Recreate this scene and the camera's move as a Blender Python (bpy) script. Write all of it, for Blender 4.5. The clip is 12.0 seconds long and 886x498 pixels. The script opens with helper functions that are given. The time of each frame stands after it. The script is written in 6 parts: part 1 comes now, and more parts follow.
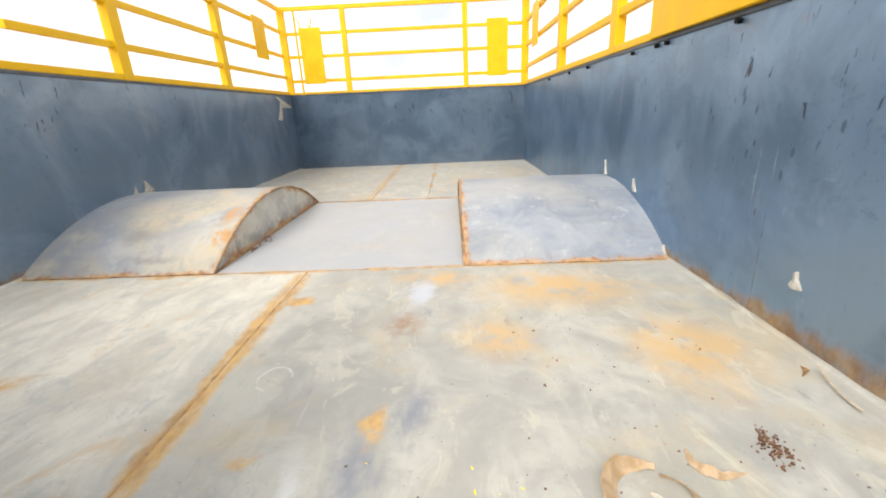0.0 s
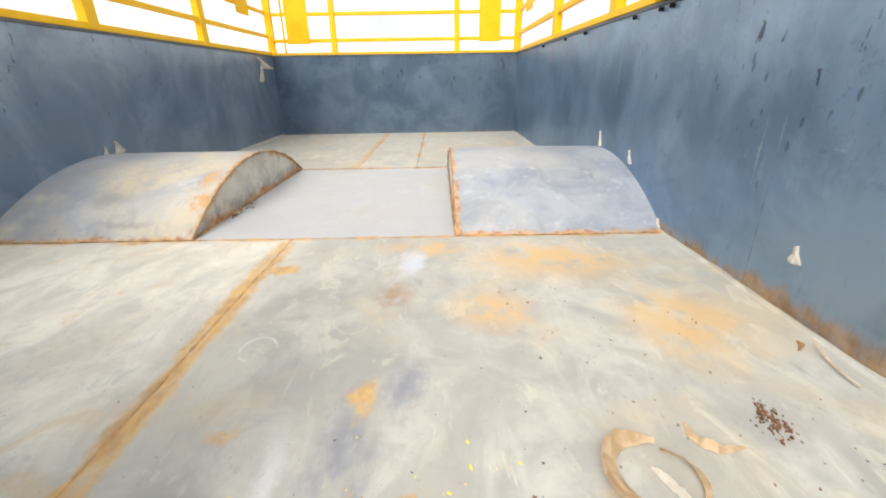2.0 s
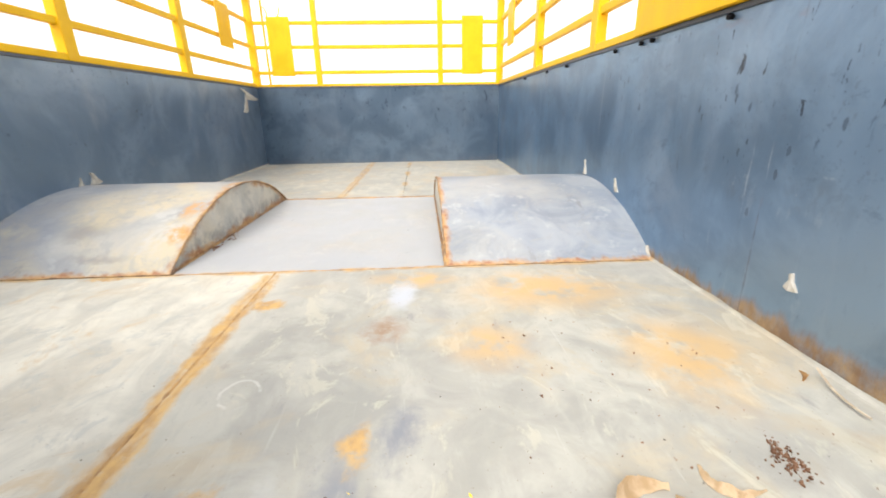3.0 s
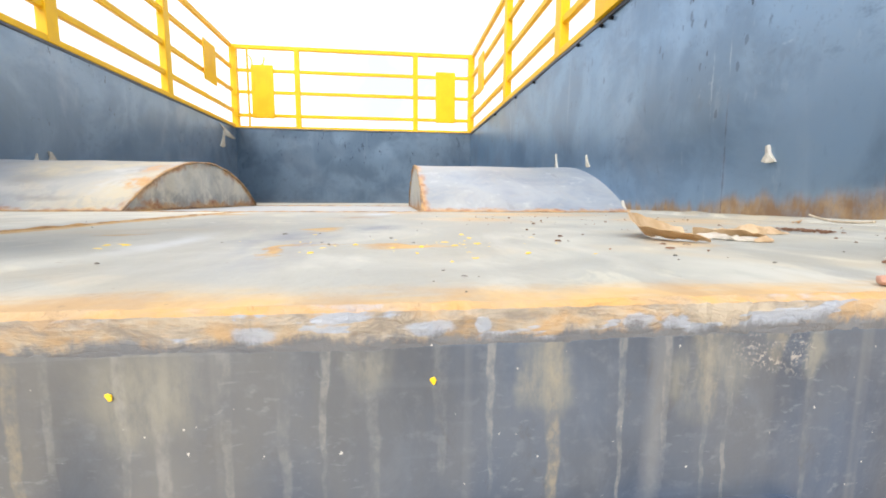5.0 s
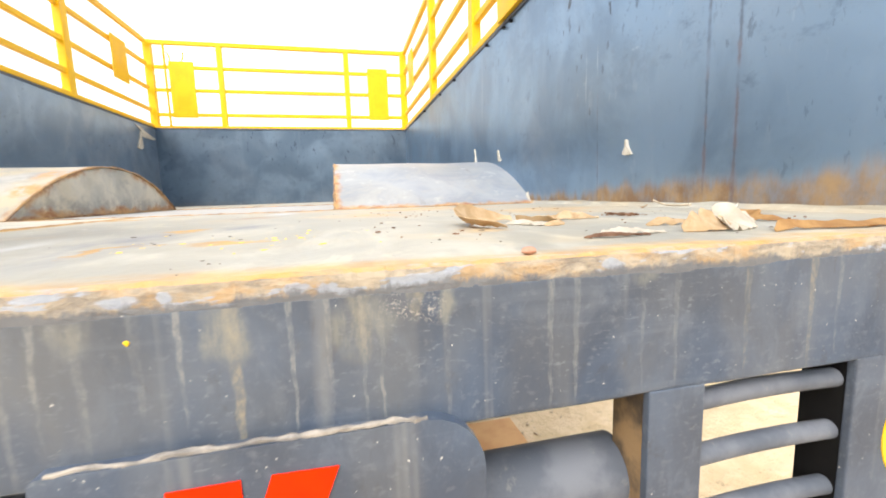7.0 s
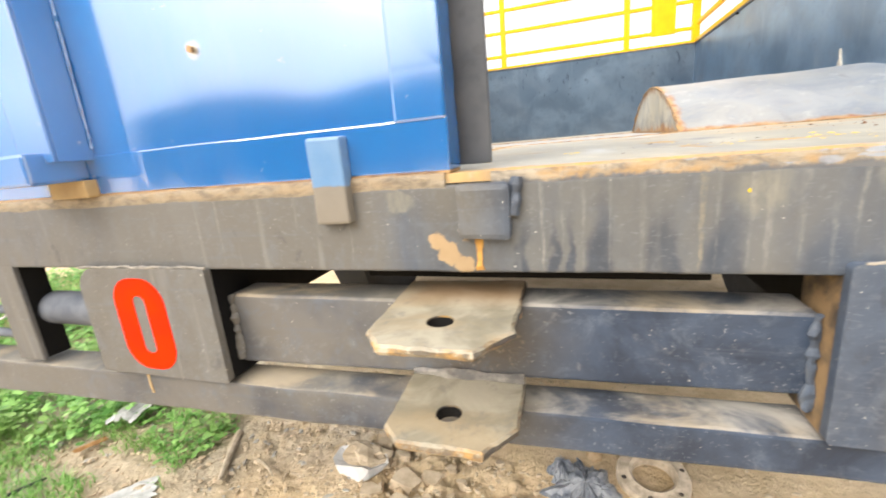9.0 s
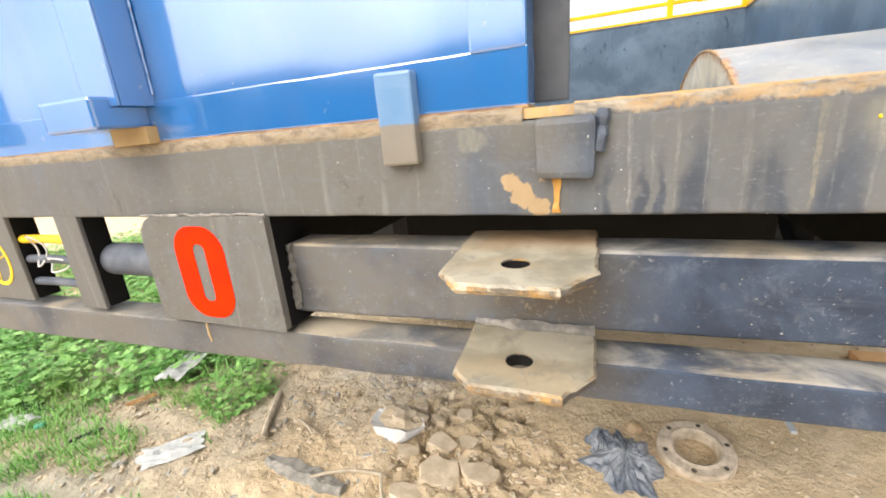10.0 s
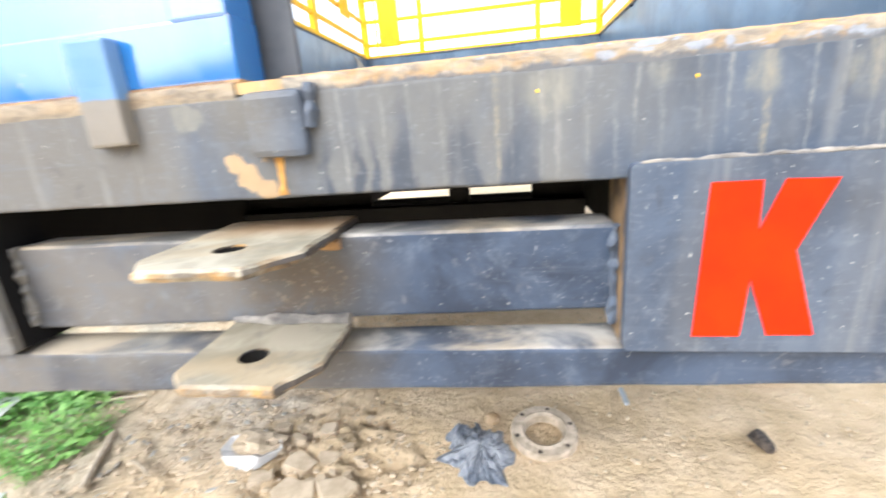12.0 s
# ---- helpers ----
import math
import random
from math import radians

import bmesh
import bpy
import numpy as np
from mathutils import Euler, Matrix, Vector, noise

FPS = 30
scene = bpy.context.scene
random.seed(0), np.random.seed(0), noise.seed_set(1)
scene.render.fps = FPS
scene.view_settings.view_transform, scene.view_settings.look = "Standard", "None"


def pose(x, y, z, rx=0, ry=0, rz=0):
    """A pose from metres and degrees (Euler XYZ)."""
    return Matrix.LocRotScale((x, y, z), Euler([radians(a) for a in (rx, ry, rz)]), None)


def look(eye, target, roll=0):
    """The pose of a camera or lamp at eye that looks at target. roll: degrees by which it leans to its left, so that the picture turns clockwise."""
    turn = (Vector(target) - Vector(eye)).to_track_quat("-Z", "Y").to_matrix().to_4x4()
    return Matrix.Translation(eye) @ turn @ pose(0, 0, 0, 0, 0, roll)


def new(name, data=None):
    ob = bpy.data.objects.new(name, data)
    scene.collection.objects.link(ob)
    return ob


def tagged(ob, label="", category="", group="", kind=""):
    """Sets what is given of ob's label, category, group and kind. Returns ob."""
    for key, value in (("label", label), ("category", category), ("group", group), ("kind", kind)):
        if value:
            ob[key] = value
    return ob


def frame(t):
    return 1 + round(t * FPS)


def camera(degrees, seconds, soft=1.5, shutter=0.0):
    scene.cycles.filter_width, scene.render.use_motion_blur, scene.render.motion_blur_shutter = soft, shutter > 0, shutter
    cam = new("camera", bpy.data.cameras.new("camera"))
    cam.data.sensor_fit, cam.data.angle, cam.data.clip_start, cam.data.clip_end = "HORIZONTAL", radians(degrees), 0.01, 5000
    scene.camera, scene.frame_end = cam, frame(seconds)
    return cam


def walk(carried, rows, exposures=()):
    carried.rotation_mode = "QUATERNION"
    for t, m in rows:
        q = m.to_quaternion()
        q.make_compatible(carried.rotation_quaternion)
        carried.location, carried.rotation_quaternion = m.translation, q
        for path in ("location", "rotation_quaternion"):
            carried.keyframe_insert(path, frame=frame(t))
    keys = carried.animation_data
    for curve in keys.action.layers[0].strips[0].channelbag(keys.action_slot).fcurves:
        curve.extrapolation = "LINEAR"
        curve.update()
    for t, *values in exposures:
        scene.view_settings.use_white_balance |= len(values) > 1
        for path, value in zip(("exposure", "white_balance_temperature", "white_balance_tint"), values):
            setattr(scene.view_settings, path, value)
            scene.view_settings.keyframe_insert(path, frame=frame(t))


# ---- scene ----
cam = camera(93.8, 12.0, 1.8, 0.4)
PATH = [
    (0, (0.421, -0.172, 1.369), (0.361, 1.724, 0.734), -2.6),
    (0.5, (0.395, -0.142, 1.343), (0.383, 1.712, 0.592), -1.6),
    (1, (0.413, -0.157, 1.309), (0.462, 1.666, 0.487), -0.5),
    (1.5, (0.427, -0.153, 1.311), (0.493, 1.675, 0.504), -0.1),
    (2, (0.401, -0.134, 1.343), (0.41, 1.717, 0.586), -0.9),
    (2.5, (0.411, -0.104, 1.376), (0.407, 1.775, 0.691), -1.5),
    (3, (0.384, -0.101, 1.343), (0.471, 1.793, 0.707), -0.9),
    (3.2, (0.367, -0.124, 1.308), (0.525, 1.776, 0.703), -0.2),
    (4.8, (0.367, -0.158, 0.895), (0.596, 1.816, 0.671), 0.6),
    (5, (0.359, -0.147, 0.892), (0.592, 1.825, 0.655), 0.3),
    (5.5, (0.38, -0.152, 0.883), (0.677, 1.811, 0.639), -0.1),
    (6, (0.435, -0.171, 0.889), (0.848, 1.772, 0.654), -0.6),
    (6.5, (0.456, -0.182, 0.887), (0.962, 1.738, 0.651), -1.0),
    (7, (0.479, -0.224, 0.892), (0.933, 1.706, 0.632), -1.7),
    (7.5, (0.374, -0.261, 0.876), (0.554, 1.707, 0.569), -3.1),
    (7.7, (0.323, -0.279, 0.875), (0.359, 1.692, 0.538), -3.6),
    (9.3, (0.102, -0.39, 0.879), (-0.582, 1.418, 0.367), -5.2),
    (9.5, (0.086, -0.394, 0.874), (-0.622, 1.4, 0.343), -5.2),
    (10, (0.086, -0.387, 0.844), (-0.635, 1.389, 0.273), -5.1),
    (10.5, (0.124, -0.363, 0.838), (-0.585, 1.421, 0.277), -5.5),
    (11, (0.154, -0.382, 0.811), (-0.574, 1.4, 0.269), -6.3),
    (11.5, (0.182, -0.385, 0.788), (-0.456, 1.433, 0.249), -6.5),
    (12, (0.237, -0.339, 0.801), (-0.077, 1.559, 0.255), -4.5),
]
EXPOSURES = [(0.0, 1.28, 6550, 10), (0.7, 1.24, 6550, 10), (1.5, 1.42, 6500, 10), (2.0, 1.3, 6550, 10), (2.5, 1.48, 6500, 10), (3.2, 1.40, 6550, 10), (4.8, 1.36, 6300, 10), (5.6, 1.46, 6200, 10), (6.6, 1.54, 6350, 10),
             (7.6, 1.58, 6950, 10), (9.6, 1.50, 6700, 10), (10.0, 1.48, 6600, 10), (10.4, 1.78, 6300, 10), (11.5, 1.98, 6050, 10), (12.0, 1.88, 5950, 10)]
walk(cam, [(t, look(eye, target, roll)) for t, eye, target, roll in PATH], EXPOSURES)

# ---- sky and sun: bright overcast ----
world = bpy.data.worlds.new("sky")
scene.world = world
world.use_nodes = True
wt = world.node_tree
sky = wt.nodes.new("ShaderNodeTexSky")
sky.sky_type = "NISHITA"
sky.sun_disc = False
sky.sun_elevation = radians(43)
sky.sun_rotation = radians(206)
sky.air_density = 1.0
sky.dust_density = 9.0
sky.ozone_density = 1.0
haze = wt.nodes.new("ShaderNodeHueSaturation")
haze.inputs["Saturation"].default_value = 0.45
wt.links.new(sky.outputs[0], haze.inputs["Color"])
back = wt.nodes["Background"]
cloud = wt.nodes.new("ShaderNodeMix")
cloud.data_type = "RGBA"
cloud.inputs[0].default_value = 0.8
wt.links.new(haze.outputs[0], cloud.inputs[6])
deck = wt.nodes.new("ShaderNodeTexNoise")
deck.inputs["Scale"].default_value = 2.6
deck.inputs["Detail"].default_value = 5.0
puff = wt.nodes.new("ShaderNodeValToRGB")
puff.color_ramp.elements[0].position, puff.color_ramp.elements[0].color = 0.38, (2.3, 2.4, 2.65, 1)
puff.color_ramp.elements[1].position, puff.color_ramp.elements[1].color = 0.62, (5.0, 5.05, 5.15, 1)
way_up = wt.nodes.new("ShaderNodeTexCoord")
wt.links.new(way_up.outputs["Generated"], deck.inputs["Vector"])
wt.links.new(deck.outputs["Fac"], puff.inputs["Fac"])
wt.links.new(puff.outputs["Color"], cloud.inputs[7])
wt.links.new(cloud.outputs[2], back.inputs[0])
back.inputs[1].default_value = 0.17
sun_data = bpy.data.lights.new("sun", "SUN")
sun_data.energy = 0.9
sun_data.angle = radians(48)
sun_data.color = (1.0, 0.96, 0.91)
sun = new("sun", sun_data)
sun.matrix_world = look((-0.321 * 8, -0.657 * 8, 0.682 * 8), (0, 0, 0))

# ---- sizes ----
W = 1.15          # half the inner width of the bed
L = 4.165         # inner length of the bed
FZ = 0.853        # top of the bed floor
TOP = 1.56        # top of the side walls


# ---- material tools ----
class Nodes:
    """Short hand for building a node material."""

    def __init__(self, name):
        self.mat = bpy.data.materials.new(name)
        self.mat.use_nodes = True
        self.t = self.mat.node_tree
        self.bsdf = self.t.nodes["Principled BSDF"]
        geo = self.t.nodes.new("ShaderNodeNewGeometry")
        self.pos = geo.outputs["Position"]
        self.island = geo.outputs["Random Per Island"]
        info = self.t.nodes.new("ShaderNodeObjectInfo")
        self.rand = info.outputs["Random"]
        sep = self.t.nodes.new("ShaderNodeSeparateXYZ")
        self.t.links.new(self.pos, sep.inputs[0])
        self.x, self.y, self.z = sep.outputs

    def put(self, socket, value):
        if isinstance(value, bpy.types.NodeSocket):
            self.t.links.new(value, socket)
        elif isinstance(value, tuple) and len(value) == 3 and socket.type == "RGBA":
            socket.default_value = (*value, 1)
        else:
            socket.default_value = value

    def math(self, op, a, b=0.0, c=None, clamp=False):
        n = self.t.nodes.new("ShaderNodeMath")
        n.operation, n.use_clamp = op, clamp
        self.put(n.inputs[0], a)
        self.put(n.inputs[1], b)
        if c is not None:
            self.put(n.inputs[2], c)
        return n.outputs[0]

    def vec(self, op, a, b=(0, 0, 0)):
        n = self.t.nodes.new("ShaderNodeVectorMath")
        n.operation = op
        self.put(n.inputs[0], a)
        self.put(n.inputs[1], b)
        return n.outputs["Value"] if op == "LENGTH" else n.outputs[0]

    def noise(self, scale, detail=4.0, rough=0.55, stretch=(1, 1, 1), at=None, warp=0.0, color=False):
        n = self.t.nodes.new("ShaderNodeTexNoise")
        n.inputs["Scale"].default_value = scale
        n.inputs["Detail"].default_value = detail
        n.inputs["Roughness"].default_value = rough
        n.inputs["Distortion"].default_value = warp
        self.put(n.inputs["Vector"], self.vec("MULTIPLY", at or self.pos, stretch))
        return n.outputs["Color"] if color else n.outputs["Fac"]

    def step(self, v, lo, hi, a=0.0, b=1.0, smooth=True):
        n = self.t.nodes.new("ShaderNodeMapRange")
        n.interpolation_type = "SMOOTHSTEP" if smooth else "LINEAR"
        for i, w in enumerate((v, lo, hi, a, b)):
            self.put(n.inputs[i], w)
        return n.outputs[0]

    def mix(self, f, a, b, mode="MIX"):
        n = self.t.nodes.new("ShaderNodeMix")
        n.data_type, n.blend_type = "RGBA", mode
        self.put(n.inputs[0], f)
        self.put(n.inputs[6], a)
        self.put(n.inputs[7], b)
        return n.outputs[2]

    def mul(self, *v):
        out = v[0]
        for w in v[1:]:
            out = self.math("MULTIPLY", out, w, clamp=True)
        return out

    def most(self, *v):
        out = v[0]
        for w in v[1:]:
            out = self.math("MAXIMUM", out, w)
        return out

    def warped(self, amount, scale, detail=4.0):
        n = self.noise(scale, detail, 0.6, color=True)
        return self.vec("ADD", self.pos, self.vec("MULTIPLY", self.vec("SUBTRACT", n, (0.5, 0.5, 0.5)), (amount, amount, amount)))

    def blob(self, at, centre, size, soft=0.5):
        """A ragged patch; a size of 0 leaves that axis out."""
        k = tuple(1 / s if s else 0.0 for s in size)
        d = self.vec("LENGTH", self.vec("MULTIPLY", self.vec("SUBTRACT", at, centre), k))
        return self.step(d, 1.0, 1.0 - soft)

    def done(self, color, rough=0.5, metal=0.0, bump=None, strength=0.3, dist=0.002, coat=0.0, coat_rough=0.1, spec=None, coat_ior=1.5, ior=None, tint=None):
        b = self.bsdf.inputs
        self.put(b["Base Color"], color)
        self.put(b["Roughness"], rough)
        self.put(b["Metallic"], metal)
        if coat:
            b["Coat Weight"].default_value, b["Coat Roughness"].default_value, b["Coat IOR"].default_value = coat, coat_rough, coat_ior
        if ior is not None:
            b["IOR"].default_value = ior
        if tint is not None:
            b["Specular Tint"].default_value = (*tint, 1)
        if spec is not None:
            b["Specular IOR Level"].default_value = spec
        if bump is not None:
            n = self.t.nodes.new("ShaderNodeBump")
            n.inputs["Strength"].default_value, n.inputs["Distance"].default_value = strength, dist
            self.put(n.inputs["Height"], bump)
            self.put(b["Normal"], n.outputs[0])
        return self.mat

    def thin(self, mat, color, share):
        """Thin leaf tissue passes a share of the light."""
        through_light = self.t.nodes.new("ShaderNodeBsdfTranslucent")
        self.put(through_light.inputs["Color"], color)
        both = self.t.nodes.new("ShaderNodeMixShader")
        both.inputs[0].default_value = share
        self.t.links.new(self.bsdf.outputs[0], both.inputs[1])
        self.t.links.new(through_light.outputs[0], both.inputs[2])
        self.t.links.new(both.outputs[0], self.t.nodes["Material Output"].inputs["Surface"])
        return mat


RUST = (0.30, 0.115, 0.035)
OCHRE = (0.52, 0.29, 0.10)


def mat_floor():
    """Worn pale steel sheet with rust along the seams, stains and scuffs."""
    n = Nodes("worn_steel_floor")
    p = n.warped(0.10, 7)
    p2 = n.vec("ADD", p, n.vec("MULTIPLY", n.vec("SUBTRACT", n.noise(30, 5, 0.7, color=True), (0.5, 0.5, 0.5)), (0.055, 0.075, 0.0)))
    fine = n.noise(55, 6, 0.65)
    mid = n.noise(7, 6, 0.6, warp=0.6)
    big = n.noise(2.2, 4, 0.55, warp=0.8)
    drag = n.noise(14, 5, 0.6, stretch=(1.0, 0.22, 1.0), warp=0.5)
    c = n.mix(n.step(mid, 0.35, 0.65), (0.298, 0.292, 0.258), (0.420, 0.406, 0.350))
    c = n.mix(n.mul(n.step(big, 0.48, 0.66), 0.45), c, (0.315, 0.302, 0.275))
    c = n.mix(n.mul(n.step(n.noise(3.1, 5, 0.6, warp=1.0), 0.50, 0.64), 0.65), c, (0.42, 0.35, 0.24))
    c = n.mix(n.mul(n.step(drag, 0.54, 0.70), 0.28), c, (0.50, 0.48, 0.42))
    c = n.mix(n.mul(n.step(n.noise(19, 6, 0.7, stretch=(1, 0.4, 1)), 0.60, 0.72), 0.5), c, (0.20, 0.20, 0.20))
    # brushed daubs and grey-green stains
    daub = n.noise(10, 6, 0.68, stretch=(1, 0.55, 1), warp=1.1)
    c = n.mix(n.mul(n.step(daub, 0.52, 0.62), 0.5), c, (0.325, 0.318, 0.278))
    c = n.mix(n.mul(n.step(daub, 0.44, 0.36), 0.55), c, (0.50, 0.47, 0.37))
    stain = n.mul(n.step(n.y, 0.55, 0.15), n.step(n.x, 0.05, 0.25), n.step(n.noise(8, 5, 0.65, stretch=(1, 0.5, 1), warp=0.8), 0.42, 0.60))
    c = n.mix(n.mul(stain, 0.75), c, (0.272, 0.262, 0.226))
    # creamier sheet under the door's side, paled further to offset the door's shade; cleaner one between the arches
    cream = n.mul(n.step(n.x, 0.06, -0.22), n.step(n.noise(4, 5, 0.6, warp=0.8), 0.28, 0.60, 0.45, 0.92), n.step(n.y, 1.3, 1.1))
    c = n.mix(cream, c, n.mix(n.step(n.noise(9, 5, 0.65, stretch=(1, 0.5, 1), warp=0.9), 0.36, 0.62), (0.47, 0.45, 0.385), (0.62, 0.59, 0.50)))
    patch = n.mul(n.step(n.x, -0.04, -0.16), n.step(n.y, 1.17, 1.16))
    c = n.mix(n.mul(patch, n.step(n.noise(13, 6, 0.7, stretch=(1, 0.7, 1), warp=1.2), 0.53, 0.64), 0.55), c, (0.36, 0.37, 0.35))
    c = n.mix(n.mul(patch, n.step(n.noise(5.5, 6, 0.72, warp=1.0), 0.56, 0.68), 0.6), c, (0.50, 0.37, 0.21))
    c = n.mix(n.mul(n.step(n.math("ABSOLUTE", n.math("SUBTRACT", n.y, 1.775)), 0.60, 0.59), n.step(n.noise(5, 4), 0.3, 0.6, 0.5, 0.8)), c, (0.375, 0.385, 0.40))
    # ochre wash on the part beside the wheel arch
    wash = n.most(n.blob(p, (0.72, 0.98, FZ), (0.34, 0.20, 0), 0.9), n.blob(p, (0.92, 0.62, FZ), (0.20, 0.24, 0), 0.9),
                  n.blob(p, (0.52, 0.70, FZ), (0.14, 0.12, 0), 0.9), n.blob(p, (0.36, 1.08, FZ), (0.20, 0.09, 0), 0.9))
    c = n.mix(n.mul(wash, n.step(n.noise(11, 5, 0.6), 0.32, 0.56), 0.9), c, (0.52, 0.345, 0.155))
    # dragged bluish grey lane and pale worn patch
    lane = n.mul(n.most(n.blob(p2, (0.258, 0.26, FZ), (0.060, 0.24, 0), 0.8), n.blob(p2, (0.335, 0.42, FZ), (0.055, 0.10, 0), 0.8)), n.step(n.noise(12, 5, 0.65, stretch=(1, 0.4, 1)), 0.34, 0.58))
    c = n.mix(n.mul(lane, 0.85), c, (0.19, 0.20, 0.225))
    c = n.mix(n.mul(n.blob(p2, (0.315, 0.97, FZ), (0.05, 0.13, 0), 0.8), 0.7), c, (0.50, 0.53, 0.58))
    c = n.mix(n.mul(n.blob(p2, (0.285, 0.77, FZ), (0.080, 0.085, 0), 0.9), n.step(n.noise(26, 5, 0.7), 0.34, 0.56, 0.2, 0.9)), c, (0.30, 0.19, 0.115))
    # white smear and a faint ring left by a tin
    c = n.mix(n.mul(n.blob(p2, (0.165, 0.25, FZ), (0.034, 0.13, 0), 0.9), 0.6), c, (0.52, 0.53, 0.53))
    tin = n.math("SUBTRACT", n.blob(n.warped(0.02, 20), (0.035, 0.555, FZ), (0.040, 0.046, 0), 0.12), n.blob(n.warped(0.02, 20), (0.035, 0.555, FZ), (0.034, 0.040, 0), 0.12))
    c = n.mix(n.mul(tin, n.step(n.noise(20, 3), 0.4, 0.55), 0.6), c, (0.56, 0.55, 0.50))
    # rust along the seams
    ragged = n.math("SUBTRACT", n.noise(9, 6, 0.7), 0.5)
    dx = n.math("ABSOLUTE", n.math("ADD", n.math("ADD", n.x, n.step(n.y, 0.0, 1.2, 0.086, 0.108, False)), n.math("MULTIPLY", ragged, 0.045)))
    width = n.step(n.noise(4.5, 2, 0.5, stretch=(0.01, 1, 1)), 0.30, 0.66, 0.029, 0.047)
    seam = n.mul(n.step(n.math("ADD", dx, n.math("MULTIPLY", n.math("SUBTRACT", n.noise(34, 5, 0.7, stretch=(1, 0.45, 1)), 0.5), 0.030)), width, n.math("MULTIPLY", width, 0.42)), n.step(n.noise(16, 5, 0.65, stretch=(1, 0.4, 1)), 0.34, 0.54, 0.45, 1.0))
    near = n.step(n.y, 1.17, 1.14)
    seam = n.mul(seam, n.most(near, n.mul(n.step(n.y, 2.34, 2.38), 0.6)))
    dx2 = n.math("ABSOLUTE", n.math("ADD", n.math("SUBTRACT", n.x, 0.26), n.math("MULTIPLY", ragged, 0.05)))
    seam2 = n.mul(n.step(dx2, 0.03, 0.008), n.step(n.y, 2.34, 2.38), n.step(n.noise(6, 3), 0.45, 0.55), 0.7)
    dy = n.math("MINIMUM", n.math("ABSOLUTE", n.math("SUBTRACT", n.y, 1.178)), n.math("ABSOLUTE", n.math("SUBTRACT", n.y, 2.37)))
    cross = n.mul(n.step(n.math("ADD", dy, n.math("MULTIPLY", ragged, 0.05)), 0.026, 0.004), n.step(n.noise(8, 4), 0.38, 0.55), 0.85)
    edge = n.mul(n.step(n.math("ADD", n.y, n.math("MULTIPLY", ragged, 0.10)), 0.050, 0.012), n.step(n.noise(13, 4, stretch=(1, 3, 1)), 0.30, 0.54, 0.25, 1.0), 0.85)
    spots = n.most(n.blob(p2, (0.268, 0.42, FZ), (0.028, 0.062, 0), 0.85), n.blob(p2, (0.375, 0.211, FZ), (0.048, 0.030, 0), 0.75),
                   n.mul(n.blob(p2, (0.068, 0.338, FZ), (0.030, 0.030, 0), 0.9), 0.7), n.mul(n.blob(p2, (0.62, 0.200, FZ), (0.05, 0.045, 0), 0.95), 0.6),
                   n.blob(p2, (-0.035, 0.925, FZ), (0.060, 0.040, 0), 0.6), n.blob(p2, (-0.62, 1.165, FZ), (0.10, 0.03, 0), 0.7),
                   n.blob(p2, (-0.56, 0.56, FZ), (0.09, 0.05, 0), 0.95), n.blob(p2, (0.276, 0.20, FZ), (0.010, 0.06, 0), 0.6), n.mul(n.blob(p2, (0.312, 0.230, FZ), (0.045, 0.005, 0), 0.8), 0.7))
    rust = n.most(seam, seam2, cross, n.mul(spots, n.step(n.noise(34, 5, 0.7), 0.30, 0.50, 0.35, 1.0)), edge)
    tone = n.mix(n.step(n.noise(24, 5, 0.65, stretch=(1, 0.5, 1)), 0.36, 0.6), (0.40, 0.245, 0.105), (0.55, 0.345, 0.125))
    c = n.mix(n.mul(rust, n.step(n.noise(40, 5, 0.7), 0.25, 0.5, 0.55, 0.95)), c, tone)
    # dark line at the middle of the long seam
    c = n.mix(n.mul(n.step(n.math("ABSOLUTE", n.math("SUBTRACT", dx, 0.011)), 0.005, 0.001), seam, n.step(n.noise(9, 3, stretch=(1, 0.4, 1)), 0.40, 0.55), 0.35), c, (0.22, 0.12, 0.055))
    # specks and scratches
    c = n.mix(n.mul(n.step(n.noise(160, 2, 0.5), 0.70, 0.76), 0.5), c, (0.20, 0.15, 0.10))
    scr = n.noise(60, 3, 0.6, stretch=(1.0, 0.06, 1.0), warp=0.4)
    c = n.mix(n.mul(n.step(scr, 0.66, 0.74), 0.22), c, (0.54, 0.52, 0.47))
    h = n.math("ADD", n.math("MULTIPLY", mid, 1.0), n.math("ADD", n.math("MULTIPLY", fine, 0.25), n.math("MULTIPLY", rust, 0.35)))
    rough = n.math("ADD", n.step(mid, 0.3, 0.7, 0.42, 0.58), n.math("MULTIPLY", rust, 0.3))
    return n.done(c, rough, 0.0, h, 0.35, 0.006, spec=0.3)


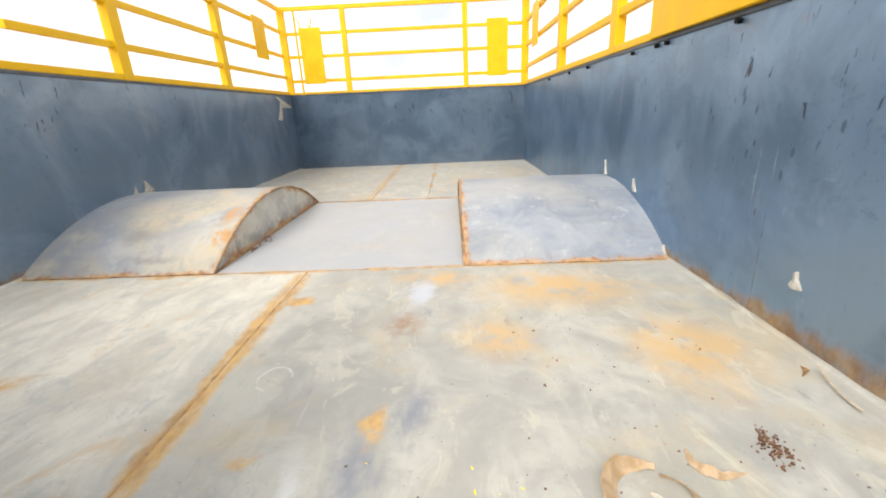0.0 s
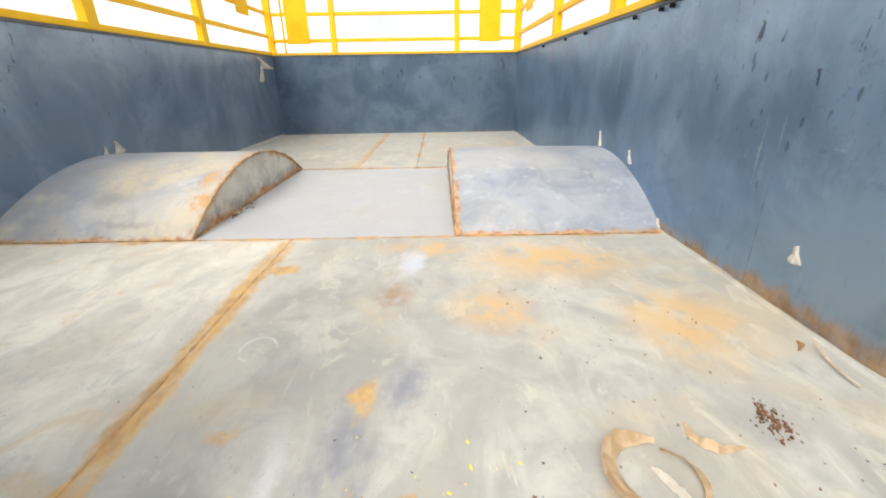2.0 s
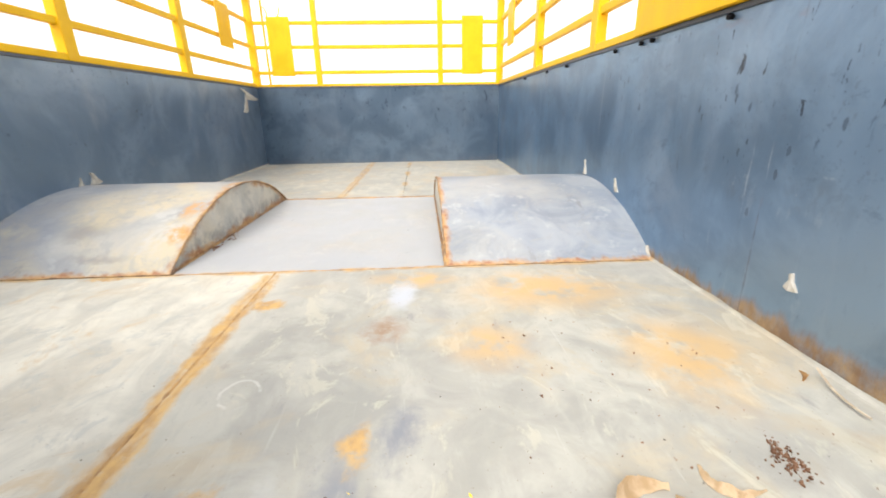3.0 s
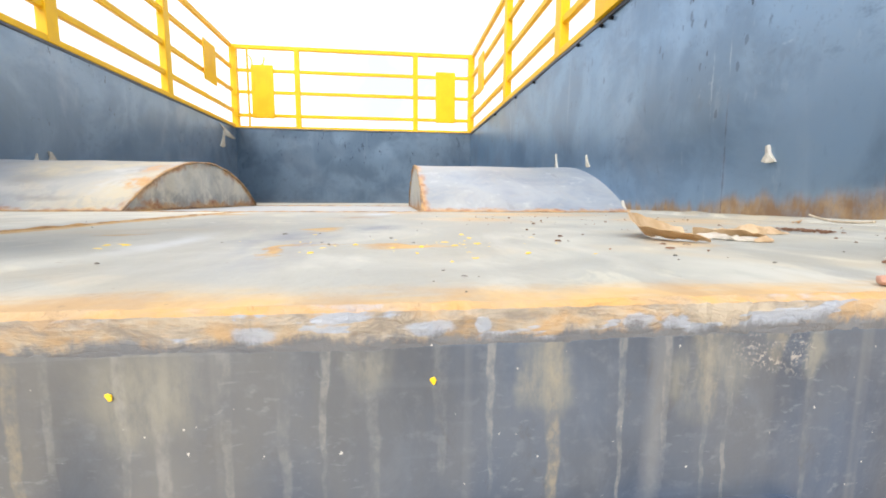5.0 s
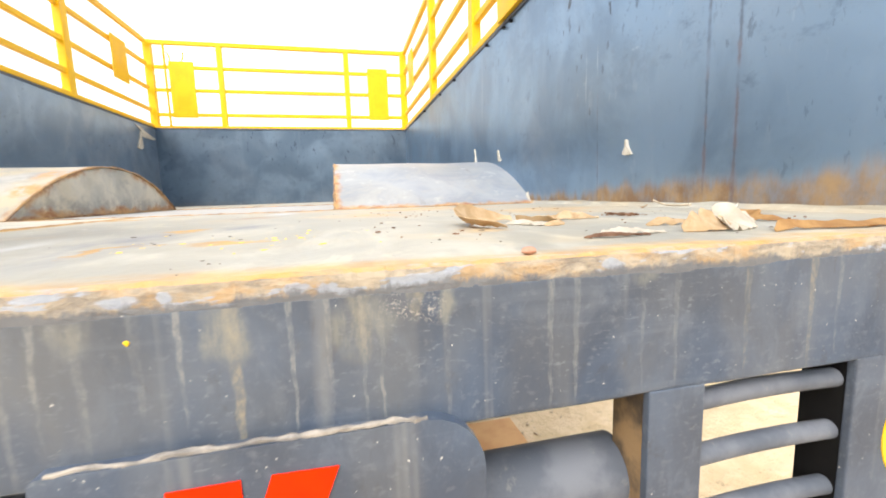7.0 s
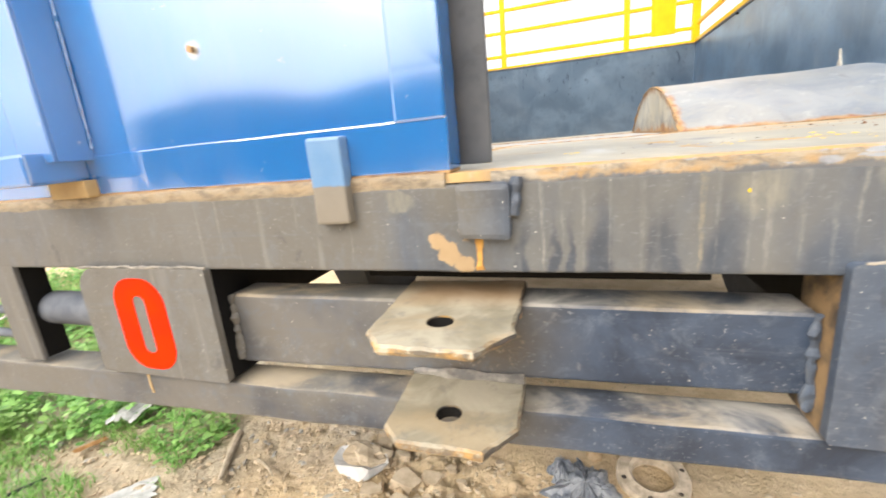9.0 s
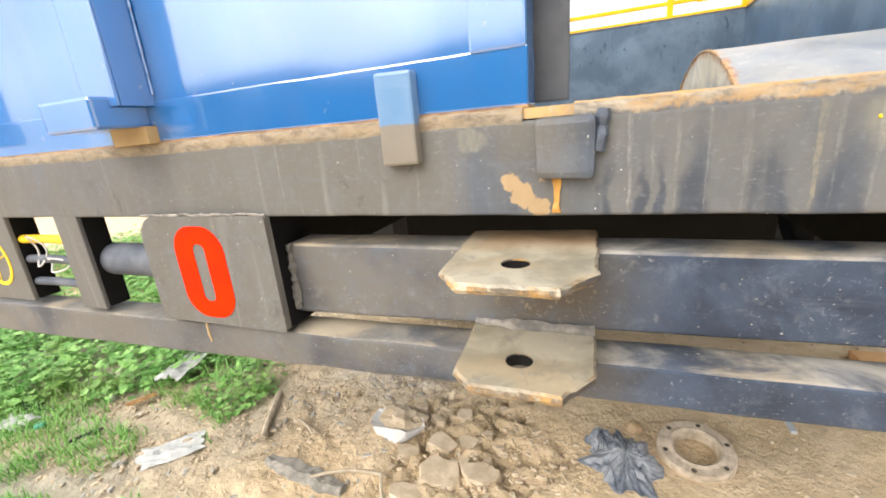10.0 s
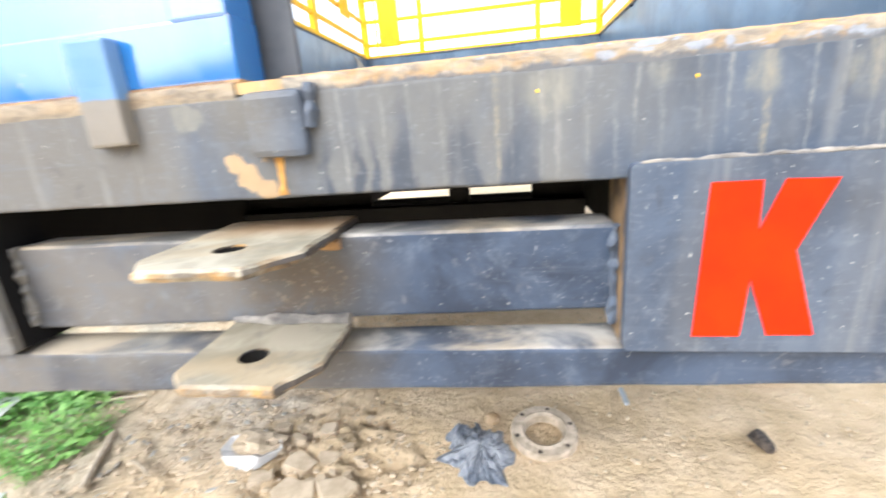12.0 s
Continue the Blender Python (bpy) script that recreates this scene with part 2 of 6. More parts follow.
def mat_arch(name, warm, end=False):
    """Wheel arch sheet: pale scuffed paint, with rust at the welded edges."""
    n = Nodes(name)
    mid = n.noise(6, 6, 0.62, warp=0.7)
    big = n.noise(2.6, 4, 0.5, warp=0.6)
    c = n.mix(n.step(mid, 0.33, 0.64), *(((0.40, 0.40, 0.36), (0.60, 0.57, 0.49)) if end else ((0.27, 0.28, 0.285), (0.40, 0.395, 0.37)) if warm > 0.3 else ((0.20, 0.23, 0.27), (0.31, 0.33, 0.355))))
    c = n.mix(n.mul(n.step(big, 0.40, 0.60), n.step(n.noise(15, 6, 0.7, warp=0.8), 0.34, 0.60, 0.40, 1.0), warm), c, (0.50, 0.43, 0.29))
    c = n.mix(n.mul(n.step(n.noise(11, 6, 0.68, stretch=(1, 0.8, 1), warp=1.4), 0.52, 0.63), 0.5), c, (0.30, 0.305, 0.30))
    c = n.mix(n.mul(n.step(n.noise(16, 5, 0.65), 0.56, 0.68), 0.5), c, (0.43, 0.43, 0.43))
    c = n.mix(n.mul(n.step(n.noise(9, 6, 0.7, stretch=(1, 0.5, 0.5)), 0.62, 0.72), 0.55), c, (0.19, 0.185, 0.18))
    if warm > 0.3 and not end:
        w = n.warped(0.10, 14, 6)
        # Bluish darkening towards the side wall: the wall's shadow, painted in.
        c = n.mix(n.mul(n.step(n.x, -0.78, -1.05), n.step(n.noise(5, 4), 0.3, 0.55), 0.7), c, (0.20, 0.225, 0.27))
        smut = n.most(n.blob(w, (-0.82, 1.36, 0), (0.10, 0.07, 0), 0.9), n.blob(w, (-0.70, 1.24, 0), (0.14, 0.03, 0), 0.9))
        c = n.mix(n.mul(smut, 0.6), c, (0.22, 0.21, 0.20))
        cloud = n.most(n.blob(w, (-0.535, 1.34, 0), (0.050, 0.13, 0), 0.6), n.blob(w, (-0.56, 1.45, 0), (0.07, 0.06, 0), 0.6))
        c = n.mix(n.mul(cloud, n.step(n.noise(16, 5, 0.65, warp=1.2), 0.36, 0.58), 0.7), c, (0.46, 0.455, 0.43))
        spill = n.most(n.blob(w, (-0.475, 1.34, 0), (0.045, 0.06, 0), 0.6), n.blob(w, (-0.49, 1.50, 0), (0.05, 0.10, 0), 0.7), n.blob(w, (-0.47, 1.80, 0), (0.03, 0.20, 0), 0.7))
        c = n.mix(n.mul(spill, n.step(n.noise(24, 5, 0.7), 0.38, 0.54), 0.9), c, (0.50, 0.27, 0.09))
    ragged = n.math("SUBTRACT", n.noise(13, 6, 0.7), 0.5)
    low = n.math("ADD", n.math("SUBTRACT", n.z, FZ), n.math("MULTIPLY", ragged, 0.05))
    ends = n.math("ADD", n.math("ABSOLUTE", n.math("SUBTRACT", n.math("ABSOLUTE", n.math("SUBTRACT", n.x, 0.008)), 0.443)), n.math("MULTIPLY", ragged, 0.06))
    rust = n.most(n.mul(n.step(low, 0.013, 0.001), 0.85), n.mul(n.step(ends, 0.028, 0.006), n.step(n.noise(7, 4), 0.36, 0.52), 0.0 if end else 0.95))
    if end:
        dy, dz = n.math("SUBTRACT", n.y, 1.7875), n.math("ADD", n.z, 0.023)
        deep = n.math("SUBTRACT", 1.066, n.math("SQRT", n.math("ADD", n.math("MULTIPLY", dy, dy), n.math("MULTIPLY", dz, dz))))
        arc = n.step(n.math("ADD", deep, n.math("MULTIPLY", ragged, 0.09)), 0.034, 0.006)
        grime = n.mul(n.step(n.math("ADD", n.math("SUBTRACT", n.z, FZ), n.math("MULTIPLY", ragged, 0.16)), 0.085, 0.030), n.step(n.noise(14, 5, 0.7), 0.36, 0.58))
        c = n.mix(n.mul(grime, 0.65), c, (0.19, 0.19, 0.19))
        splash = n.step(n.math("ADD", n.math("SUBTRACT", n.z, FZ), n.math("MULTIPLY", ragged, 0.10)), 0.036, 0.008)
        rust = n.most(rust, n.mul(n.most(arc, splash), n.step(n.noise(6, 4), 0.36, 0.52), 0.9))
    tone = n.mix(n.step(n.noise(26, 5, 0.65), 0.36, 0.6), RUST, OCHRE)
    c = n.mix(rust, c, tone)
    return n.done(c, n.step(mid, 0.3, 0.7, 0.34, 0.55), 0.1, n.math("ADD", mid, n.math("MULTIPLY", n.noise(60, 5), 0.2)), 0.3, 0.006)


def mat_wall(name, dark, pale, chalk, gloss, nicked=(), wear=1.0):
    """Blue-grey painted steel side: chalky bloom, streaks, scratches, rust at the foot."""
    n = Nodes(name)
    mid = n.noise(3.2, 6, 0.6, warp=0.5)
    run = n.noise(7, 5, 0.6, stretch=(1, 1, 0.16), warp=0.3)
    c = n.mix(n.step(mid, 0.36, 0.64), dark, pale)
    blot = n.noise(1.5, 5, 0.65, warp=0.6)
    c = n.mix(n.mul(n.step(blot, 0.46, 0.68), 0.35), c, (0.026, 0.036, 0.052))
    bloom = n.mul(n.step(n.noise(2.1, 5, 0.6, stretch=(1, 1, 0.8), warp=0.9), 0.48, 0.64), n.step(n.noise(16, 6, 0.7, warp=0.4), 0.30, 0.62, 0.4, 1.0))
    c = n.mix(n.mul(bloom, chalk), c, (0.185, 0.205, 0.230))
    c = n.mix(n.mul(n.step(run, 0.54, 0.72), 0.30 * wear), c, (0.165, 0.190, 0.225))
    c = n.mix(n.mul(n.step(n.noise(11, 6, 0.7, stretch=(1, 1, 0.3), warp=0.6), 0.56, 0.74), 0.40), c, (0.026, 0.034, 0.048))
    # thin pale runs and scratches
    thin = n.noise(34, 3, 0.5, stretch=(1, 1, 0.05), warp=0.2)
    c = n.mix(n.mul(n.step(thin, 0.64, 0.74), 0.30 * wear), c, (0.20, 0.22, 0.25))
    scrape = n.mul(n.step(n.noise(36, 5, 0.7, stretch=(1, 0.9, 0.22), warp=0.3), 0.60, 0.68), n.step(n.noise(2.8, 3, 0.6), 0.50, 0.62))
    c = n.mix(n.mul(scrape, 0.30 * wear), c, (0.24, 0.265, 0.29))
    # dark scars, mostly in the upper half
    scars = n.mul(n.step(n.noise(40, 5, 0.7, stretch=(1, 1, 0.32), warp=0.1), 0.615, 0.645), n.step(n.noise(2.5, 2), 0.38, 0.52), n.step(n.z, 1.1, 1.35, 0.35, 1.0))
    c = n.mix(n.mul(scars, 0.9 * wear), c, (0.016, 0.018, 0.022))
    smear = n.mul(n.step(n.noise(22, 6, 0.72, stretch=(1, 0.7, 1.1), warp=0.15), 0.54, 0.70), n.step(n.noise(1.9, 3, 0.6), 0.44, 0.58))
    c = n.mix(n.mul(smear, 0.30 * wear), c, (0.022, 0.030, 0.044))
    # scuffed dark patches, a pale scratch and single gouges (y, z)
    gouge = 0.0
    if nicked:
        w = n.warped(0.05, 16, 6)
        scuff = n.most(n.blob(w, (0, 0.86, 1.155), (0, 0.075, 0.075), 0.7), n.blob(w, (0, 0.66, 1.175), (0, 0.115, 0.055), 0.7), n.blob(w, (0, 1.00, 1.20), (0, 0.05, 0.06), 0.8))
        c = n.mix(n.mul(scuff, n.step(n.noise(30, 6, 0.72, stretch=(1, 1.3, 0.7), warp=0.6), 0.46, 0.60), 0.75), c, (0.030, 0.038, 0.050))
        c = n.mix(n.mul(scuff, n.step(n.noise(44, 5, 0.7, stretch=(1, 1, 0.5), warp=0.8), 0.60, 0.68), 0.6), c, (0.21, 0.23, 0.25))
        v = n.warped(0.012, 22)
        scratch = n.most(n.blob(v, (0, 0.838, 1.18), (0, 0.0032, 0.11), 0.6), n.blob(v, (0, 0.785, 1.225), (0, 0.0028, 0.05), 0.6), n.blob(v, (0, 0.64, 1.21), (0, 0.018, 0.004), 0.6))
        c = n.mix(n.mul(scratch, n.step(n.noise(50, 4, 0.6), 0.35, 0.55), 0.7), c, (0.24, 0.265, 0.29))
        v = n.warped(0.016, 70, 5)
        gouge = n.most(*[n.blob(v, (0, ny, nz), (0, 0.0055, 0.0135), 0.3) for ny, nz in nicked])
        c = n.mix(n.mul(gouge, 0.8), c, (0.018, 0.024, 0.036))
        rub = n.most(n.blob(w, (0, 1.00, 1.527), (0, 0.085, 0.012), 0.7), n.blob(w, (0, 0.79, 1.512), (0, 0.022, 0.018), 0.7))
        c = n.mix(n.mul(rub, n.step(n.noise(50, 5, 0.7), 0.42, 0.56), 0.7), c, (0.090, 0.055, 0.052))
    # thin brown splash at the foot, uneven along its upper edge
    finger = n.math("MULTIPLY", n.math("SUBTRACT", n.noise(16, 5, 0.65, stretch=(1, 1, 0.2)), 0.5), 0.11)
    reach = n.math("ADD", n.math("ADD", finger, n.math("MULTIPLY", n.math("SUBTRACT", n.noise(3.2, 3, 0.5, stretch=(1, 1, 0.2)), 0.5), 0.10)), n.step(n.y, 1.25, 0.20, 0.020, 0.062, False))
    foot = n.step(n.math("SUBTRACT", n.z, n.math("ADD", reach, FZ)), 0.016, -0.022)
    veil = n.mul(foot, n.step(n.y, 1.36, 1.18, 0.12, 1.0), n.step(n.noise(22, 6, 0.7, stretch=(1, 1, 0.45)), 0.30, 0.60, 0.45, 0.92))
    c = n.mix(veil, c, n.mix(n.step(n.noise(18, 6, 0.7, stretch=(1, 0.6, 0.5)), 0.35, 0.65), (0.205, 0.120, 0.056), (0.355, 0.235, 0.115)))
    # runs of rust below the sheet joints
    dy = n.math("MINIMUM", n.math("ABSOLUTE", n.math("SUBTRACT", n.y, 0.379)), n.math("ABSOLUTE", n.math("SUBTRACT", n.y, 0.442)))
    dy = n.math("MINIMUM", dy, n.math("ADD", n.math("ABSOLUTE", n.math("SUBTRACT", n.y, 0.784)), 0.0015))
    line = n.mul(n.step(n.math("ADD", dy, n.math("MULTIPLY", n.math("SUBTRACT", n.noise(40, 5, 0.7), 0.5), 0.012)), 0.0058, 0.0008),
                 n.step(n.noise(7, 4, stretch=(1, 1, 0.7)), 0.36, 0.52), n.step(n.x, 0.9, 1.0))
    c = n.mix(n.mul(line, 0.8), c, n.mix(n.step(n.noise(16, 3), 0.45, 0.6), (0.030, 0.032, 0.042), (0.110, 0.060, 0.046)))
    nicks = n.mul(n.step(n.noise(80, 4, 0.7, stretch=(1, 1, 0.45)), 0.605, 0.64), n.step(n.noise(3.1, 2), 0.42, 0.54), n.step(n.z, 1.02, 1.32, 0.15, 1.0))
    c = n.mix(n.mul(nicks, 0.9 * wear), c, (0.020, 0.024, 0.032))
    h = n.math("ADD", n.noise(3.0, 2, 0.4), n.math("MULTIPLY", n.noise(60, 3), 0.02))
    rough = n.math("ADD", n.math("ADD", n.step(run, 0.35, 0.65, 0.30, 0.38), n.math("MULTIPLY", bloom, 0.04)), n.math("MULTIPLY", veil, 0.40))
    n.put(n.bsdf.inputs["Specular IOR Level"], n.math("MULTIPLY", n.math("SUBTRACT", 1.0, n.most(veil, n.mul(scars, 0.8), n.mul(smear, 0.35), n.mul(line, 0.40), n.mul(gouge, 0.40), n.mul(n.step(mid, 0.60, 0.40), 0.25)), clamp=True), 0.5))
    return n.done(c, rough, 0.0, h, 0.25, 0.012, ior=gloss, tint=(0.58, 0.78, 1.0))


def mat_steel_paint(name, dusty, drips=()):
    """Dark grey chassis paint with dust, spatter and dried runs (x, half width, lower end, warmth)."""
    n = Nodes(name)
    mid = n.noise(9, 6, 0.62, warp=0.4)
    fine = n.noise(70, 5, 0.6)
    c = n.mix(n.step(mid, 0.35, 0.65), (0.024, 0.043, 0.080), (0.056, 0.088, 0.144))
    film = n.noise(4.0, 5, 0.6, stretch=(1, 1, 0.5), warp=0.5)
    side = n.step(n.math("ADD", n.x, n.math("MULTIPLY", film, 0.06)), 0.115, 0.06, n.step(n.x, 0.46, 0.24, dusty, dusty + (0.34 if drips else 0.0)), max(dusty, 0.85))
    c = n.mix(n.mul(n.step(film, 0.16, 0.52), side), c, (0.140, 0.130, 0.110))
    mott = n.noise(38, 6, 0.7, stretch=(1, 1, 0.6), warp=0.4)
    brush = n.noise(110, 4, 0.6, stretch=(0.05, 1, 1))
    c = n.mix(n.mul(n.step(brush, 0.54, 0.70), 0.20), c, (0.125, 0.155, 0.20))
    c = n.mix(n.mul(n.step(mott, 0.50, 0.66), 0.22), c, (0.155, 0.185, 0.23))
    c = n.mix(n.mul(n.step(mott, 0.42, 0.30), 0.5), c, (0.035, 0.040, 0.050))
    if drips:
        # dust film, washed off in tall round-topped patches
        wx = n.vec("ADD", n.warped(0.030, 24, 6), n.vec("MULTIPLY", n.vec("SUBTRACT", n.noise(11, 2, color=True), (0.5, 0.5, 0.5)), (0.022, 0, 0.05)))
        clean = n.most(*[n.blob(wx, (cx, 0, 0.700), (hw, 0, top + 0.055), 0.45) for cx, hw, top in
                         ((0.089, 0.010, 0.066), (0.114, 0.007, 0.072), (0.128, 0.006, 0.070), (0.154, 0.019, 0.082), (0.206, 0.020, 0.083), (0.253, 0.022, 0.082),
                          (0.318, 0.030, 0.070), (0.392, 0.026, 0.066), (0.455, 0.024, 0.060), (0.555, 0.034, 0.075), (0.632, 0.026, 0.080), (0.710, 0.034, 0.080), (0.850, 0.080, 0.080))])
        dust = n.mul(n.math("SUBTRACT", 1.0, clean, clamp=True), n.step(n.x, 0.06, 0.09), n.step(n.noise(30, 5, 0.65, stretch=(1, 1, 0.4)), 0.30, 0.60, 0.35, 0.75))
        c = n.mix(n.mul(dust, n.step(n.x, 0.26, 0.40, 1.0, 0.38)), c, (0.140, 0.140, 0.132))
        c = n.mix(n.mul(clean, n.step(n.x, 0.34, 0.22, 0.15, 0.50)), c, (0.015, 0.024, 0.040))
    runs = n.noise(42, 3, 0.5, stretch=(1, 1, 0.06), warp=0.25)
    c = n.mix(n.mul(n.step(runs, 0.60, 0.70), 0.30), c, (0.25, 0.25, 0.24))
    wide = n.noise(17, 3, 0.5, stretch=(1, 1, 0.10), warp=0.2)
    c = n.mix(n.mul(n.step(wide, 0.54, 0.64), 0.18), c, (0.17, 0.175, 0.175))
    fleck = n.noise(170, 4, 0.6, stretch=(0.7, 1, 1.0))
    c = n.mix(n.mul(n.step(fleck, 0.54, 0.70), 0.16), c, (0.22, 0.235, 0.26))
    dash = n.mul(n.step(n.noise(330, 3, 0.55, stretch=(0.40, 1, 1), warp=0.5), 0.60, 0.67), n.step(n.noise(13, 4, 0.6), 0.46, 0.60))
    c = n.mix(n.mul(dash, 0.22), c, (0.28, 0.30, 0.32))
    if drips:
        wob = n.math("MULTIPLY", n.math("SUBTRACT", n.noise(40, 4, 0.6, stretch=(0.5, 1, 1)), 0.5), 0.007)
        xx = n.math("ADD", n.x, wob)
        pale, warm = 0.0, 0.0
        for cx, hw, low, heat in drips:
            taper = n.step(n.z, low, 0.84, hw * 0.30, hw * 0.85, False)
            body = n.step(n.math("ABSOLUTE", n.math("SUBTRACT", xx, cx)), n.math("MULTIPLY", taper, 0.90), n.math("MULTIPLY", taper, 0.45))
            body = n.mul(body, n.step(n.z, low - 0.004, low + 0.01), 0.45 + 0.55 * ((cx * 37.7) % 1.0))
            if heat:
                warm = n.math("MAXIMUM", body, warm)
            else:
                pale = n.math("MAXIMUM", body, pale)
        patchy = n.step(n.noise(70, 5, 0.7, stretch=(1, 1, 0.5)), 0.36, 0.64, 0.06, 0.60)
        patchy = n.mul(patchy, n.step(n.noise(230, 3, 0.6, stretch=(1, 1, 0.7)), 0.36, 0.60, 0.35, 1.0))
        c = n.mix(n.mul(pale, patchy), c, (0.27, 0.27, 0.255))
        c = n.mix(n.mul(warm, patchy), c, (0.32, 0.275, 0.18))
    dots = n.step(n.noise(300, 2, 0.4), 0.735, 0.77)
    c = n.mix(n.mul(dots, 0.8), c, (0.55, 0.54, 0.50))
    if drips:
        w = n.warped(0.03, 30)
        v = n.warped(0.020, 75)
        top = n.most(n.blob(w, (0.272, 0, 0.824), (0.030, 0, 0.024), 0.7), n.blob(w, (0.417, 0, 0.824), (0.014, 0, 0.022), 0.6), n.blob(w, (0.484, 0, 0.822), (0.024, 0, 0.026), 0.8),
                     n.blob(w, (0.533, 0, 0.832), (0.009, 0, 0.014), 0.6), n.blob(w, (0.350, 0, 0.832), (0.012, 0, 0.016), 0.9),
                     n.blob(w, (0.665, 0, 0.838), (0.016, 0, 0.010), 0.9), n.blob(w, (-0.035, 0, 0.825), (0.018, 0, 0.014), 0.3))
        c = n.mix(n.mul(top, n.step(n.noise(80, 5, 0.7, stretch=(1, 1, 0.3)), 0.36, 0.60, 0.12, 0.55)), c, (0.25, 0.242, 0.195))
        bare = n.most(n.blob(v, (0.004, 0, 0.785), (0.012, 0, 0.010), 0.2), n.blob(v, (0.015, 0, 0.775), (0.013, 0, 0.012), 0.2), n.blob(v, (0.030, 0, 0.763), (0.010, 0, 0.010), 0.2),
                      n.blob(v, (0.033, 0, 0.797), (0.005, 0, 0.012), 0.3))
        c = n.mix(n.mul(bare, n.step(n.noise(70, 5, 0.7), 0.25, 0.45, 0.5, 1.0)), c, n.mix(n.noise(50, 5), (0.28, 0.19, 0.10), (0.44, 0.32, 0.19)))
        crusty = n.mul(n.blob(w, (0.514, 0, 0.829), (0.024, 0, 0.014), 0.7), n.step(n.noise(560, 3, 0.7), 0.53, 0.57), n.step(n.noise(90, 4, 0.7), 0.44, 0.58))
        c = n.mix(n.mul(crusty, 0.6), c, (0.46, 0.42, 0.36))
    return n.done(c, n.step(film, 0.3, 0.7, 0.42, 0.66), 0.0, n.math("ADD", mid, n.math("MULTIPLY", fine, 0.35)), 0.3, 0.003, spec=0.42)


def mat_tops():
    """Top of the tubes: dust, pale mud and some rust."""
    n = Nodes("dusty_tube_paint")
    up = n.t.nodes.new("ShaderNodeNewGeometry")
    sp = n.t.nodes.new("ShaderNodeSeparateXYZ")
    n.t.links.new(up.outputs["Normal"], sp.inputs[0])
    lying = n.step(sp.outputs[2], 0.25, 0.8)
    mid = n.noise(10, 6, 0.62, warp=0.5)
    c = n.mix(n.step(mid, 0.35, 0.65), (0.013, 0.025, 0.050), (0.044, 0.070, 0.120))
    side = n.step(n.math("ADD", n.x, n.math("MULTIPLY", n.noise(9, 4, 0.6), 0.08)), 0.21, 0.05, 0.06, 0.75)
    c = n.mix(n.mul(side, n.step(n.noise(5, 5), 0.25, 0.55)), c, (0.165, 0.152, 0.130))
    c = n.mix(n.mul(n.step(n.noise(26, 6, 0.7, warp=0.5), 0.57, 0.70), 0.45), c, (0.20, 0.205, 0.215))
    under = n.blob(n.warped(0.05, 14), (0.025, 0, 0.662), (0.075, 0, 0.05), 0.7)
    c = n.mix(n.mul(under, n.step(n.noise(22, 5, 0.65), 0.32, 0.58), 0.6), c, (0.125, 0.090, 0.060))
    c = n.mix(n.mul(under, n.step(n.noise(210, 3, 0.6), 0.60, 0.66), 0.6), c, (0.36, 0.29, 0.21))
    specks = n.step(n.noise(270, 2, 0.5, stretch=(0.6, 1, 1)), 0.70, 0.76)
    c = n.mix(n.mul(specks, 0.8), c, (0.50, 0.48, 0.43))
    scratch = n.mul(n.step(n.noise(360, 3, 0.6, stretch=(0.55, 1, 0.8), warp=0.8), 0.62, 0.68), n.step(n.noise(11, 4, 0.6), 0.42, 0.58))
    c = n.mix(n.mul(scratch, 0.5), c, (0.30, 0.32, 0.34))
    brush = n.noise(120, 4, 0.6, stretch=(0.05, 1, 1))
    c = n.mix(n.mul(n.step(brush, 0.54, 0.70), 0.20), c, (0.11, 0.135, 0.18))
    c = n.mix(n.mul(n.step(n.noise(34, 6, 0.75, warp=0.4), 0.52, 0.66), 0.35), c, (0.12, 0.15, 0.195))
    settled = n.mul(lying, n.step(n.noise(15, 6, 0.65, stretch=(0.7, 1, 1), warp=0.5), 0.38, 0.62, 0.10, 0.95))
    c = n.mix(n.mul(settled, 0.9), c, n.mix(n.step(n.noise(6, 4), 0.42, 0.6), n.mix(n.step(n.x, 0.0, 0.12), (0.29, 0.27, 0.23), (0.44, 0.415, 0.37)), (0.42, 0.35, 0.25)))
    return n.done(c, n.math("ADD", 0.42, n.math("MULTIPLY", settled, 0.4)), 0.0, n.math("ADD", mid, n.math("MULTIPLY", n.noise(80, 4), 0.4)), 0.35, 0.003, spec=0.36)


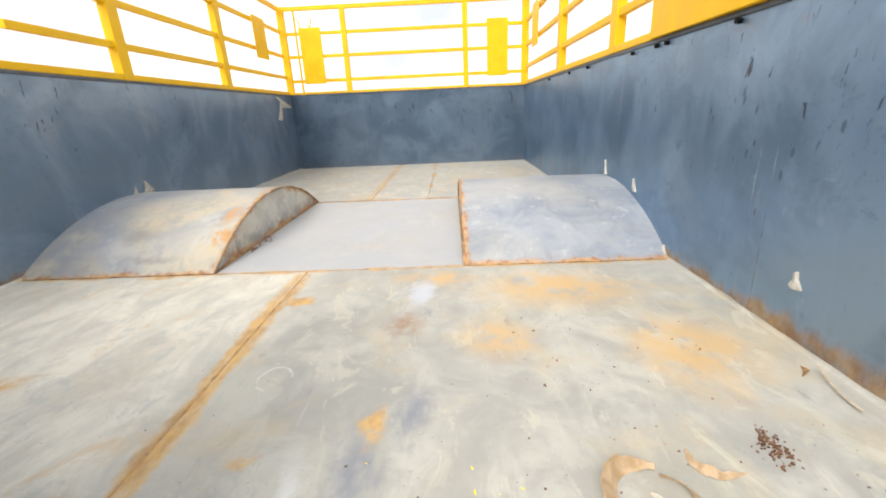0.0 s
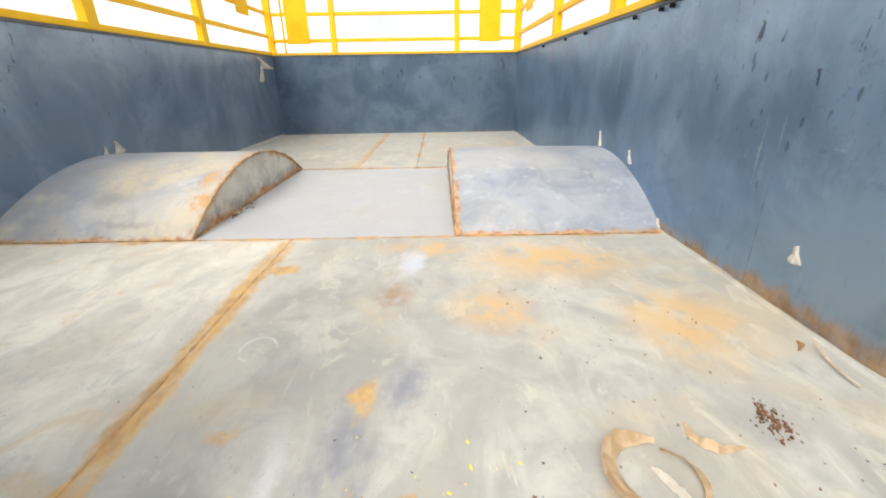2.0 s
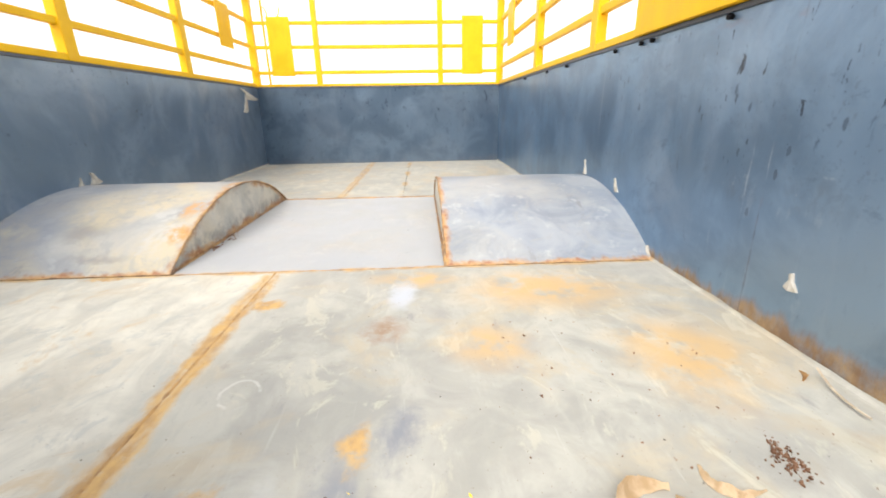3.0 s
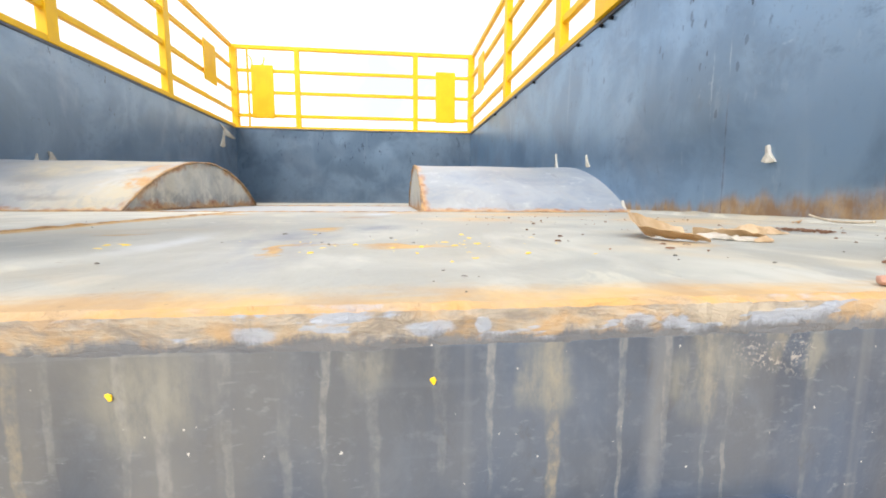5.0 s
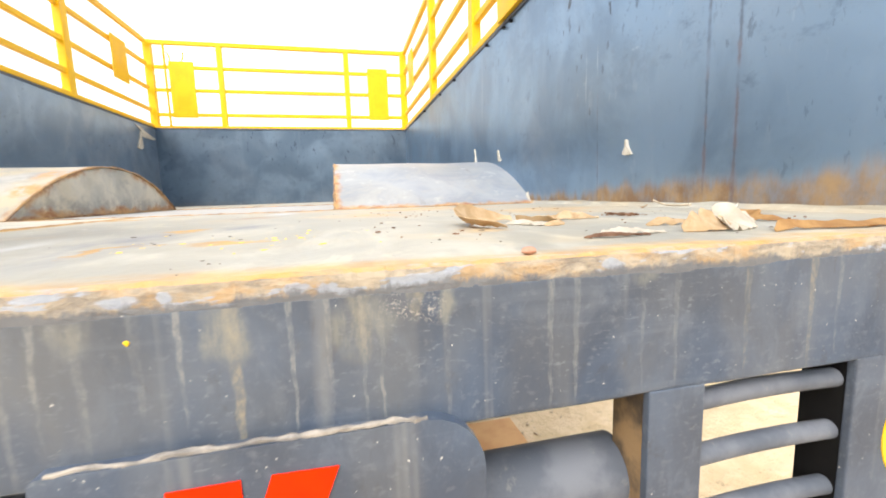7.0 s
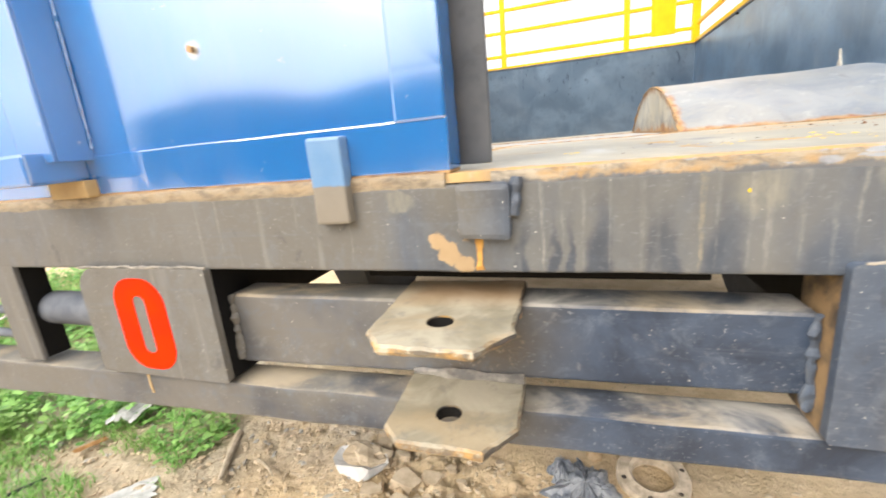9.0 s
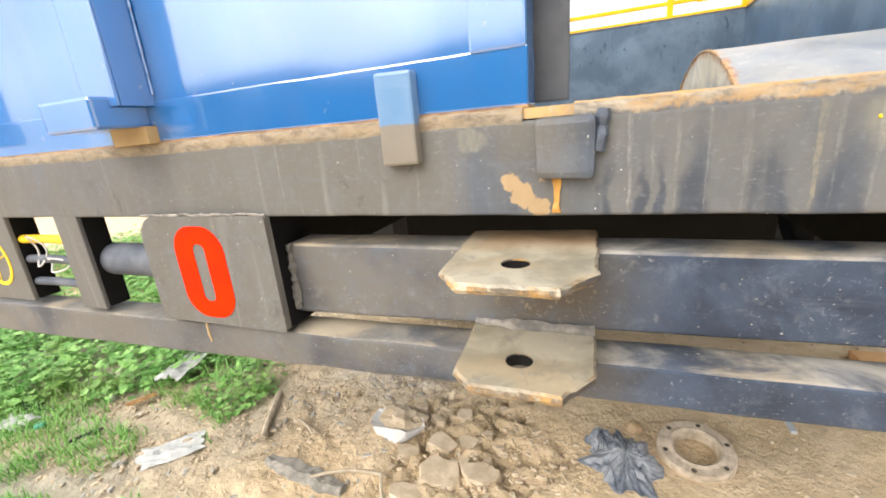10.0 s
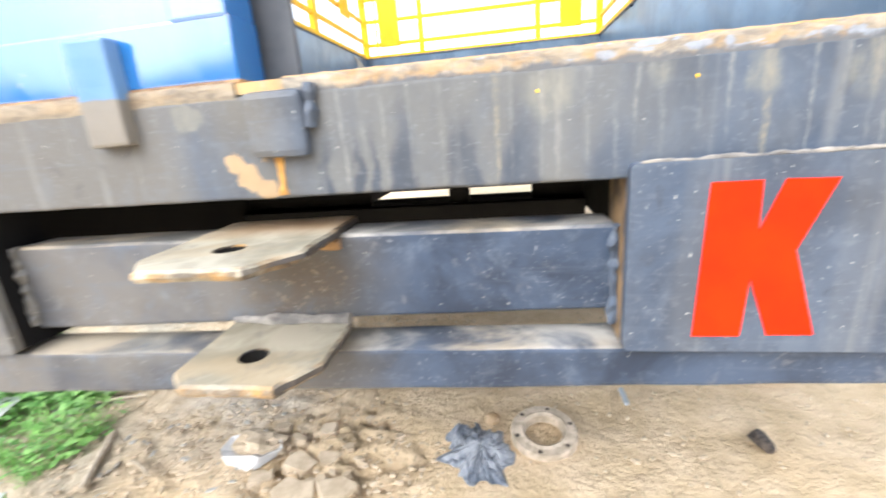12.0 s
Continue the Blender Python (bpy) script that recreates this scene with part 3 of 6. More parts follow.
def mat_bare():
    """Flame-cut bare plate: pale mill scale, dust, orange rust on the cut edge, painted shade on right-facing edges."""
    n = Nodes("bare_rusty_plate")
    up = n.t.nodes.new("ShaderNodeNewGeometry")
    sp = n.t.nodes.new("ShaderNodeSeparateXYZ")
    n.t.links.new(up.outputs["Normal"], sp.inputs[0])
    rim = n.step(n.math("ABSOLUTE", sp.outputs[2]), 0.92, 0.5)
    mid = n.noise(14, 6, 0.62, warp=0.6)
    c = n.mix(n.step(mid, 0.34, 0.64), (0.24, 0.215, 0.155), (0.43, 0.39, 0.30))
    c = n.mix(n.mul(n.step(n.noise(8, 4, warp=0.6), 0.50, 0.64), 0.6), c, (0.40, 0.31, 0.19))
    c = n.mix(n.mul(n.step(n.noise(42, 6, 0.72, warp=0.4), 0.54, 0.66), 0.5), c, (0.20, 0.19, 0.165))
    edge = n.mix(n.step(n.noise(36, 5, 0.7), 0.38, 0.60), (0.10, 0.085, 0.07), (0.54, 0.31, 0.09))
    edge = n.mix(n.step(n.noise(70, 4, 0.7), 0.52, 0.60), edge, (0.42, 0.375, 0.29))
    c = n.mix(n.mul(rim, 0.85), c, edge)
    back = n.mul(n.step(n.y, -0.02, 0.03), n.step(n.noise(12, 4), 0.3, 0.55), n.step(n.z, 0.69, 0.70))
    c = n.mix(n.mul(back, 0.55), c, (0.40, 0.225, 0.10))
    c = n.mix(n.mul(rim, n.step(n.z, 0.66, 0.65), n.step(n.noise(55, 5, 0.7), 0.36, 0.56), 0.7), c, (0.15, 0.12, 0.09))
    # Right-facing edges darkened: shade of the side away from the sun, in colour.
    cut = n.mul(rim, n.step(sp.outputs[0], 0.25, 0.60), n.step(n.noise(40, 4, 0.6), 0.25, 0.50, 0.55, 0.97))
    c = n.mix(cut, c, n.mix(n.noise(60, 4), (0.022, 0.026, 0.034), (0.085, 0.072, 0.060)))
    return n.done(c, 0.62, 0.15, n.math("ADD", mid, n.math("MULTIPLY", n.noise(90, 5), n.math("ADD", 0.3, rim))), 0.45, 0.003)


def mat_crust():
    """Broken edge of the floor sheet: ochre rust, pale mud and small flakes of blue paint, with cracks."""
    n = Nodes("crusted_edge")
    up = n.t.nodes.new("ShaderNodeNewGeometry")
    sp = n.t.nodes.new("ShaderNodeSeparateXYZ")
    n.t.links.new(up.outputs["Normal"], sp.inputs[0])
    lying = n.step(sp.outputs[2], 0.55, 0.95)
    a = n.noise(60, 6, 0.7, stretch=(0.7, 1, 1.6), warp=0.5)
    c = n.mix(n.step(a, 0.36, 0.62), (0.20, 0.175, 0.145), (0.38, 0.33, 0.255))
    c = n.mix(n.mul(n.step(n.noise(17, 5, 0.65, stretch=(1, 1, 2)), 0.46, 0.60), 0.7), c, (0.40, 0.25, 0.105))
    far = n.step(n.x, 0.16, 0.24)
    blue = n.mul(n.step(n.noise(44, 4, 0.6, stretch=(0.5, 1, 1.5), warp=0.3), 0.55, 0.59), far)
    w = n.warped(0.008, 90)
    for fx, fz, fw in ((0.310, 0.8445, 0.009), (0.372, 0.845, 0.011), (0.392, 0.846, 0.004), (0.452, 0.8455, 0.008), (0.468, 0.845, 0.007), (0.531, 0.846, 0.005), (0.640, 0.846, 0.010)):
        blue = n.most(blue, n.blob(w, (fx, 0, fz), (fw, 0, 0.0038), 0.35))
    c = n.mix(n.mul(blue, 0.75), c, n.mix(n.noise(90, 3), (0.22, 0.29, 0.40), (0.38, 0.42, 0.48)))
    line = n.math("ADD", n.z, n.math("ADD", n.math("MULTIPLY", n.math("SUBTRACT", n.noise(70, 6, 0.72, stretch=(1, 1, 0.6)), 0.5), 0.020), n.math("MULTIPLY", n.math("SUBTRACT", n.noise(14, 3), 0.5), 0.012)))
    steel = n.mix(n.step(n.x, 0.03, 0.10), n.mix(n.noise(40, 5), (0.15, 0.135, 0.115), (0.26, 0.23, 0.185)), n.mix(n.noise(60, 5), (0.085, 0.098, 0.125), (0.19, 0.195, 0.20)))
    c = n.mix(n.step(line, 0.8450, 0.8400), c, steel)
    c = n.mix(n.mul(lying, n.step(n.noise(40, 5, 0.7, stretch=(0.6, 1, 1)), 0.34, 0.56, 0.35, 0.9)), c, n.mix(n.step(n.noise(26, 4, 0.6), 0.36, 0.62), (0.42, 0.28, 0.14), (0.52, 0.275, 0.062)))
    c = n.mix(n.mul(n.step(n.x, 0.03, 0.0), 0.75), c, n.mix(n.step(a, 0.36, 0.6), (0.17, 0.14, 0.105), (0.31, 0.255, 0.18)))
    crack = n.step(n.math("ABSOLUTE", n.math("SUBTRACT", n.noise(48, 5, 0.6, stretch=(0.5, 1, 1.8), warp=0.8), 0.5)), 0.016, 0.004)
    c = n.mix(n.mul(crack, n.step(n.noise(12, 3), 0.46, 0.60), 0.22), c, (0.10, 0.065, 0.050))
    return n.done(c, 0.72, 0.0, n.math("ADD", a, n.math("ADD", n.math("MULTIPLY", n.noise(160, 4), 0.4), n.math("MULTIPLY", crack, -0.15))), 0.6, 0.003)


def mat_blue():
    """Glossy blue enamel on a slightly wavy sheet."""
    n = Nodes("blue_enamel")
    mid = n.noise(3, 4)
    c = n.mix(n.step(mid, 0.35, 0.65), (0.0002, 0.128, 0.43), (0.0004, 0.160, 0.50))
    c = n.mix(n.mul(n.step(n.noise(45, 5, 0.7), 0.67, 0.72), 0.4), c, (0.35, 0.42, 0.50))
    film = n.step(n.noise(7, 5, 0.6, stretch=(1, 1, 0.4)), 0.4, 0.65)
    c = n.mix(n.mul(film, 0.03), c, (0.45, 0.48, 0.52))
    c = n.mix(n.mul(n.blob(n.warped(0.006, 90), (-0.255, 0, 1.0), (0.0125, 0, 0.0115), 0.7), 0.8), c, (0.62, 0.55, 0.36))
    wave = n.math("ADD", n.noise(5.5, 2, 0.4), n.math("MULTIPLY", n.noise(70, 3), 0.012))
    return n.done(c, n.step(film, 0, 1, 0.16, 0.26), 0.0, wave, 0.4, 0.03, coat=1.0, coat_rough=0.11, coat_ior=2.9, spec=0.1)


def mat_two_tone():
    """Tab painted blue with the door above, grey with the beam below."""
    n = Nodes("blue_and_grey_tab_paint")
    line = n.math("ADD", n.z, n.math("MULTIPLY", n.math("SUBTRACT", n.noise(60, 4), 0.5), 0.006))
    c = n.mix(n.step(line, 0.846, 0.849), n.mix(n.noise(20, 5), (0.16, 0.145, 0.125), (0.26, 0.235, 0.195)),
              n.mix(n.noise(30, 5), (0.07, 0.19, 0.38), (0.17, 0.28, 0.44)))
    return n.done(c, 0.38, 0.0, n.noise(60, 5), 0.3, 0.002)


def mat_paint(name, a, b, rough=0.4, scale=12.0, chips=0.0, chip=RUST, coat=0.0, spec=None):
    n = Nodes(name)
    mid = n.noise(scale, 5, 0.6)
    c = n.mix(n.step(mid, 0.35, 0.65), a, b)
    if chips:
        c = n.mix(n.mul(n.step(n.noise(scale * 2.2, 6, 0.7), 0.60, 0.68), chips), c, chip)
    return n.done(c, n.step(mid, 0.3, 0.7, rough * 0.85, rough * 1.15), 0.0, n.noise(scale * 6, 4), 0.2, 0.002, coat=coat, spec=spec)


def mat_soil():
    n = Nodes("dry_sandy_soil")
    big = n.noise(1.3, 5, 0.6, warp=0.5)
    mid = n.noise(9, 6, 0.65)
    fine = n.noise(75, 6, 0.7)
    c = n.mix(n.step(mid, 0.32, 0.66), (0.63, 0.48, 0.29), (0.76, 0.60, 0.40))
    yard = n.blob(n.warped(0.5, 2.2), (-1.95, 0.45, 0), (1.45, 1.5, 0), 0.45)
    pale = n.mul(yard, n.step(n.noise(3.5, 5, 0.6), 0.34, 0.60))
    c = n.mix(n.mul(yard, 0.9), c, n.mix(n.step(n.noise(12, 6, 0.7), 0.35, 0.65), (0.235, 0.215, 0.155), (0.40, 0.365, 0.28)))
    drift = n.mul(n.blob(n.warped(0.3, 5), (-0.62, 0.72, 0), (0.42, 0.34, 0), 0.8), n.step(n.noise(9, 5, 0.65), 0.32, 0.56))
    c = n.mix(n.mul(drift, 0.7), c, (0.68, 0.62, 0.52))
    c = n.mix(n.mul(pale, 0.35), c, (0.46, 0.43, 0.37))
    c = n.mix(n.mul(yard, n.step(n.noise(24, 6, 0.72, warp=0.6), 0.54, 0.64), 0.6), c, (0.25, 0.20, 0.15))
    c = n.mix(n.mul(n.step(big, 0.50, 0.66), 0.5), c, (0.58, 0.43, 0.26))
    c = n.mix(n.mul(n.step(n.noise(40, 5, 0.7), 0.60, 0.72), 0.4), c, (0.36, 0.27, 0.18))
    c = n.mix(n.mul(n.step(fine, 0.63, 0.72), 0.5), c, (0.72, 0.66, 0.55))
    # Dark blotches paint the shade of small crevices into the soil colour.
    crevice_shade = n.mul(n.step(n.noise(34, 6, 0.78, warp=0.5), 0.43, 0.34), n.step(n.noise(3.5, 4, 0.6), 0.38, 0.56, 0.25, 1.0))
    c = n.mix(n.mul(crevice_shade, 0.55), c, (0.25, 0.185, 0.115))
    grit = n.mul(n.step(n.noise(240, 3, 0.6), 0.62, 0.68), n.step(n.noise(6, 4), 0.40, 0.58))
    c = n.mix(n.mul(grit, 0.55), c, (0.22, 0.175, 0.12))
    h = n.math("ADD", n.math("MULTIPLY", mid, 1.2), n.math("ADD", n.math("MULTIPLY", n.noise(32, 5, 0.7), 0.6), n.math("MULTIPLY", fine, 0.3)))
    return n.done(c, 0.92, 0.0, h, 1.0, 0.018, spec=0.2)


def mat_leaf_green():
    n = Nodes("weed_leaf")
    c = n.mix(n.island, (0.070, 0.240, 0.030), (0.37, 0.65, 0.19))
    c = n.mix(n.mul(n.step(n.noise(4, 3), 0.48, 0.60), 0.5), c, (0.27, 0.38, 0.10))
    c = n.mix(n.mul(n.step(n.noise(70, 3), 0.5, 0.7), 0.3), c, (0.22, 0.34, 0.10))
    return n.thin(n.done(c, 0.45, 0.0, n.noise(150, 3), 0.2, 0.002), c, 0.25)


def mat_dry_leaf(name, a, b):
    n = Nodes(name)
    vein = n.noise(40, 5, 0.6, warp=0.4)
    c = n.mix(n.step(vein, 0.35, 0.65), a, b)
    c = n.mix(n.mul(n.step(n.noise(22, 5, 0.7), 0.62, 0.72), 0.4), c, (0.30, 0.16, 0.07))
    return n.thin(n.done(c, 0.75, 0.0, vein, 0.45, 0.003, spec=0.25), c, 0.48)


M_FLOOR = mat_floor()
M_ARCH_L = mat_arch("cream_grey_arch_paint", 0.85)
M_ARCH_R = mat_arch("blue_grey_arch_paint", 0.22)
M_ARCH_END = mat_arch("pale_arch_end_paint", 0.5, True)
GOUGES = [(0.935, 1.379), (1.046, 1.313), (0.763, 1.199), (0.819, 1.104), (0.641, 1.307), (0.744, 1.250), (1.402, 1.341), (0.887, 1.235), (1.214, 1.530), (0.879, 1.338), (1.06, 1.335), (0.93, 1.36)]
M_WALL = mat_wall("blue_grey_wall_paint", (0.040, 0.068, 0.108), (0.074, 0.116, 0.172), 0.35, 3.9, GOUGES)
# Headboard: less gloss, and darker tones that hold its shade in the paint colour.
M_WALL_FLAT = mat_wall("dull_shaded_wall_paint", (0.034, 0.053, 0.080), (0.052, 0.076, 0.108), 0.14, 2.2, wear=0.35)
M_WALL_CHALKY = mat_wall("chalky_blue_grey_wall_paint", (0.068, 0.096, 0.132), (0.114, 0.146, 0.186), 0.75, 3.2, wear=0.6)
PALE_RUNS = [(0.105, 0.004, 0.757), (0.122, 0.003, 0.77), (0.14, 0.003, 0.757), (0.162, 0.002, 0.757), (0.187, 0.005, 0.757), (0.265, 0.004, 0.757), (0.242, 0.003, 0.76), (0.277, 0.006, 0.757), (0.299, 0.004, 0.757),
             (0.319, 0.005, 0.757), (0.351, 0.005, 0.757), (0.333, 0.003, 0.775), (0.376, 0.006, 0.785), (0.395, 0.003, 0.775), (0.448, 0.003, 0.765), (0.467, 0.003, 0.757),
             (0.485, 0.003, 0.757), (0.495, 0.003, 0.757), (0.533, 0.005, 0.757), (0.598, 0.004, 0.757), (0.615, 0.004, 0.757), (0.664, 0.003, 0.757),
             (0.69, 0.004, 0.757), (0.832, 0.004, 0.765), (0.885, 0.004, 0.757), (-0.093, 0.003, 0.757), (-0.158, 0.003, 0.8), (-0.268, 0.002, 0.757)]
WARM_RUNS = [(0.231, 0.005, 0.757), (0.42, 0.007, 0.757), (0.485, 0.013, 0.8), (0.515, 0.01, 0.822), (0.748, 0.005, 0.757), (0.806, 0.006, 0.757)]
DRIPS = [(x, w, z, 0) for x, w, z in PALE_RUNS] + [(x, w, z, 1) for x, w, z in WARM_RUNS]
M_BEAM = mat_steel_paint("grey_beam_paint", 0.10, DRIPS)
M_PLATE = mat_steel_paint("grey_plate_paint", 0.24)
M_TUBE = mat_tops()
M_BARE = mat_bare()
M_CRUST = mat_crust()
M_BLUE = mat_blue()
M_TAB = mat_two_tone()
M_YELLOW = mat_paint("yellow_rail_paint", (0.70, 0.390, 0.0015), (0.76, 0.445, 0.003), 0.45, 9, 0.10, spec=0.25)
M_RED = mat_paint("red_letter_paint", (0.80, 0.022, 0.001), (0.86, 0.030, 0.001), 0.8, 20, spec=0.06)
M_YLINE = mat_paint("yellow_sign_paint", (0.80, 0.52, 0.01), (0.84, 0.58, 0.02), 0.5, 20)
# Base lies below real black paint: deep shade is put into this colour.
M_DARK = mat_paint("deep_shade_black_paint", (0.006, 0.006, 0.007), (0.012, 0.012, 0.012), 0.8, 8, 0.2, (0.025, 0.016, 0.010), spec=0.12)
M_OCHRE = mat_paint("tan_primer", (0.40, 0.27, 0.12), (0.50, 0.36, 0.18), 0.6, 14, 0.4)
M_RUBBER = mat_paint("tyre_rubber", (0.016, 0.016, 0.017), (0.030, 0.029, 0.028), 0.8, 20)
M_WELD = mat_paint("rusty_weld", (0.17, 0.10, 0.055), (0.46, 0.275, 0.11), 0.6, 22, 0.6, (0.30, 0.27, 0.23))
M_SEAM = mat_paint("rusty_seam", (0.30, 0.175, 0.075), (0.46, 0.275, 0.105), 0.8, 40)
M_WEB = mat_paint("brown_web_paint", (0.060, 0.046, 0.034), (0.29, 0.19, 0.095), 0.7, 30)
M_RUN = mat_paint("orange_rust_run", (0.40, 0.20, 0.045), (0.56, 0.31, 0.075), 0.8, 70, 0.5, (0.20, 0.10, 0.04))
M_GREYWELD = mat_paint("painted_weld", (0.15, 0.14, 0.13), (0.34, 0.31, 0.265), 0.5, 50)
M_PIPE = mat_paint("grey_blue_pipe_paint", (0.085, 0.098, 0.122), (0.145, 0.158, 0.184), 0.6, 22, 0.25, (0.30, 0.285, 0.25), spec=0.2)
M_LAP = mat_paint("grey_lap_paint", (0.045, 0.051, 0.062), (0.088, 0.094, 0.105), 0.5, 14, 0.3, (0.03, 0.03, 0.03))
M_FLAKE = mat_paint("bare_chip", (0.36, 0.335, 0.28), (0.50, 0.47, 0.41), 0.6, 60)
M_SOIL = mat_soil()
M_WEED = mat_leaf_green()
M_LEAF_PALE = mat_dry_leaf("pale_dry_leaf", (0.56, 0.40, 0.23), (0.72, 0.57, 0.38))
M_LEAF_WHITE = mat_dry_leaf("bleached_dry_leaf", (0.60, 0.54, 0.44), (0.74, 0.69, 0.61))
M_LEAF_BROWN = mat_dry_leaf("brown_dry_leaf", (0.40, 0.22, 0.09), (0.56, 0.35, 0.15))
M_CRUMB = mat_dry_leaf("brown_crumbs", (0.17, 0.09, 0.055), (0.32, 0.18, 0.11))
M_SPECK = mat_paint("dark_grit", (0.035, 0.028, 0.024), (0.14, 0.11, 0.085), 0.8, 90)
M_CLOD = mat_paint("dried_mud", (0.48, 0.38, 0.26), (0.64, 0.53, 0.385), 0.95, 24, 0.4, (0.36, 0.28, 0.18), spec=0.2)
M_PAPER = mat_paint("dirty_white_paper", (0.40, 0.39, 0.37), (0.56, 0.55, 0.535), 0.7, 18, 0.4, (0.45, 0.38, 0.28))
M_STICK = mat_paint("weathered_stick", (0.36, 0.29, 0.20), (0.52, 0.44, 0.33), 0.8, 40)
M_SPLINTER = mat_paint("grey_splintered_wood", (0.20, 0.185, 0.16), (0.36, 0.33, 0.28), 0.85, 40, 0.6, (0.10, 0.09, 0.075))
M_PALE = mat_paint("pale_dusty_chips", (0.34, 0.32, 0.275), (0.48, 0.455, 0.41), 0.9, 30)
M_FILM = mat_paint("dusty_plastic_film", (0.36, 0.37, 0.35), (0.54, 0.54, 0.52), 0.4, 26, 0.7, (0.40, 0.33, 0.24))
M_WHITE = mat_paint("crumpled_white_paper", (0.58, 0.57, 0.55), (0.74, 0.73, 0.72), 0.7, 18, 0.4, (0.45, 0.38, 0.28))
M_BAG = mat_paint("black_plastic_film", (0.11, 0.13, 0.165), (0.36, 0.38, 0.41), 0.32, 26, 0.6, (0.46, 0.42, 0.35))
M_CASTING = mat_paint("dusty_cast_iron", (0.40, 0.33, 0.24), (0.62, 0.52, 0.40), 0.85, 40, 0.5, (0.18, 0.13, 0.09))
M_BRICKY = mat_paint("orange_board", (0.58, 0.30, 0.12), (0.66, 0.38, 0.17), 0.8, 10)
M_PEBBLE = mat_paint("reddish_pebble", (0.36, 0.17, 0.11), (0.46, 0.25, 0.17), 0.7, 60)


# ---- mesh tools ----
def part(name, bm, material, parent=None, label="", smooth=False):
    """One bmesh as one mesh object, in world coordinates, under a thing or a part."""
    me = bpy.data.meshes.new(name)
    bm.normal_update()
    bm.to_mesh(me)
    bm.free()
    me.materials.append(material)
    if smooth:
        me.shade_smooth()
        me.set_sharp_from_angle(angle=radians(38))
    ob = new(name, me)
    if parent is not None:
        ob.parent = parent
        if parent.type == "EMPTY":
            ob.matrix_parent_inverse = Matrix.Translation(-parent.location)
    if label:
        tagged(ob, label)
    return ob


def thing(name, at, label, category, group="", kind=""):
    ob = new(name)
    ob.location = at
    ob.empty_display_size = 0.05
    return tagged(ob, label, category, group, kind)


def box(x0, x1, y0, y1, z0, z1, bevel=0.002, cuts=0, bm=None, seg=2):
    bm = bm or bmesh.new()
    made = bmesh.ops.create_cube(bm, size=1.0)["verts"]
    for v in made:
        v.co = Vector((x0 + (v.co.x + 0.5) * (x1 - x0), y0 + (v.co.y + 0.5) * (y1 - y0), z0 + (v.co.z + 0.5) * (z1 - z0)))
    edges = list({e for v in made for e in v.link_edges})
    if bevel:
        bmesh.ops.bevel(bm, geom=edges, offset=bevel, segments=seg, profile=0.6, affect="EDGES")
    if cuts:
        axis = max(range(3), key=lambda i: (x1 - x0, y1 - y0, z1 - z0)[i])
        size = (x1 - x0, y1 - y0, z1 - z0)[axis]
        long = [e for e in bm.edges if abs(e.verts[0].co[axis] - e.verts[1].co[axis]) > size * 0.5]
        bmesh.ops.subdivide_edges(bm, edges=long, cuts=cuts, use_grid_fill=True)
    return bm


def wobble(bm, amount, scale, seed=0.0):
    for v in bm.verts:
        p = v.co * scale + Vector((seed, seed * 0.7, 0))
        v.co += Vector((noise.noise(p), noise.noise(p + Vector((31, 0, 0))), noise.noise(p + Vector((0, 57, 0))))) * amount
    return bm


def rod(p0, p1, r, seg=12, rings=1, bend=0.0, bm=None, taper=1.0):
    """A round bar from p0 to p1, with caps, slightly bent on request."""
    bm = bm or bmesh.new()
    p0, p1 = Vector(p0), Vector(p1)
    way = (p1 - p0).normalized()
    side = way.orthogonal().normalized()
    up = way.cross(side)
    loops = []
    for i in range(rings + 1):
        f = i / rings
        c = p0.lerp(p1, f) + side * bend * math.sin(math.pi * f)
        rr = r * (1 + (taper - 1) * f)
        loops.append([bm.verts.new(c + (side * math.cos(a) + up * math.sin(a)) * rr) for a in (2 * math.pi * k / seg for k in range(seg))])
    for a, b in zip(loops, loops[1:]):
        for k in range(seg):
            bm.faces.new((a[k], a[(k + 1) % seg], b[(k + 1) % seg], b[k]))
    bm.faces.new(loops[0][::-1])
    bm.faces.new(loops[-1])
    return bm


def bead(p0, p1, r=0.005, step=0.012, seed=0):
    """A lumpy weld bead between two points."""
    rng = random.Random(seed)
    p0, p1 = Vector(p0), Vector(p1)
    count = max(3, int((p1 - p0).length / step))
    bm = bmesh.new()
    way = (p1 - p0).normalized()
    side = way.orthogonal().normalized()
    up = way.cross(side)
    loops = []
    for i in range(count + 1):
        c = p0.lerp(p1, i / count)
        rr = r * rng.uniform(0.6, 1.3)
        loops.append([bm.verts.new(c + (side * math.cos(a) + up * math.sin(a)) * rr * rng.uniform(0.85, 1.15)) for a in (2 * math.pi * k / 7 for k in range(7))])
    for a, b in zip(loops, loops[1:]):
        for k in range(7):
            bm.faces.new((a[k], a[(k + 1) % 7], b[(k + 1) % 7], b[k]))
    bm.faces.new(loops[0][::-1])
    bm.faces.new(loops[-1])
    return bm


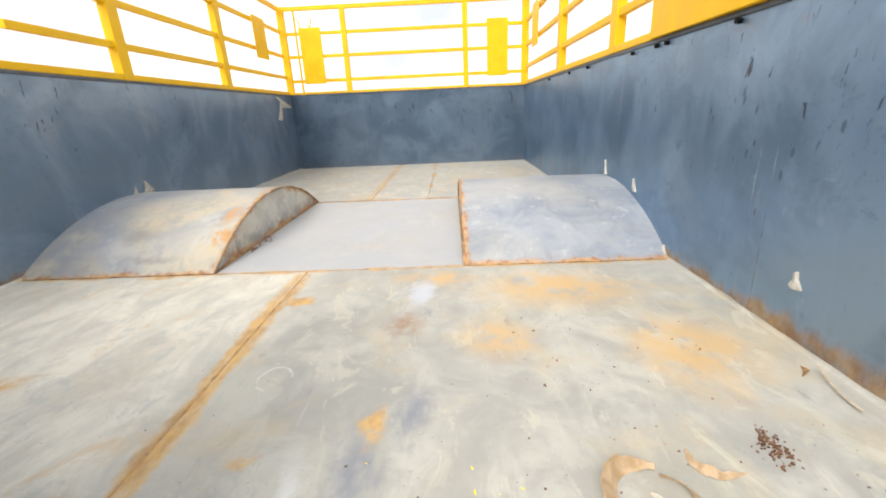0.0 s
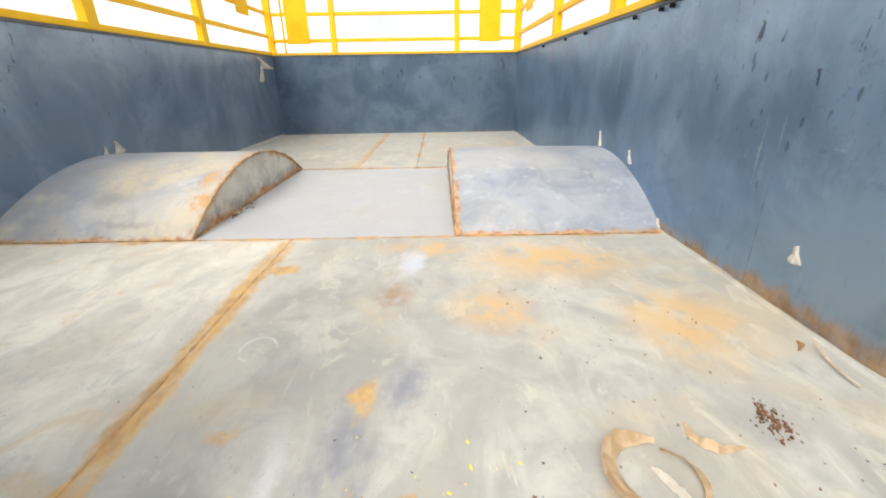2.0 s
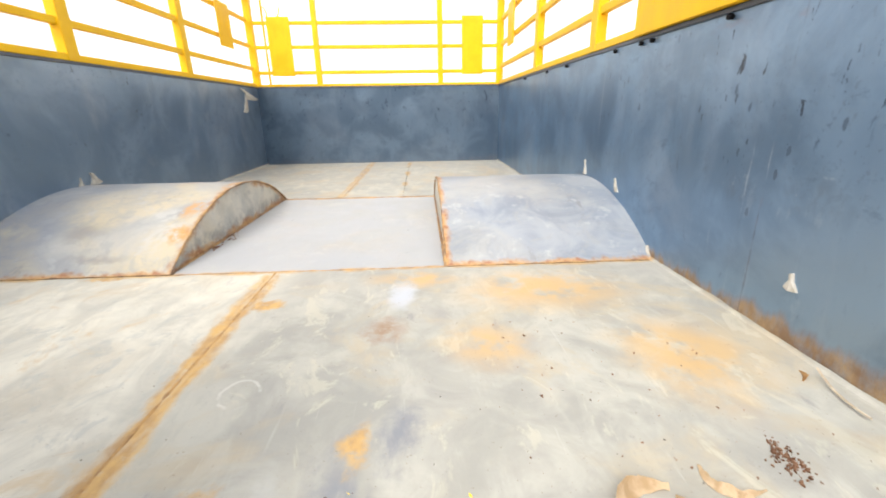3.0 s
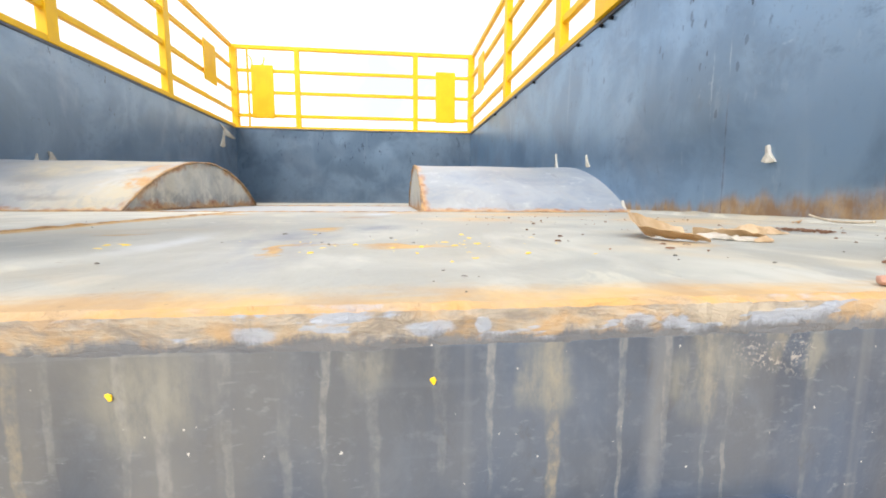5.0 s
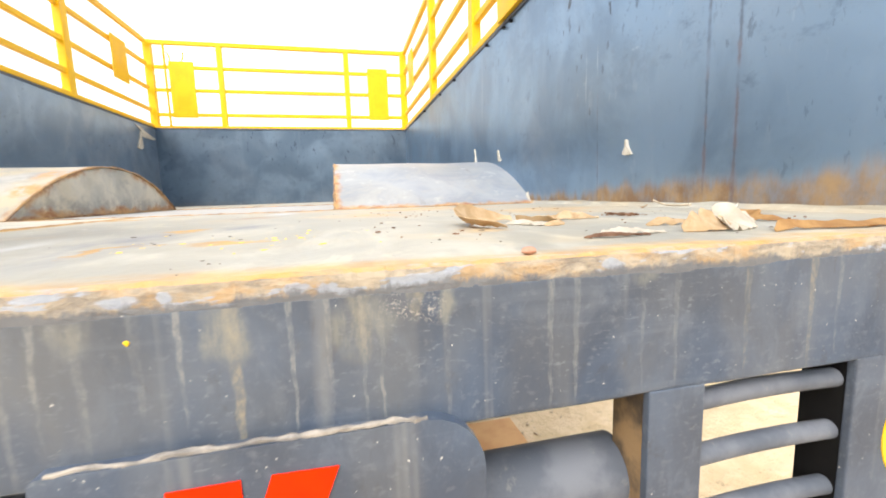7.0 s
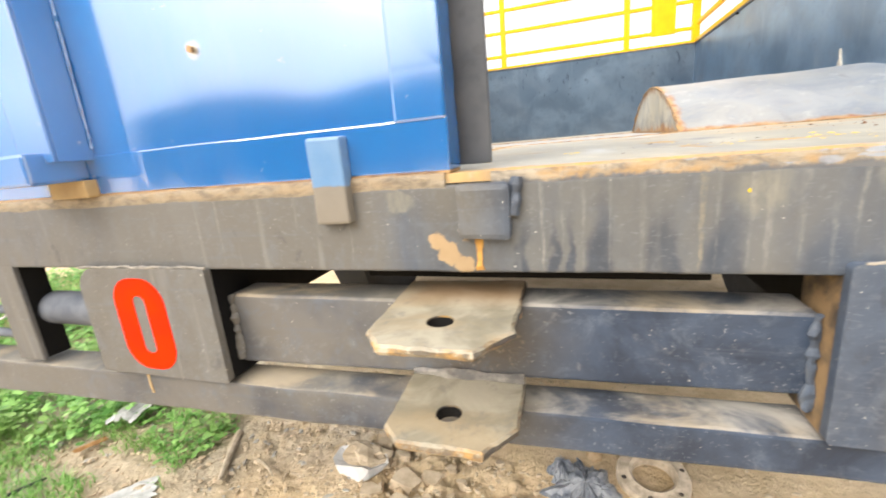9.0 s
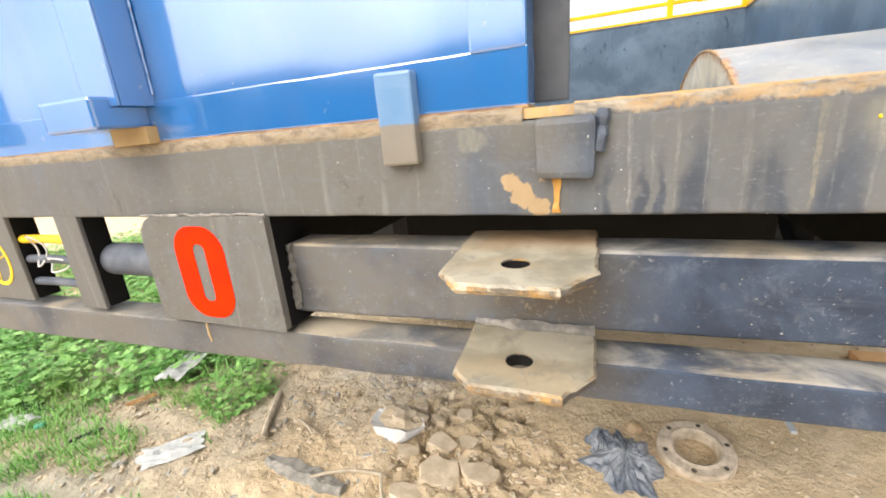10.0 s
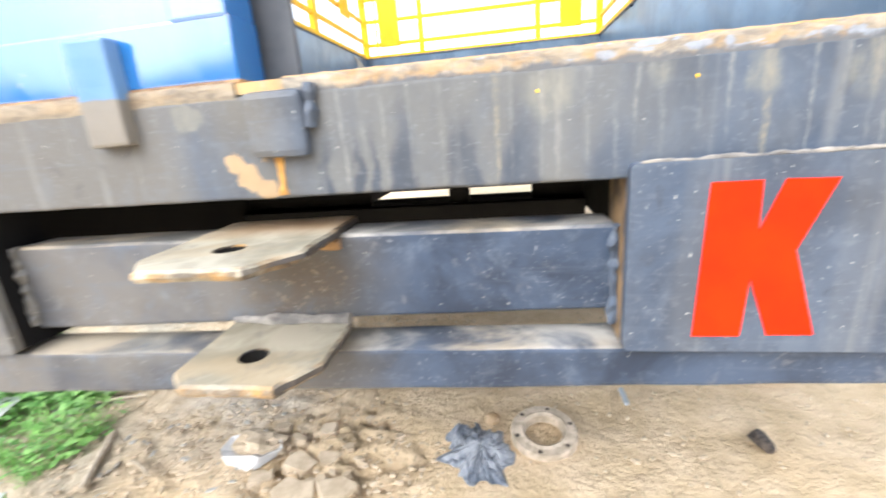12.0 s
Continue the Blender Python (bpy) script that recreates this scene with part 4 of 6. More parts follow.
def slab(outline, y0, y1, holes=()):
    """An outline in x and z, pushed from y0 (front) to y1; one hole at most."""
    bm = bmesh.new()
    def ring(points, y):
        return [bm.verts.new((x, y, z)) for x, z in points]
    f, b = ring(outline, y0), ring(outline, y1)
    k = len(outline)
    for i in range(k):
        bm.faces.new((f[i], f[(i + 1) % k], b[(i + 1) % k], b[i]))
    if not holes:
        bm.faces.new(f)
        bm.faces.new(b)
    else:
        inner = holes[0]
        fi, bi = ring(inner, y0), ring(inner, y1)
        for i in range(k):
            j = (i + 1) % k
            bm.faces.new((f[i], f[j], fi[j], fi[i]))
            bm.faces.new((b[i], b[j], bi[j], bi[i]))
            bm.faces.new((fi[i], fi[j], bi[j], bi[i]))
    bmesh.ops.recalc_face_normals(bm, faces=bm.faces)
    return bm


def lump(at, size, seed, rough=0.35, sub=2):
    """A stone or clod: a squashed ball with a broken surface."""
    bm = bmesh.new()
    bmesh.ops.create_icosphere(bm, subdivisions=sub, radius=1.0)
    for v in bm.verts:
        p = v.co * 1.3 + Vector((seed * 3.1, seed * 1.7, 0))
        v.co *= 1 + rough * noise.noise(p) + rough * 0.5 * noise.noise(p * 2.7)
        v.co = Vector((at[0] + v.co.x * size[0], at[1] + v.co.y * size[1], at[2] + v.co.z * size[2]))
    return bm


def sheet(at, size, seed, turn=0.0, crumple=0.3, cells=10, thick=0.0012, lift=0.004):
    """A crumpled thin sheet lying on the ground."""
    rng = random.Random(seed)
    bm = bmesh.new()
    grid = []
    rot = Matrix.Rotation(radians(turn), 3, "Z")
    for j in range(cells + 1):
        row = []
        for i in range(cells + 1):
            u, v = i / cells - 0.5, j / cells - 0.5
            edge = 1 + 0.25 * noise.noise(Vector((u * 5.3 + v * 1.7 + seed + 0.4, v * 4.7 - u * 1.9 + 0.3, seed + 0.5)))
            q = Vector((u * size[0] * edge, v * size[1] * edge, 0))
            q.z = crumple * size[0] * abs(noise.noise(Vector((u * 2.9 + v * 1.3 + seed + 0.37, v * 2.3 - u * 1.1 + 0.21, 2.4)))) + crumple * 0.5 * size[0] * abs(noise.noise(Vector((u * 5.3 - v * 2.9 + 0.6, v * 6.1 + u * 3.7 + seed, 5.3)))) + lift
            row.append(bm.verts.new(Vector(at) + rot @ q))
        grid.append(row)
    for j in range(cells):
        for i in range(cells):
            bm.faces.new((grid[j][i], grid[j][i + 1], grid[j + 1][i + 1], grid[j + 1][i]))
    bm.normal_update()
    bmesh.ops.solidify(bm, geom=bm.faces[:], thickness=thick)
    return bm


# ---- ground ----
def ground():
    def axis(lo, hi, step, far):
        core = list(np.arange(lo, hi + step * 0.5, step))
        out, d = [], step
        a, b = lo, hi
        left, right = [], []
        while d < far:
            d *= 1.5
            a -= d
            b += d
            left.append(a)
            right.append(b)
        return np.array(left[::-1] + core + right)
    xs, ys = axis(-2.4, 1.4, 0.013, 700), axis(-0.5, 1.6, 0.013, 700)
    verts, faces = [], []
    for y in ys:
        for x in xs:
            near = max(0.0, 1 - max(abs(x) - 3, abs(y) - 3, 0) / 6)
            p = Vector((x, y, 0))
            h = 0.020 * noise.noise(p * 2.1) + 0.010 * noise.noise(p * 6.3)
            rough = max(0.0, min(1.0, (0.15 - x) * 1.6))
            h += (0.003 + 0.009 * rough) * noise.noise(p * 21) + (0.0015 + 0.005 * rough) * noise.noise(p * 47)
            # broken mud plates between the ruts
            bed = 1 - math.hypot((x + 0.24) / 0.27, (y - 0.50) / 0.24) + 0.7 * noise.noise(p * 5)
            if bed > 0:
                q = p + Vector((noise.noise(p * 9), noise.noise(p * 9 + Vector((5, 5, 0))), 0)) * 0.10
                q += Vector((noise.noise(p * 27), noise.noise(p * 27 + Vector((5, 5, 0))), 0)) * 0.034
                d, c = noise.voronoi(Vector((q.x * 8.0, q.y * 12.0, 0)))
                gap = d[1] - d[0]
                lift = noise.noise(c[0] * 7.3)
                soft = min(1.0, bed * 4)
                h += soft * 0.006 * noise.noise(p * 34 + Vector((0, 0, 3))) + soft * (0.013 * lift + 0.010 * (Vector((q.x * 8.0, q.y * 12.0, 0)) - c[0]).x * noise.noise(c[0] * 3.1 + Vector((7, 0, 0))))
                if gap < 0.16:
                    h -= soft * 0.034 * (1 - gap / 0.16)
            verts.append((x, y, h * near - 0.004))
    nx = len(xs)
    for j in range(len(ys) - 1):
        for i in range(nx - 1):
            k = j * nx + i
            faces.append((k, k + 1, k + nx + 1, k + nx))
    me = bpy.data.meshes.new("ground")
    me.from_pydata(verts, [], faces)
    me.materials.append(M_SOIL)
    me.shade_smooth()
    tagged(new("ground", me), "dry sandy tan soil with cracked mud and footprints", "ground", kind="structure")


ground()


# unseen plain wall added behind the trailer, a dark horizon for the door's enamel to mirror
M_UNSEEN_WALL = mat_paint("weathered_render", (0.060, 0.062, 0.055), (0.11, 0.105, 0.09), 0.9, 3, 0.5, (0.045, 0.05, 0.04))
bm = wobble(box(-18.0, 16.0, -13.3, -13.0, -0.3, 3.3, 0.02, 40), 0.15, 0.7)
tagged(part("yard_wall", bm, M_UNSEEN_WALL), "unseen plain weathered wall added for the door's enamel to mirror", "wall", kind="structure")


# ---- bed: floor, walls ----
def sheet_piece(x0, x1, y0, y1, z0, z1, parent, name="floor_sheet"):
    """A floor sheet, slightly dented, that lies on the slab."""
    nx, ny = max(2, int((x1 - x0) / 0.05)), max(2, int((y1 - y0) / 0.05))
    bm = bmesh.new()
    top = []
    for j in range(ny + 1):
        row = []
        for i in range(nx + 1):
            x, y = x0 + (x1 - x0) * i / nx, y0 + (y1 - y0) * j / ny
            d = 0.0012 * noise.noise(Vector((x * 2.6, y * 2.6, 3))) + 0.0004 * noise.noise(Vector((x * 11, y * 11, 1)))
            row.append(bm.verts.new((x, y, z1 + d - 0.001)))
        top.append(row)
    for j in range(ny):
        for i in range(nx):
            bm.faces.new((top[j][i], top[j][i + 1], top[j + 1][i + 1], top[j + 1][i]))
    rim = [top[0][i] for i in range(nx + 1)] + [top[j][nx] for j in range(1, ny + 1)] + [top[ny][i] for i in range(nx - 1, -1, -1)] + [top[j][0] for j in range(ny - 1, 0, -1)]
    low = [bm.verts.new((v.co.x, v.co.y, z0)) for v in rim]
    for i in range(len(rim)):
        j = (i + 1) % len(rim)
        bm.faces.new((rim[j], rim[i], low[i], low[j]))
    bm.faces.new(low)
    return part(name, bm, M_FLOOR, parent, smooth=False)


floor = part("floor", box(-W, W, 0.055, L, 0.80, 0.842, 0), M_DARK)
tagged(floor, "worn pale steel bed floor with rusty seams", "floor", kind="structure")
sheet_piece(-W + 0.001, -0.1006, 0.003, 1.175, 0.843, FZ, floor)
sheet_piece(-0.0994, W - 0.001, 0.003, 1.175, 0.843, FZ, floor)
sheet_piece(-0.436, 0.449, 1.179, 2.368, 0.843, FZ - 0.0015, floor)
sheet_piece(-W + 0.001, -0.1015, 2.398, L - 0.001, 0.843, FZ, floor)
sheet_piece(-0.0985, 0.2585, 2.372, L - 0.001, 0.843, FZ, floor)
sheet_piece(0.2615, W - 0.001, 2.398, L - 0.001, 0.843, FZ, floor)
part("weld_bead", bead((-0.100, 0.02, FZ - 0.0030), (-0.100, 1.17, FZ - 0.0030), 0.0036, 0.015, 1), M_SEAM, floor)
part("weld_bead", bead((-0.43, 1.177, FZ - 0.002), (0.45, 1.177, FZ - 0.002), 0.003, 0.014, 2), M_WELD, floor)
part("weld_bead", bead((-0.43, 2.37, FZ - 0.002), (0.45, 2.37, FZ - 0.002), 0.003, 0.014, 3), M_WELD, floor)


def wall(name, x0, x1, y0, y1, label, material):
    """A sheet steel side with shallow dents on its inner face."""
    bm = bmesh.new()
    along_y = (y1 - y0) > (x1 - x0)
    inner = x0 if (along_y and x0 > 0) else x1 if along_y else y0
    outer = x1 if (along_y and x0 > 0) else x0 if along_y else y1
    n, m = int(max(x1 - x0, y1 - y0) / 0.06), 12
    rows = []
    for j in range(m + 1):
        z = 0.80 + (TOP - 0.80) * j / m
        row = []
        for i in range(n + 1):
            f = i / n
            a = (y0 + (y1 - y0) * f) if along_y else (x0 + (x1 - x0) * f)
            d = 0.006 * noise.noise(Vector((a * 1.7, z * 2.2, inner))) + 0.002 * noise.noise(Vector((a * 6, z * 6, inner)))
            d *= min(1.0, 4 * (z - 0.80))
            row.append(bm.verts.new((inner + d, a, z) if along_y else (a, inner + d, z)))
        rows.append(row)
    for j in range(m):
        for i in range(n):
            bm.faces.new((rows[j][i], rows[j][i + 1], rows[j + 1][i + 1], rows[j + 1][i]))
    rim = [v for v in rows[0]] + [r[-1] for r in rows[1:]] + rows[-1][-2::-1] + [r[0] for r in rows[-2:0:-1]]
    out = [bm.verts.new((outer, v.co.y, v.co.z) if along_y else (v.co.x, outer, v.co.z)) for v in rim]
    for i in range(len(rim)):
        j = (i + 1) % len(rim)
        bm.faces.new((rim[i], rim[j], out[j], out[i]))
    bm.faces.new(out)
    bmesh.ops.recalc_face_normals(bm, faces=bm.faces)
    return tagged(part(name, bm, material, None, smooth=False), label, "wall", kind="structure")


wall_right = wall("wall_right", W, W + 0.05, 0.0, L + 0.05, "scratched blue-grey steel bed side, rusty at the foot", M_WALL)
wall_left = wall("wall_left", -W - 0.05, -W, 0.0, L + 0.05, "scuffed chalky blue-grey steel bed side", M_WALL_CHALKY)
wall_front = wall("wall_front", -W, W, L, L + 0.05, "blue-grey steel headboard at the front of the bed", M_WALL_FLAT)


def top_lip(x0, x1, y0, y1, parent):
    bm = box(x0, x1, y0, y1, TOP - 0.002, TOP + 0.012, 0.003, 30)
    part("top_lip", wobble(bm, 0.003, 9), M_LAP, parent)


top_lip(W - 0.006, W + 0.056, 0.0, L - 0.006, wall_right)
top_lip(-W - 0.056, -W + 0.006, 0.0, L - 0.006, wall_left)
top_lip(-W - 0.056, W + 0.056, L - 0.005, L + 0.056, wall_front)
for k, y in enumerate((0.62, 1.0, 1.36, 1.43, 1.63, 2.2, 2.55, 3.1)):
    part("bolt", rod((W - 0.012, y, TOP - 0.012), (W + 0.004, y, TOP - 0.012), 0.007, 8), M_DARK, wall_right)


def fillet(x, sign, y0, y1, parent):
    """Sheet strip bent up along the foot of a side."""
    bm = bmesh.new()
    n = int((y1 - y0) / 0.03)
    rows = []
    for i in range(n + 1):
        y = y0 + (y1 - y0) * i / n
        w = 0.009 + 0.006 * noise.noise(Vector((y * 7, sign, 0)))
        rows.append([bm.verts.new(p) for p in ((x - sign * w, y, FZ - 0.002), (x - sign * w * 0.45, y, FZ + 0.004 + 0.003 * noise.noise(Vector((y * 15, 2, 0)))),
                                               (x - sign * 0.002, y, FZ + 0.009 + 0.005 * noise.noise(Vector((y * 11, 5, 0)))), (x, y, FZ - 0.004))])
    for a, b in zip(rows, rows[1:]):
        for k in range(4):
            bm.faces.new((a[k], b[k], b[(k + 1) % 4], a[(k + 1) % 4]))
    bmesh.ops.recalc_face_normals(bm, faces=bm.faces)
    part("foot_strip", bm, M_FLOOR, parent, "bent sheet strip along the foot")


fillet(W, 1, 0.06, 1.20, wall_right)
fillet(W, 1, 2.40, L, wall_right)
fillet(-W, -1, 0.06, 1.20, wall_left)
fillet(-W, -1, 2.40, L, wall_left)


def chip(x, y, z, w, h, sign, seed, parent, lean=0.0, material=None):
    """A patch of flaked paint that curls off a side."""
    rng = random.Random(seed)
    bm = bmesh.new()
    shape = ((-0.5, -0.5), (0.1, -0.55), (0.5, -0.42), (0.22, 0.0), (0.12, 0.45), (-0.06, 0.5), (-0.12, 0.05))
    front = [bm.verts.new((x - sign * (0.005 + 0.006 * rng.random()), y + (u + lean * v) * w, z + v * h)) for u, v in shape]
    back = [bm.verts.new((x + sign * 0.002, v.co.y, v.co.z)) for v in front]
    k = len(shape)
    bm.faces.new(front)
    bm.faces.new(back[::-1])
    for i in range(k):
        bm.faces.new((front[i], front[(i + 1) % k], back[(i + 1) % k], back[i]))
    bmesh.ops.recalc_face_normals(bm, faces=bm.faces)
    part("paint_flake", bm, material or M_FLAKE, parent, "curled pale flake of paint")


chip(W, 0.66, 0.992, 0.028, 0.036, 1, 1, wall_right, 0.2)
chip(W, 1.83, 1.082, 0.035, 0.065, 1, 2, wall_right, 0.1)
chip(W, 1.50, 1.052, 0.03, 0.05, 1, 3, wall_right, 0.6)
chip(W, 1.21, 0.872, 0.04, 0.04, 1, 4, wall_right, 0.4)
chip(-W, 1.915, 1.066, 0.07, 0.055, -1, 5, wall_left, -0.3)
chip(-W, 1.835, 1.058, 0.03, 0.04, -1, 6, wall_left, 0.3)
chip(-W, 3.90, 1.50, 0.30, 0.09, -1, 8, wall_left, -0.8, M_FLAKE)
chip(-W, 3.84, 1.43, 0.10, 0.16, -1, 9, wall_left, 0.4, M_FLAKE)


# ---- wheel arches ----
def wheel_arch(x0, x1, material, label):
    y0, y1, h, t = 1.18, 2.395, 0.190, 0.004
    c = (y0 + y1) / 2
    half = (y1 - y0) / 2
    r = (half * half + h * h) / (2 * h)
    zc = FZ + h - r
    span = math.asin(half / r)
    prof = [(c + r * math.sin(-span + 2 * span * i / 28), zc + r * math.cos(-span + 2 * span * i / 28)) for i in range(29)]
    at = thing("wheel_arch", ((x0 + x1) / 2, c, FZ), label, "wheel arch", "wheel arches of the bed")
    bm = bmesh.new()
    nx = 14
    rows = []
    for i in range(nx + 1):
        x = x0 + (x1 - x0) * i / nx
        rows.append([bm.verts.new((x, y, z + 0.003 * noise.noise(Vector((x * 5, y * 5, 1))))) for y, z in prof])
    for a, b in zip(rows, rows[1:]):
        for k in range(len(prof) - 1):
            bm.faces.new((a[k], b[k], b[k + 1], a[k + 1]))
    bm.normal_update()
    bmesh.ops.solidify(bm, geom=bm.faces[:], thickness=t)
    bmesh.ops.recalc_face_normals(bm, faces=bm.faces)
    part("arch_sheet", bm, material, at, smooth=True)
    inner = x1 if x0 < 0 else x0
    s = -1 if x0 < 0 else 1
    bm = bmesh.new()
    f = [bm.verts.new((inner + s * 0.004, y, z - 0.003)) for y, z in prof]
    b = [bm.verts.new((inner + s * 0.010, y, z - 0.003)) for y, z in prof]
    bm.faces.new(f)
    bm.faces.new(b)
    for k in range(len(prof)):
        j = (k + 1) % len(prof)
        bm.faces.new((f[k], f[j], b[j], b[k]))
    bmesh.ops.recalc_face_normals(bm, faces=bm.faces)
    part("end_plate", bm, M_ARCH_END, at)
    # welds round the end and along the foot
    bm = bmesh.new()
    rng = random.Random(int(x0 * 100))
    loops = []
    for y, z in prof:
        rr = 0.0042 * rng.uniform(0.5, 1.5)
        loops.append([bm.verts.new((inner + s * 0.002 + rr * math.cos(a), y, z - 0.001 + rr * math.sin(a))) for a in (2 * math.pi * k / 6 for k in range(6))])
    for a, b in zip(loops, loops[1:]):
        for k in range(6):
            bm.faces.new((a[k], a[(k + 1) % 6], b[(k + 1) % 6], b[k]))
    part("weld_bead", bm, M_WELD, at, "rusty weld round the end plate")
    part("weld_bead", bead((x0, y0, FZ), (x1, y0, FZ), 0.0028, 0.015, 7), M_WELD, at)
    part("weld_bead", bead((inner, y0, FZ), (inner, y1, FZ), 0.0035, 0.015, 8), M_WELD, at)
    return at


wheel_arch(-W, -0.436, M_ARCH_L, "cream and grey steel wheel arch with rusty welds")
wheel_arch(0.449, W, M_ARCH_R, "scuffed bluish grey sheet steel wheel arch on the bed floor")


# ---- yellow guard rails on the walls ----
def flat_bar(x0, x1, y0, y1, z0, z1, parent, name="rail"):
    part(name, wobble(box(x0, x1, y0, y1, z0, z1, 0.004), 0.002, 3), M_YELLOW, parent)


RZ = TOP + 0.012
gy0, gy1 = L + 0.005, L + 0.045
gate = thing("front_guard_rail", (0, L + 0.02, RZ), "yellow painted steel guard rail on the headboard with two sign plates", "guard rail", "guard rails")
for x in (-W, W):
    flat_bar(x - 0.032, x + 0.032, gy0, gy1 + 0.012, RZ, 2.345, gate, "post")
for x in (-0.563, 0.583):
    flat_bar(x - 0.025, x + 0.025, gy0, gy1, RZ, 2.325, gate, "post")
flat_bar(-1.15, 1.15, gy0 + 0.004, gy1 - 0.004, 2.305, 2.343, gate)
for z in (2.112, 1.912, 1.694):
    flat_bar(-1.12, 1.12, gy0 + 0.008, gy1 - 0.008, z - 0.016, z + 0.016, gate)
flat_bar(-1.12, 1.12, gy0 + 0.006, gy1 - 0.006, RZ, RZ + 0.022, gate)
for x0, x1 in ((-0.990, -0.780), (0.785, 0.985)):
    part("sign_plate", box(x0, x1, gy0 - 0.006, gy0 + 0.008, 1.664, 2.162, 0.006), M_YELLOW, gate, "plain yellow sign plate")
part("thin_bar", rod((-1.02, gy0 + 0.01, RZ), (-1.02, gy0 + 0.01, 2.31), 0.011, 8), M_YELLOW, gate)
for dx, z in ((-0.045, 2.24), (0.045, 2.24)):
    part("hook", rod((-0.93 + dx, gy0, 2.16), (-0.93 + dx * 1.5, gy0, z), 0.008, 6, 4, 0.012), M_YELLOW, gate)


def side_rail(sign, posts, plates, label):
    x = sign * (W + 0.012)
    lo, hi = min(x - 0.02, x + 0.02), max(x - 0.02, x + 0.02)
    rail = thing("side_guard_rail", (x, 2.0, RZ), label, "guard rail", "guard rails")
    flat_bar(lo, hi, 0.1, L - 0.02, RZ, RZ + 0.03, rail)
    for z in (1.73, 1.92, 2.13):
        flat_bar(lo + 0.006, hi - 0.006, 1.45, L - 0.02, z - 0.016, z + 0.016, rail)
    flat_bar(lo + 0.004, hi - 0.004, 1.45, L - 0.02, 2.305, 2.343, rail)
    for y in posts:
        flat_bar(lo - 0.003, hi + 0.003, y - 0.035, y + 0.035, RZ, 2.33, rail, "post")
    for y0, y1, z0, z1 in plates:
        part("sign_plate", box(min(x - sign * 0.024, x - sign * 0.034), max(x - sign * 0.024, x - sign * 0.034), y0, y1, z0, z1, 0.004), M_YELLOW, rail, "plain yellow plate")
    return rail


side_rail(-1, (1.99, 2.98), [(3.50, 3.73, 1.84, 2.16)], "yellow painted steel guard rail along the bed side")
side_rail(1, (1.86, 2.83), [(3.50, 3.73, 1.84, 2.16), (0.80, 1.46, RZ, 1.80)], "yellow painted steel guard rail with a plain side plate")


# ---- rear beam under the floor edge ----
beam = thing("rear_beam", (0, 0.03, 0.755), "dark grey rear beam with dried pale runs and a crusted rusty edge", "beam")
bm = box(-1.20, 1.20, 0.0, 0.052, 0.755, 0.842, 0.004, 240, seg=3)
for v in bm.verts:
    k = max(0.0, (v.co.z - 0.80) / 0.05)
    v.co.y += 0.0008 * k * noise.noise(Vector((v.co.x * 30, v.co.z * 30, 0))) + 0.0006 * noise.noise(Vector((v.co.x * 9, v.co.z * 9, 4)))
    v.co.z += 0.0012 * noise.noise(Vector((v.co.x * 14, 0, 7)))
part("beam_face", bm, M_BEAM, beam, smooth=False)


def crust(x0, x1, parent):
    bm = bmesh.new()
    n = int((x1 - x0) / 0.003)
    rows = []
    for i in range(n + 1):
        x = x0 + (x1 - x0) * i / n
        a, b, c = (noise.noise(Vector((x * s, s, 0))) for s in (30, 90, 230))
        low = 0.8375 + 0.0012 * b
        out = -0.0010 - 0.0008 * b - 0.0010 * c
        pts = ((0.012 + 0.006 * a, FZ - 0.0015), (0.004, FZ + 0.0008 + 0.0010 * b), (out * 0.7, FZ - 0.001 + 0.001 * c), (out - 0.001 * a, 0.8485 + 0.0015 * c),
               (out * 0.6, 0.8425), (0.0008, low - 0.002), (0.006, low), (0.030, 0.8432))
        rows.append([bm.verts.new((x, y, z)) for y, z in pts])
    for p, q in zip(rows, rows[1:]):
        for k in range(len(p)):
            j = (k + 1) % len(p)
            bm.faces.new((p[k], q[k], q[j], p[j]))
    bm.faces.new(rows[0])
    bm.faces.new(rows[-1])
    bmesh.ops.recalc_face_normals(bm, faces=bm.faces)
    part("floor_edge", bm, M_CRUST, parent, "broken rusty edge of the floor sheet with flakes of blue paint")


crust(0.060, 1.19, beam)
crust(-1.19, 0.016, beam)
for k, (x, z) in enumerate(((0.262, 0.8245), (0.373, 0.825))):
    part("paint_spot", lump((x, -0.0005, z), (0.0010, 0.0005, 0.0012), k, 0.8, 3), M_YLINE, beam, "small splash of yellow paint", smooth=True)
# stop lug with a rough weld beside it
part("lug", wobble(box(0.028, 0.078, -0.013, 0.002, 0.790, 0.843, 0.006, 4), 0.0015, 40), M_PLATE, beam, "grey welded lug")
part("weld_bead", bead((0.080, -0.005, 0.812), (0.084, -0.003, 0.846), 0.0060, 0.006, 11), M_PLATE, beam)
part("rust_run", wobble(box(0.0415, 0.0495, -0.0012, 0.001, 0.757, 0.792, 0.0006, 8), 0.003, 90), M_RUN, beam, "rust run below the lug")


# ---- blue tail door, closed leaf ----
door = thing("tail_door", (-0.55, 0.02, 0.849), "glossy blue painted steel tail door leaf, closed, grey inside", "door")
DX0, DX1 = -1.19, 0.021
DT = 1.56
bm = bmesh.new()
nx, nz = 40, 24
front = [[bm.verts.new((DX0 + 0.05 + (DX1 - 0.05 - DX0 - 0.05) * i / nx, 0.006 + 0.0013 * noise.noise(Vector((i * 0.17, j * 0.2, 2))), 0.90 + (DT - 0.05 - 0.90) * j / nz)) for i in range(nx + 1)] for j in range(nz + 1)]
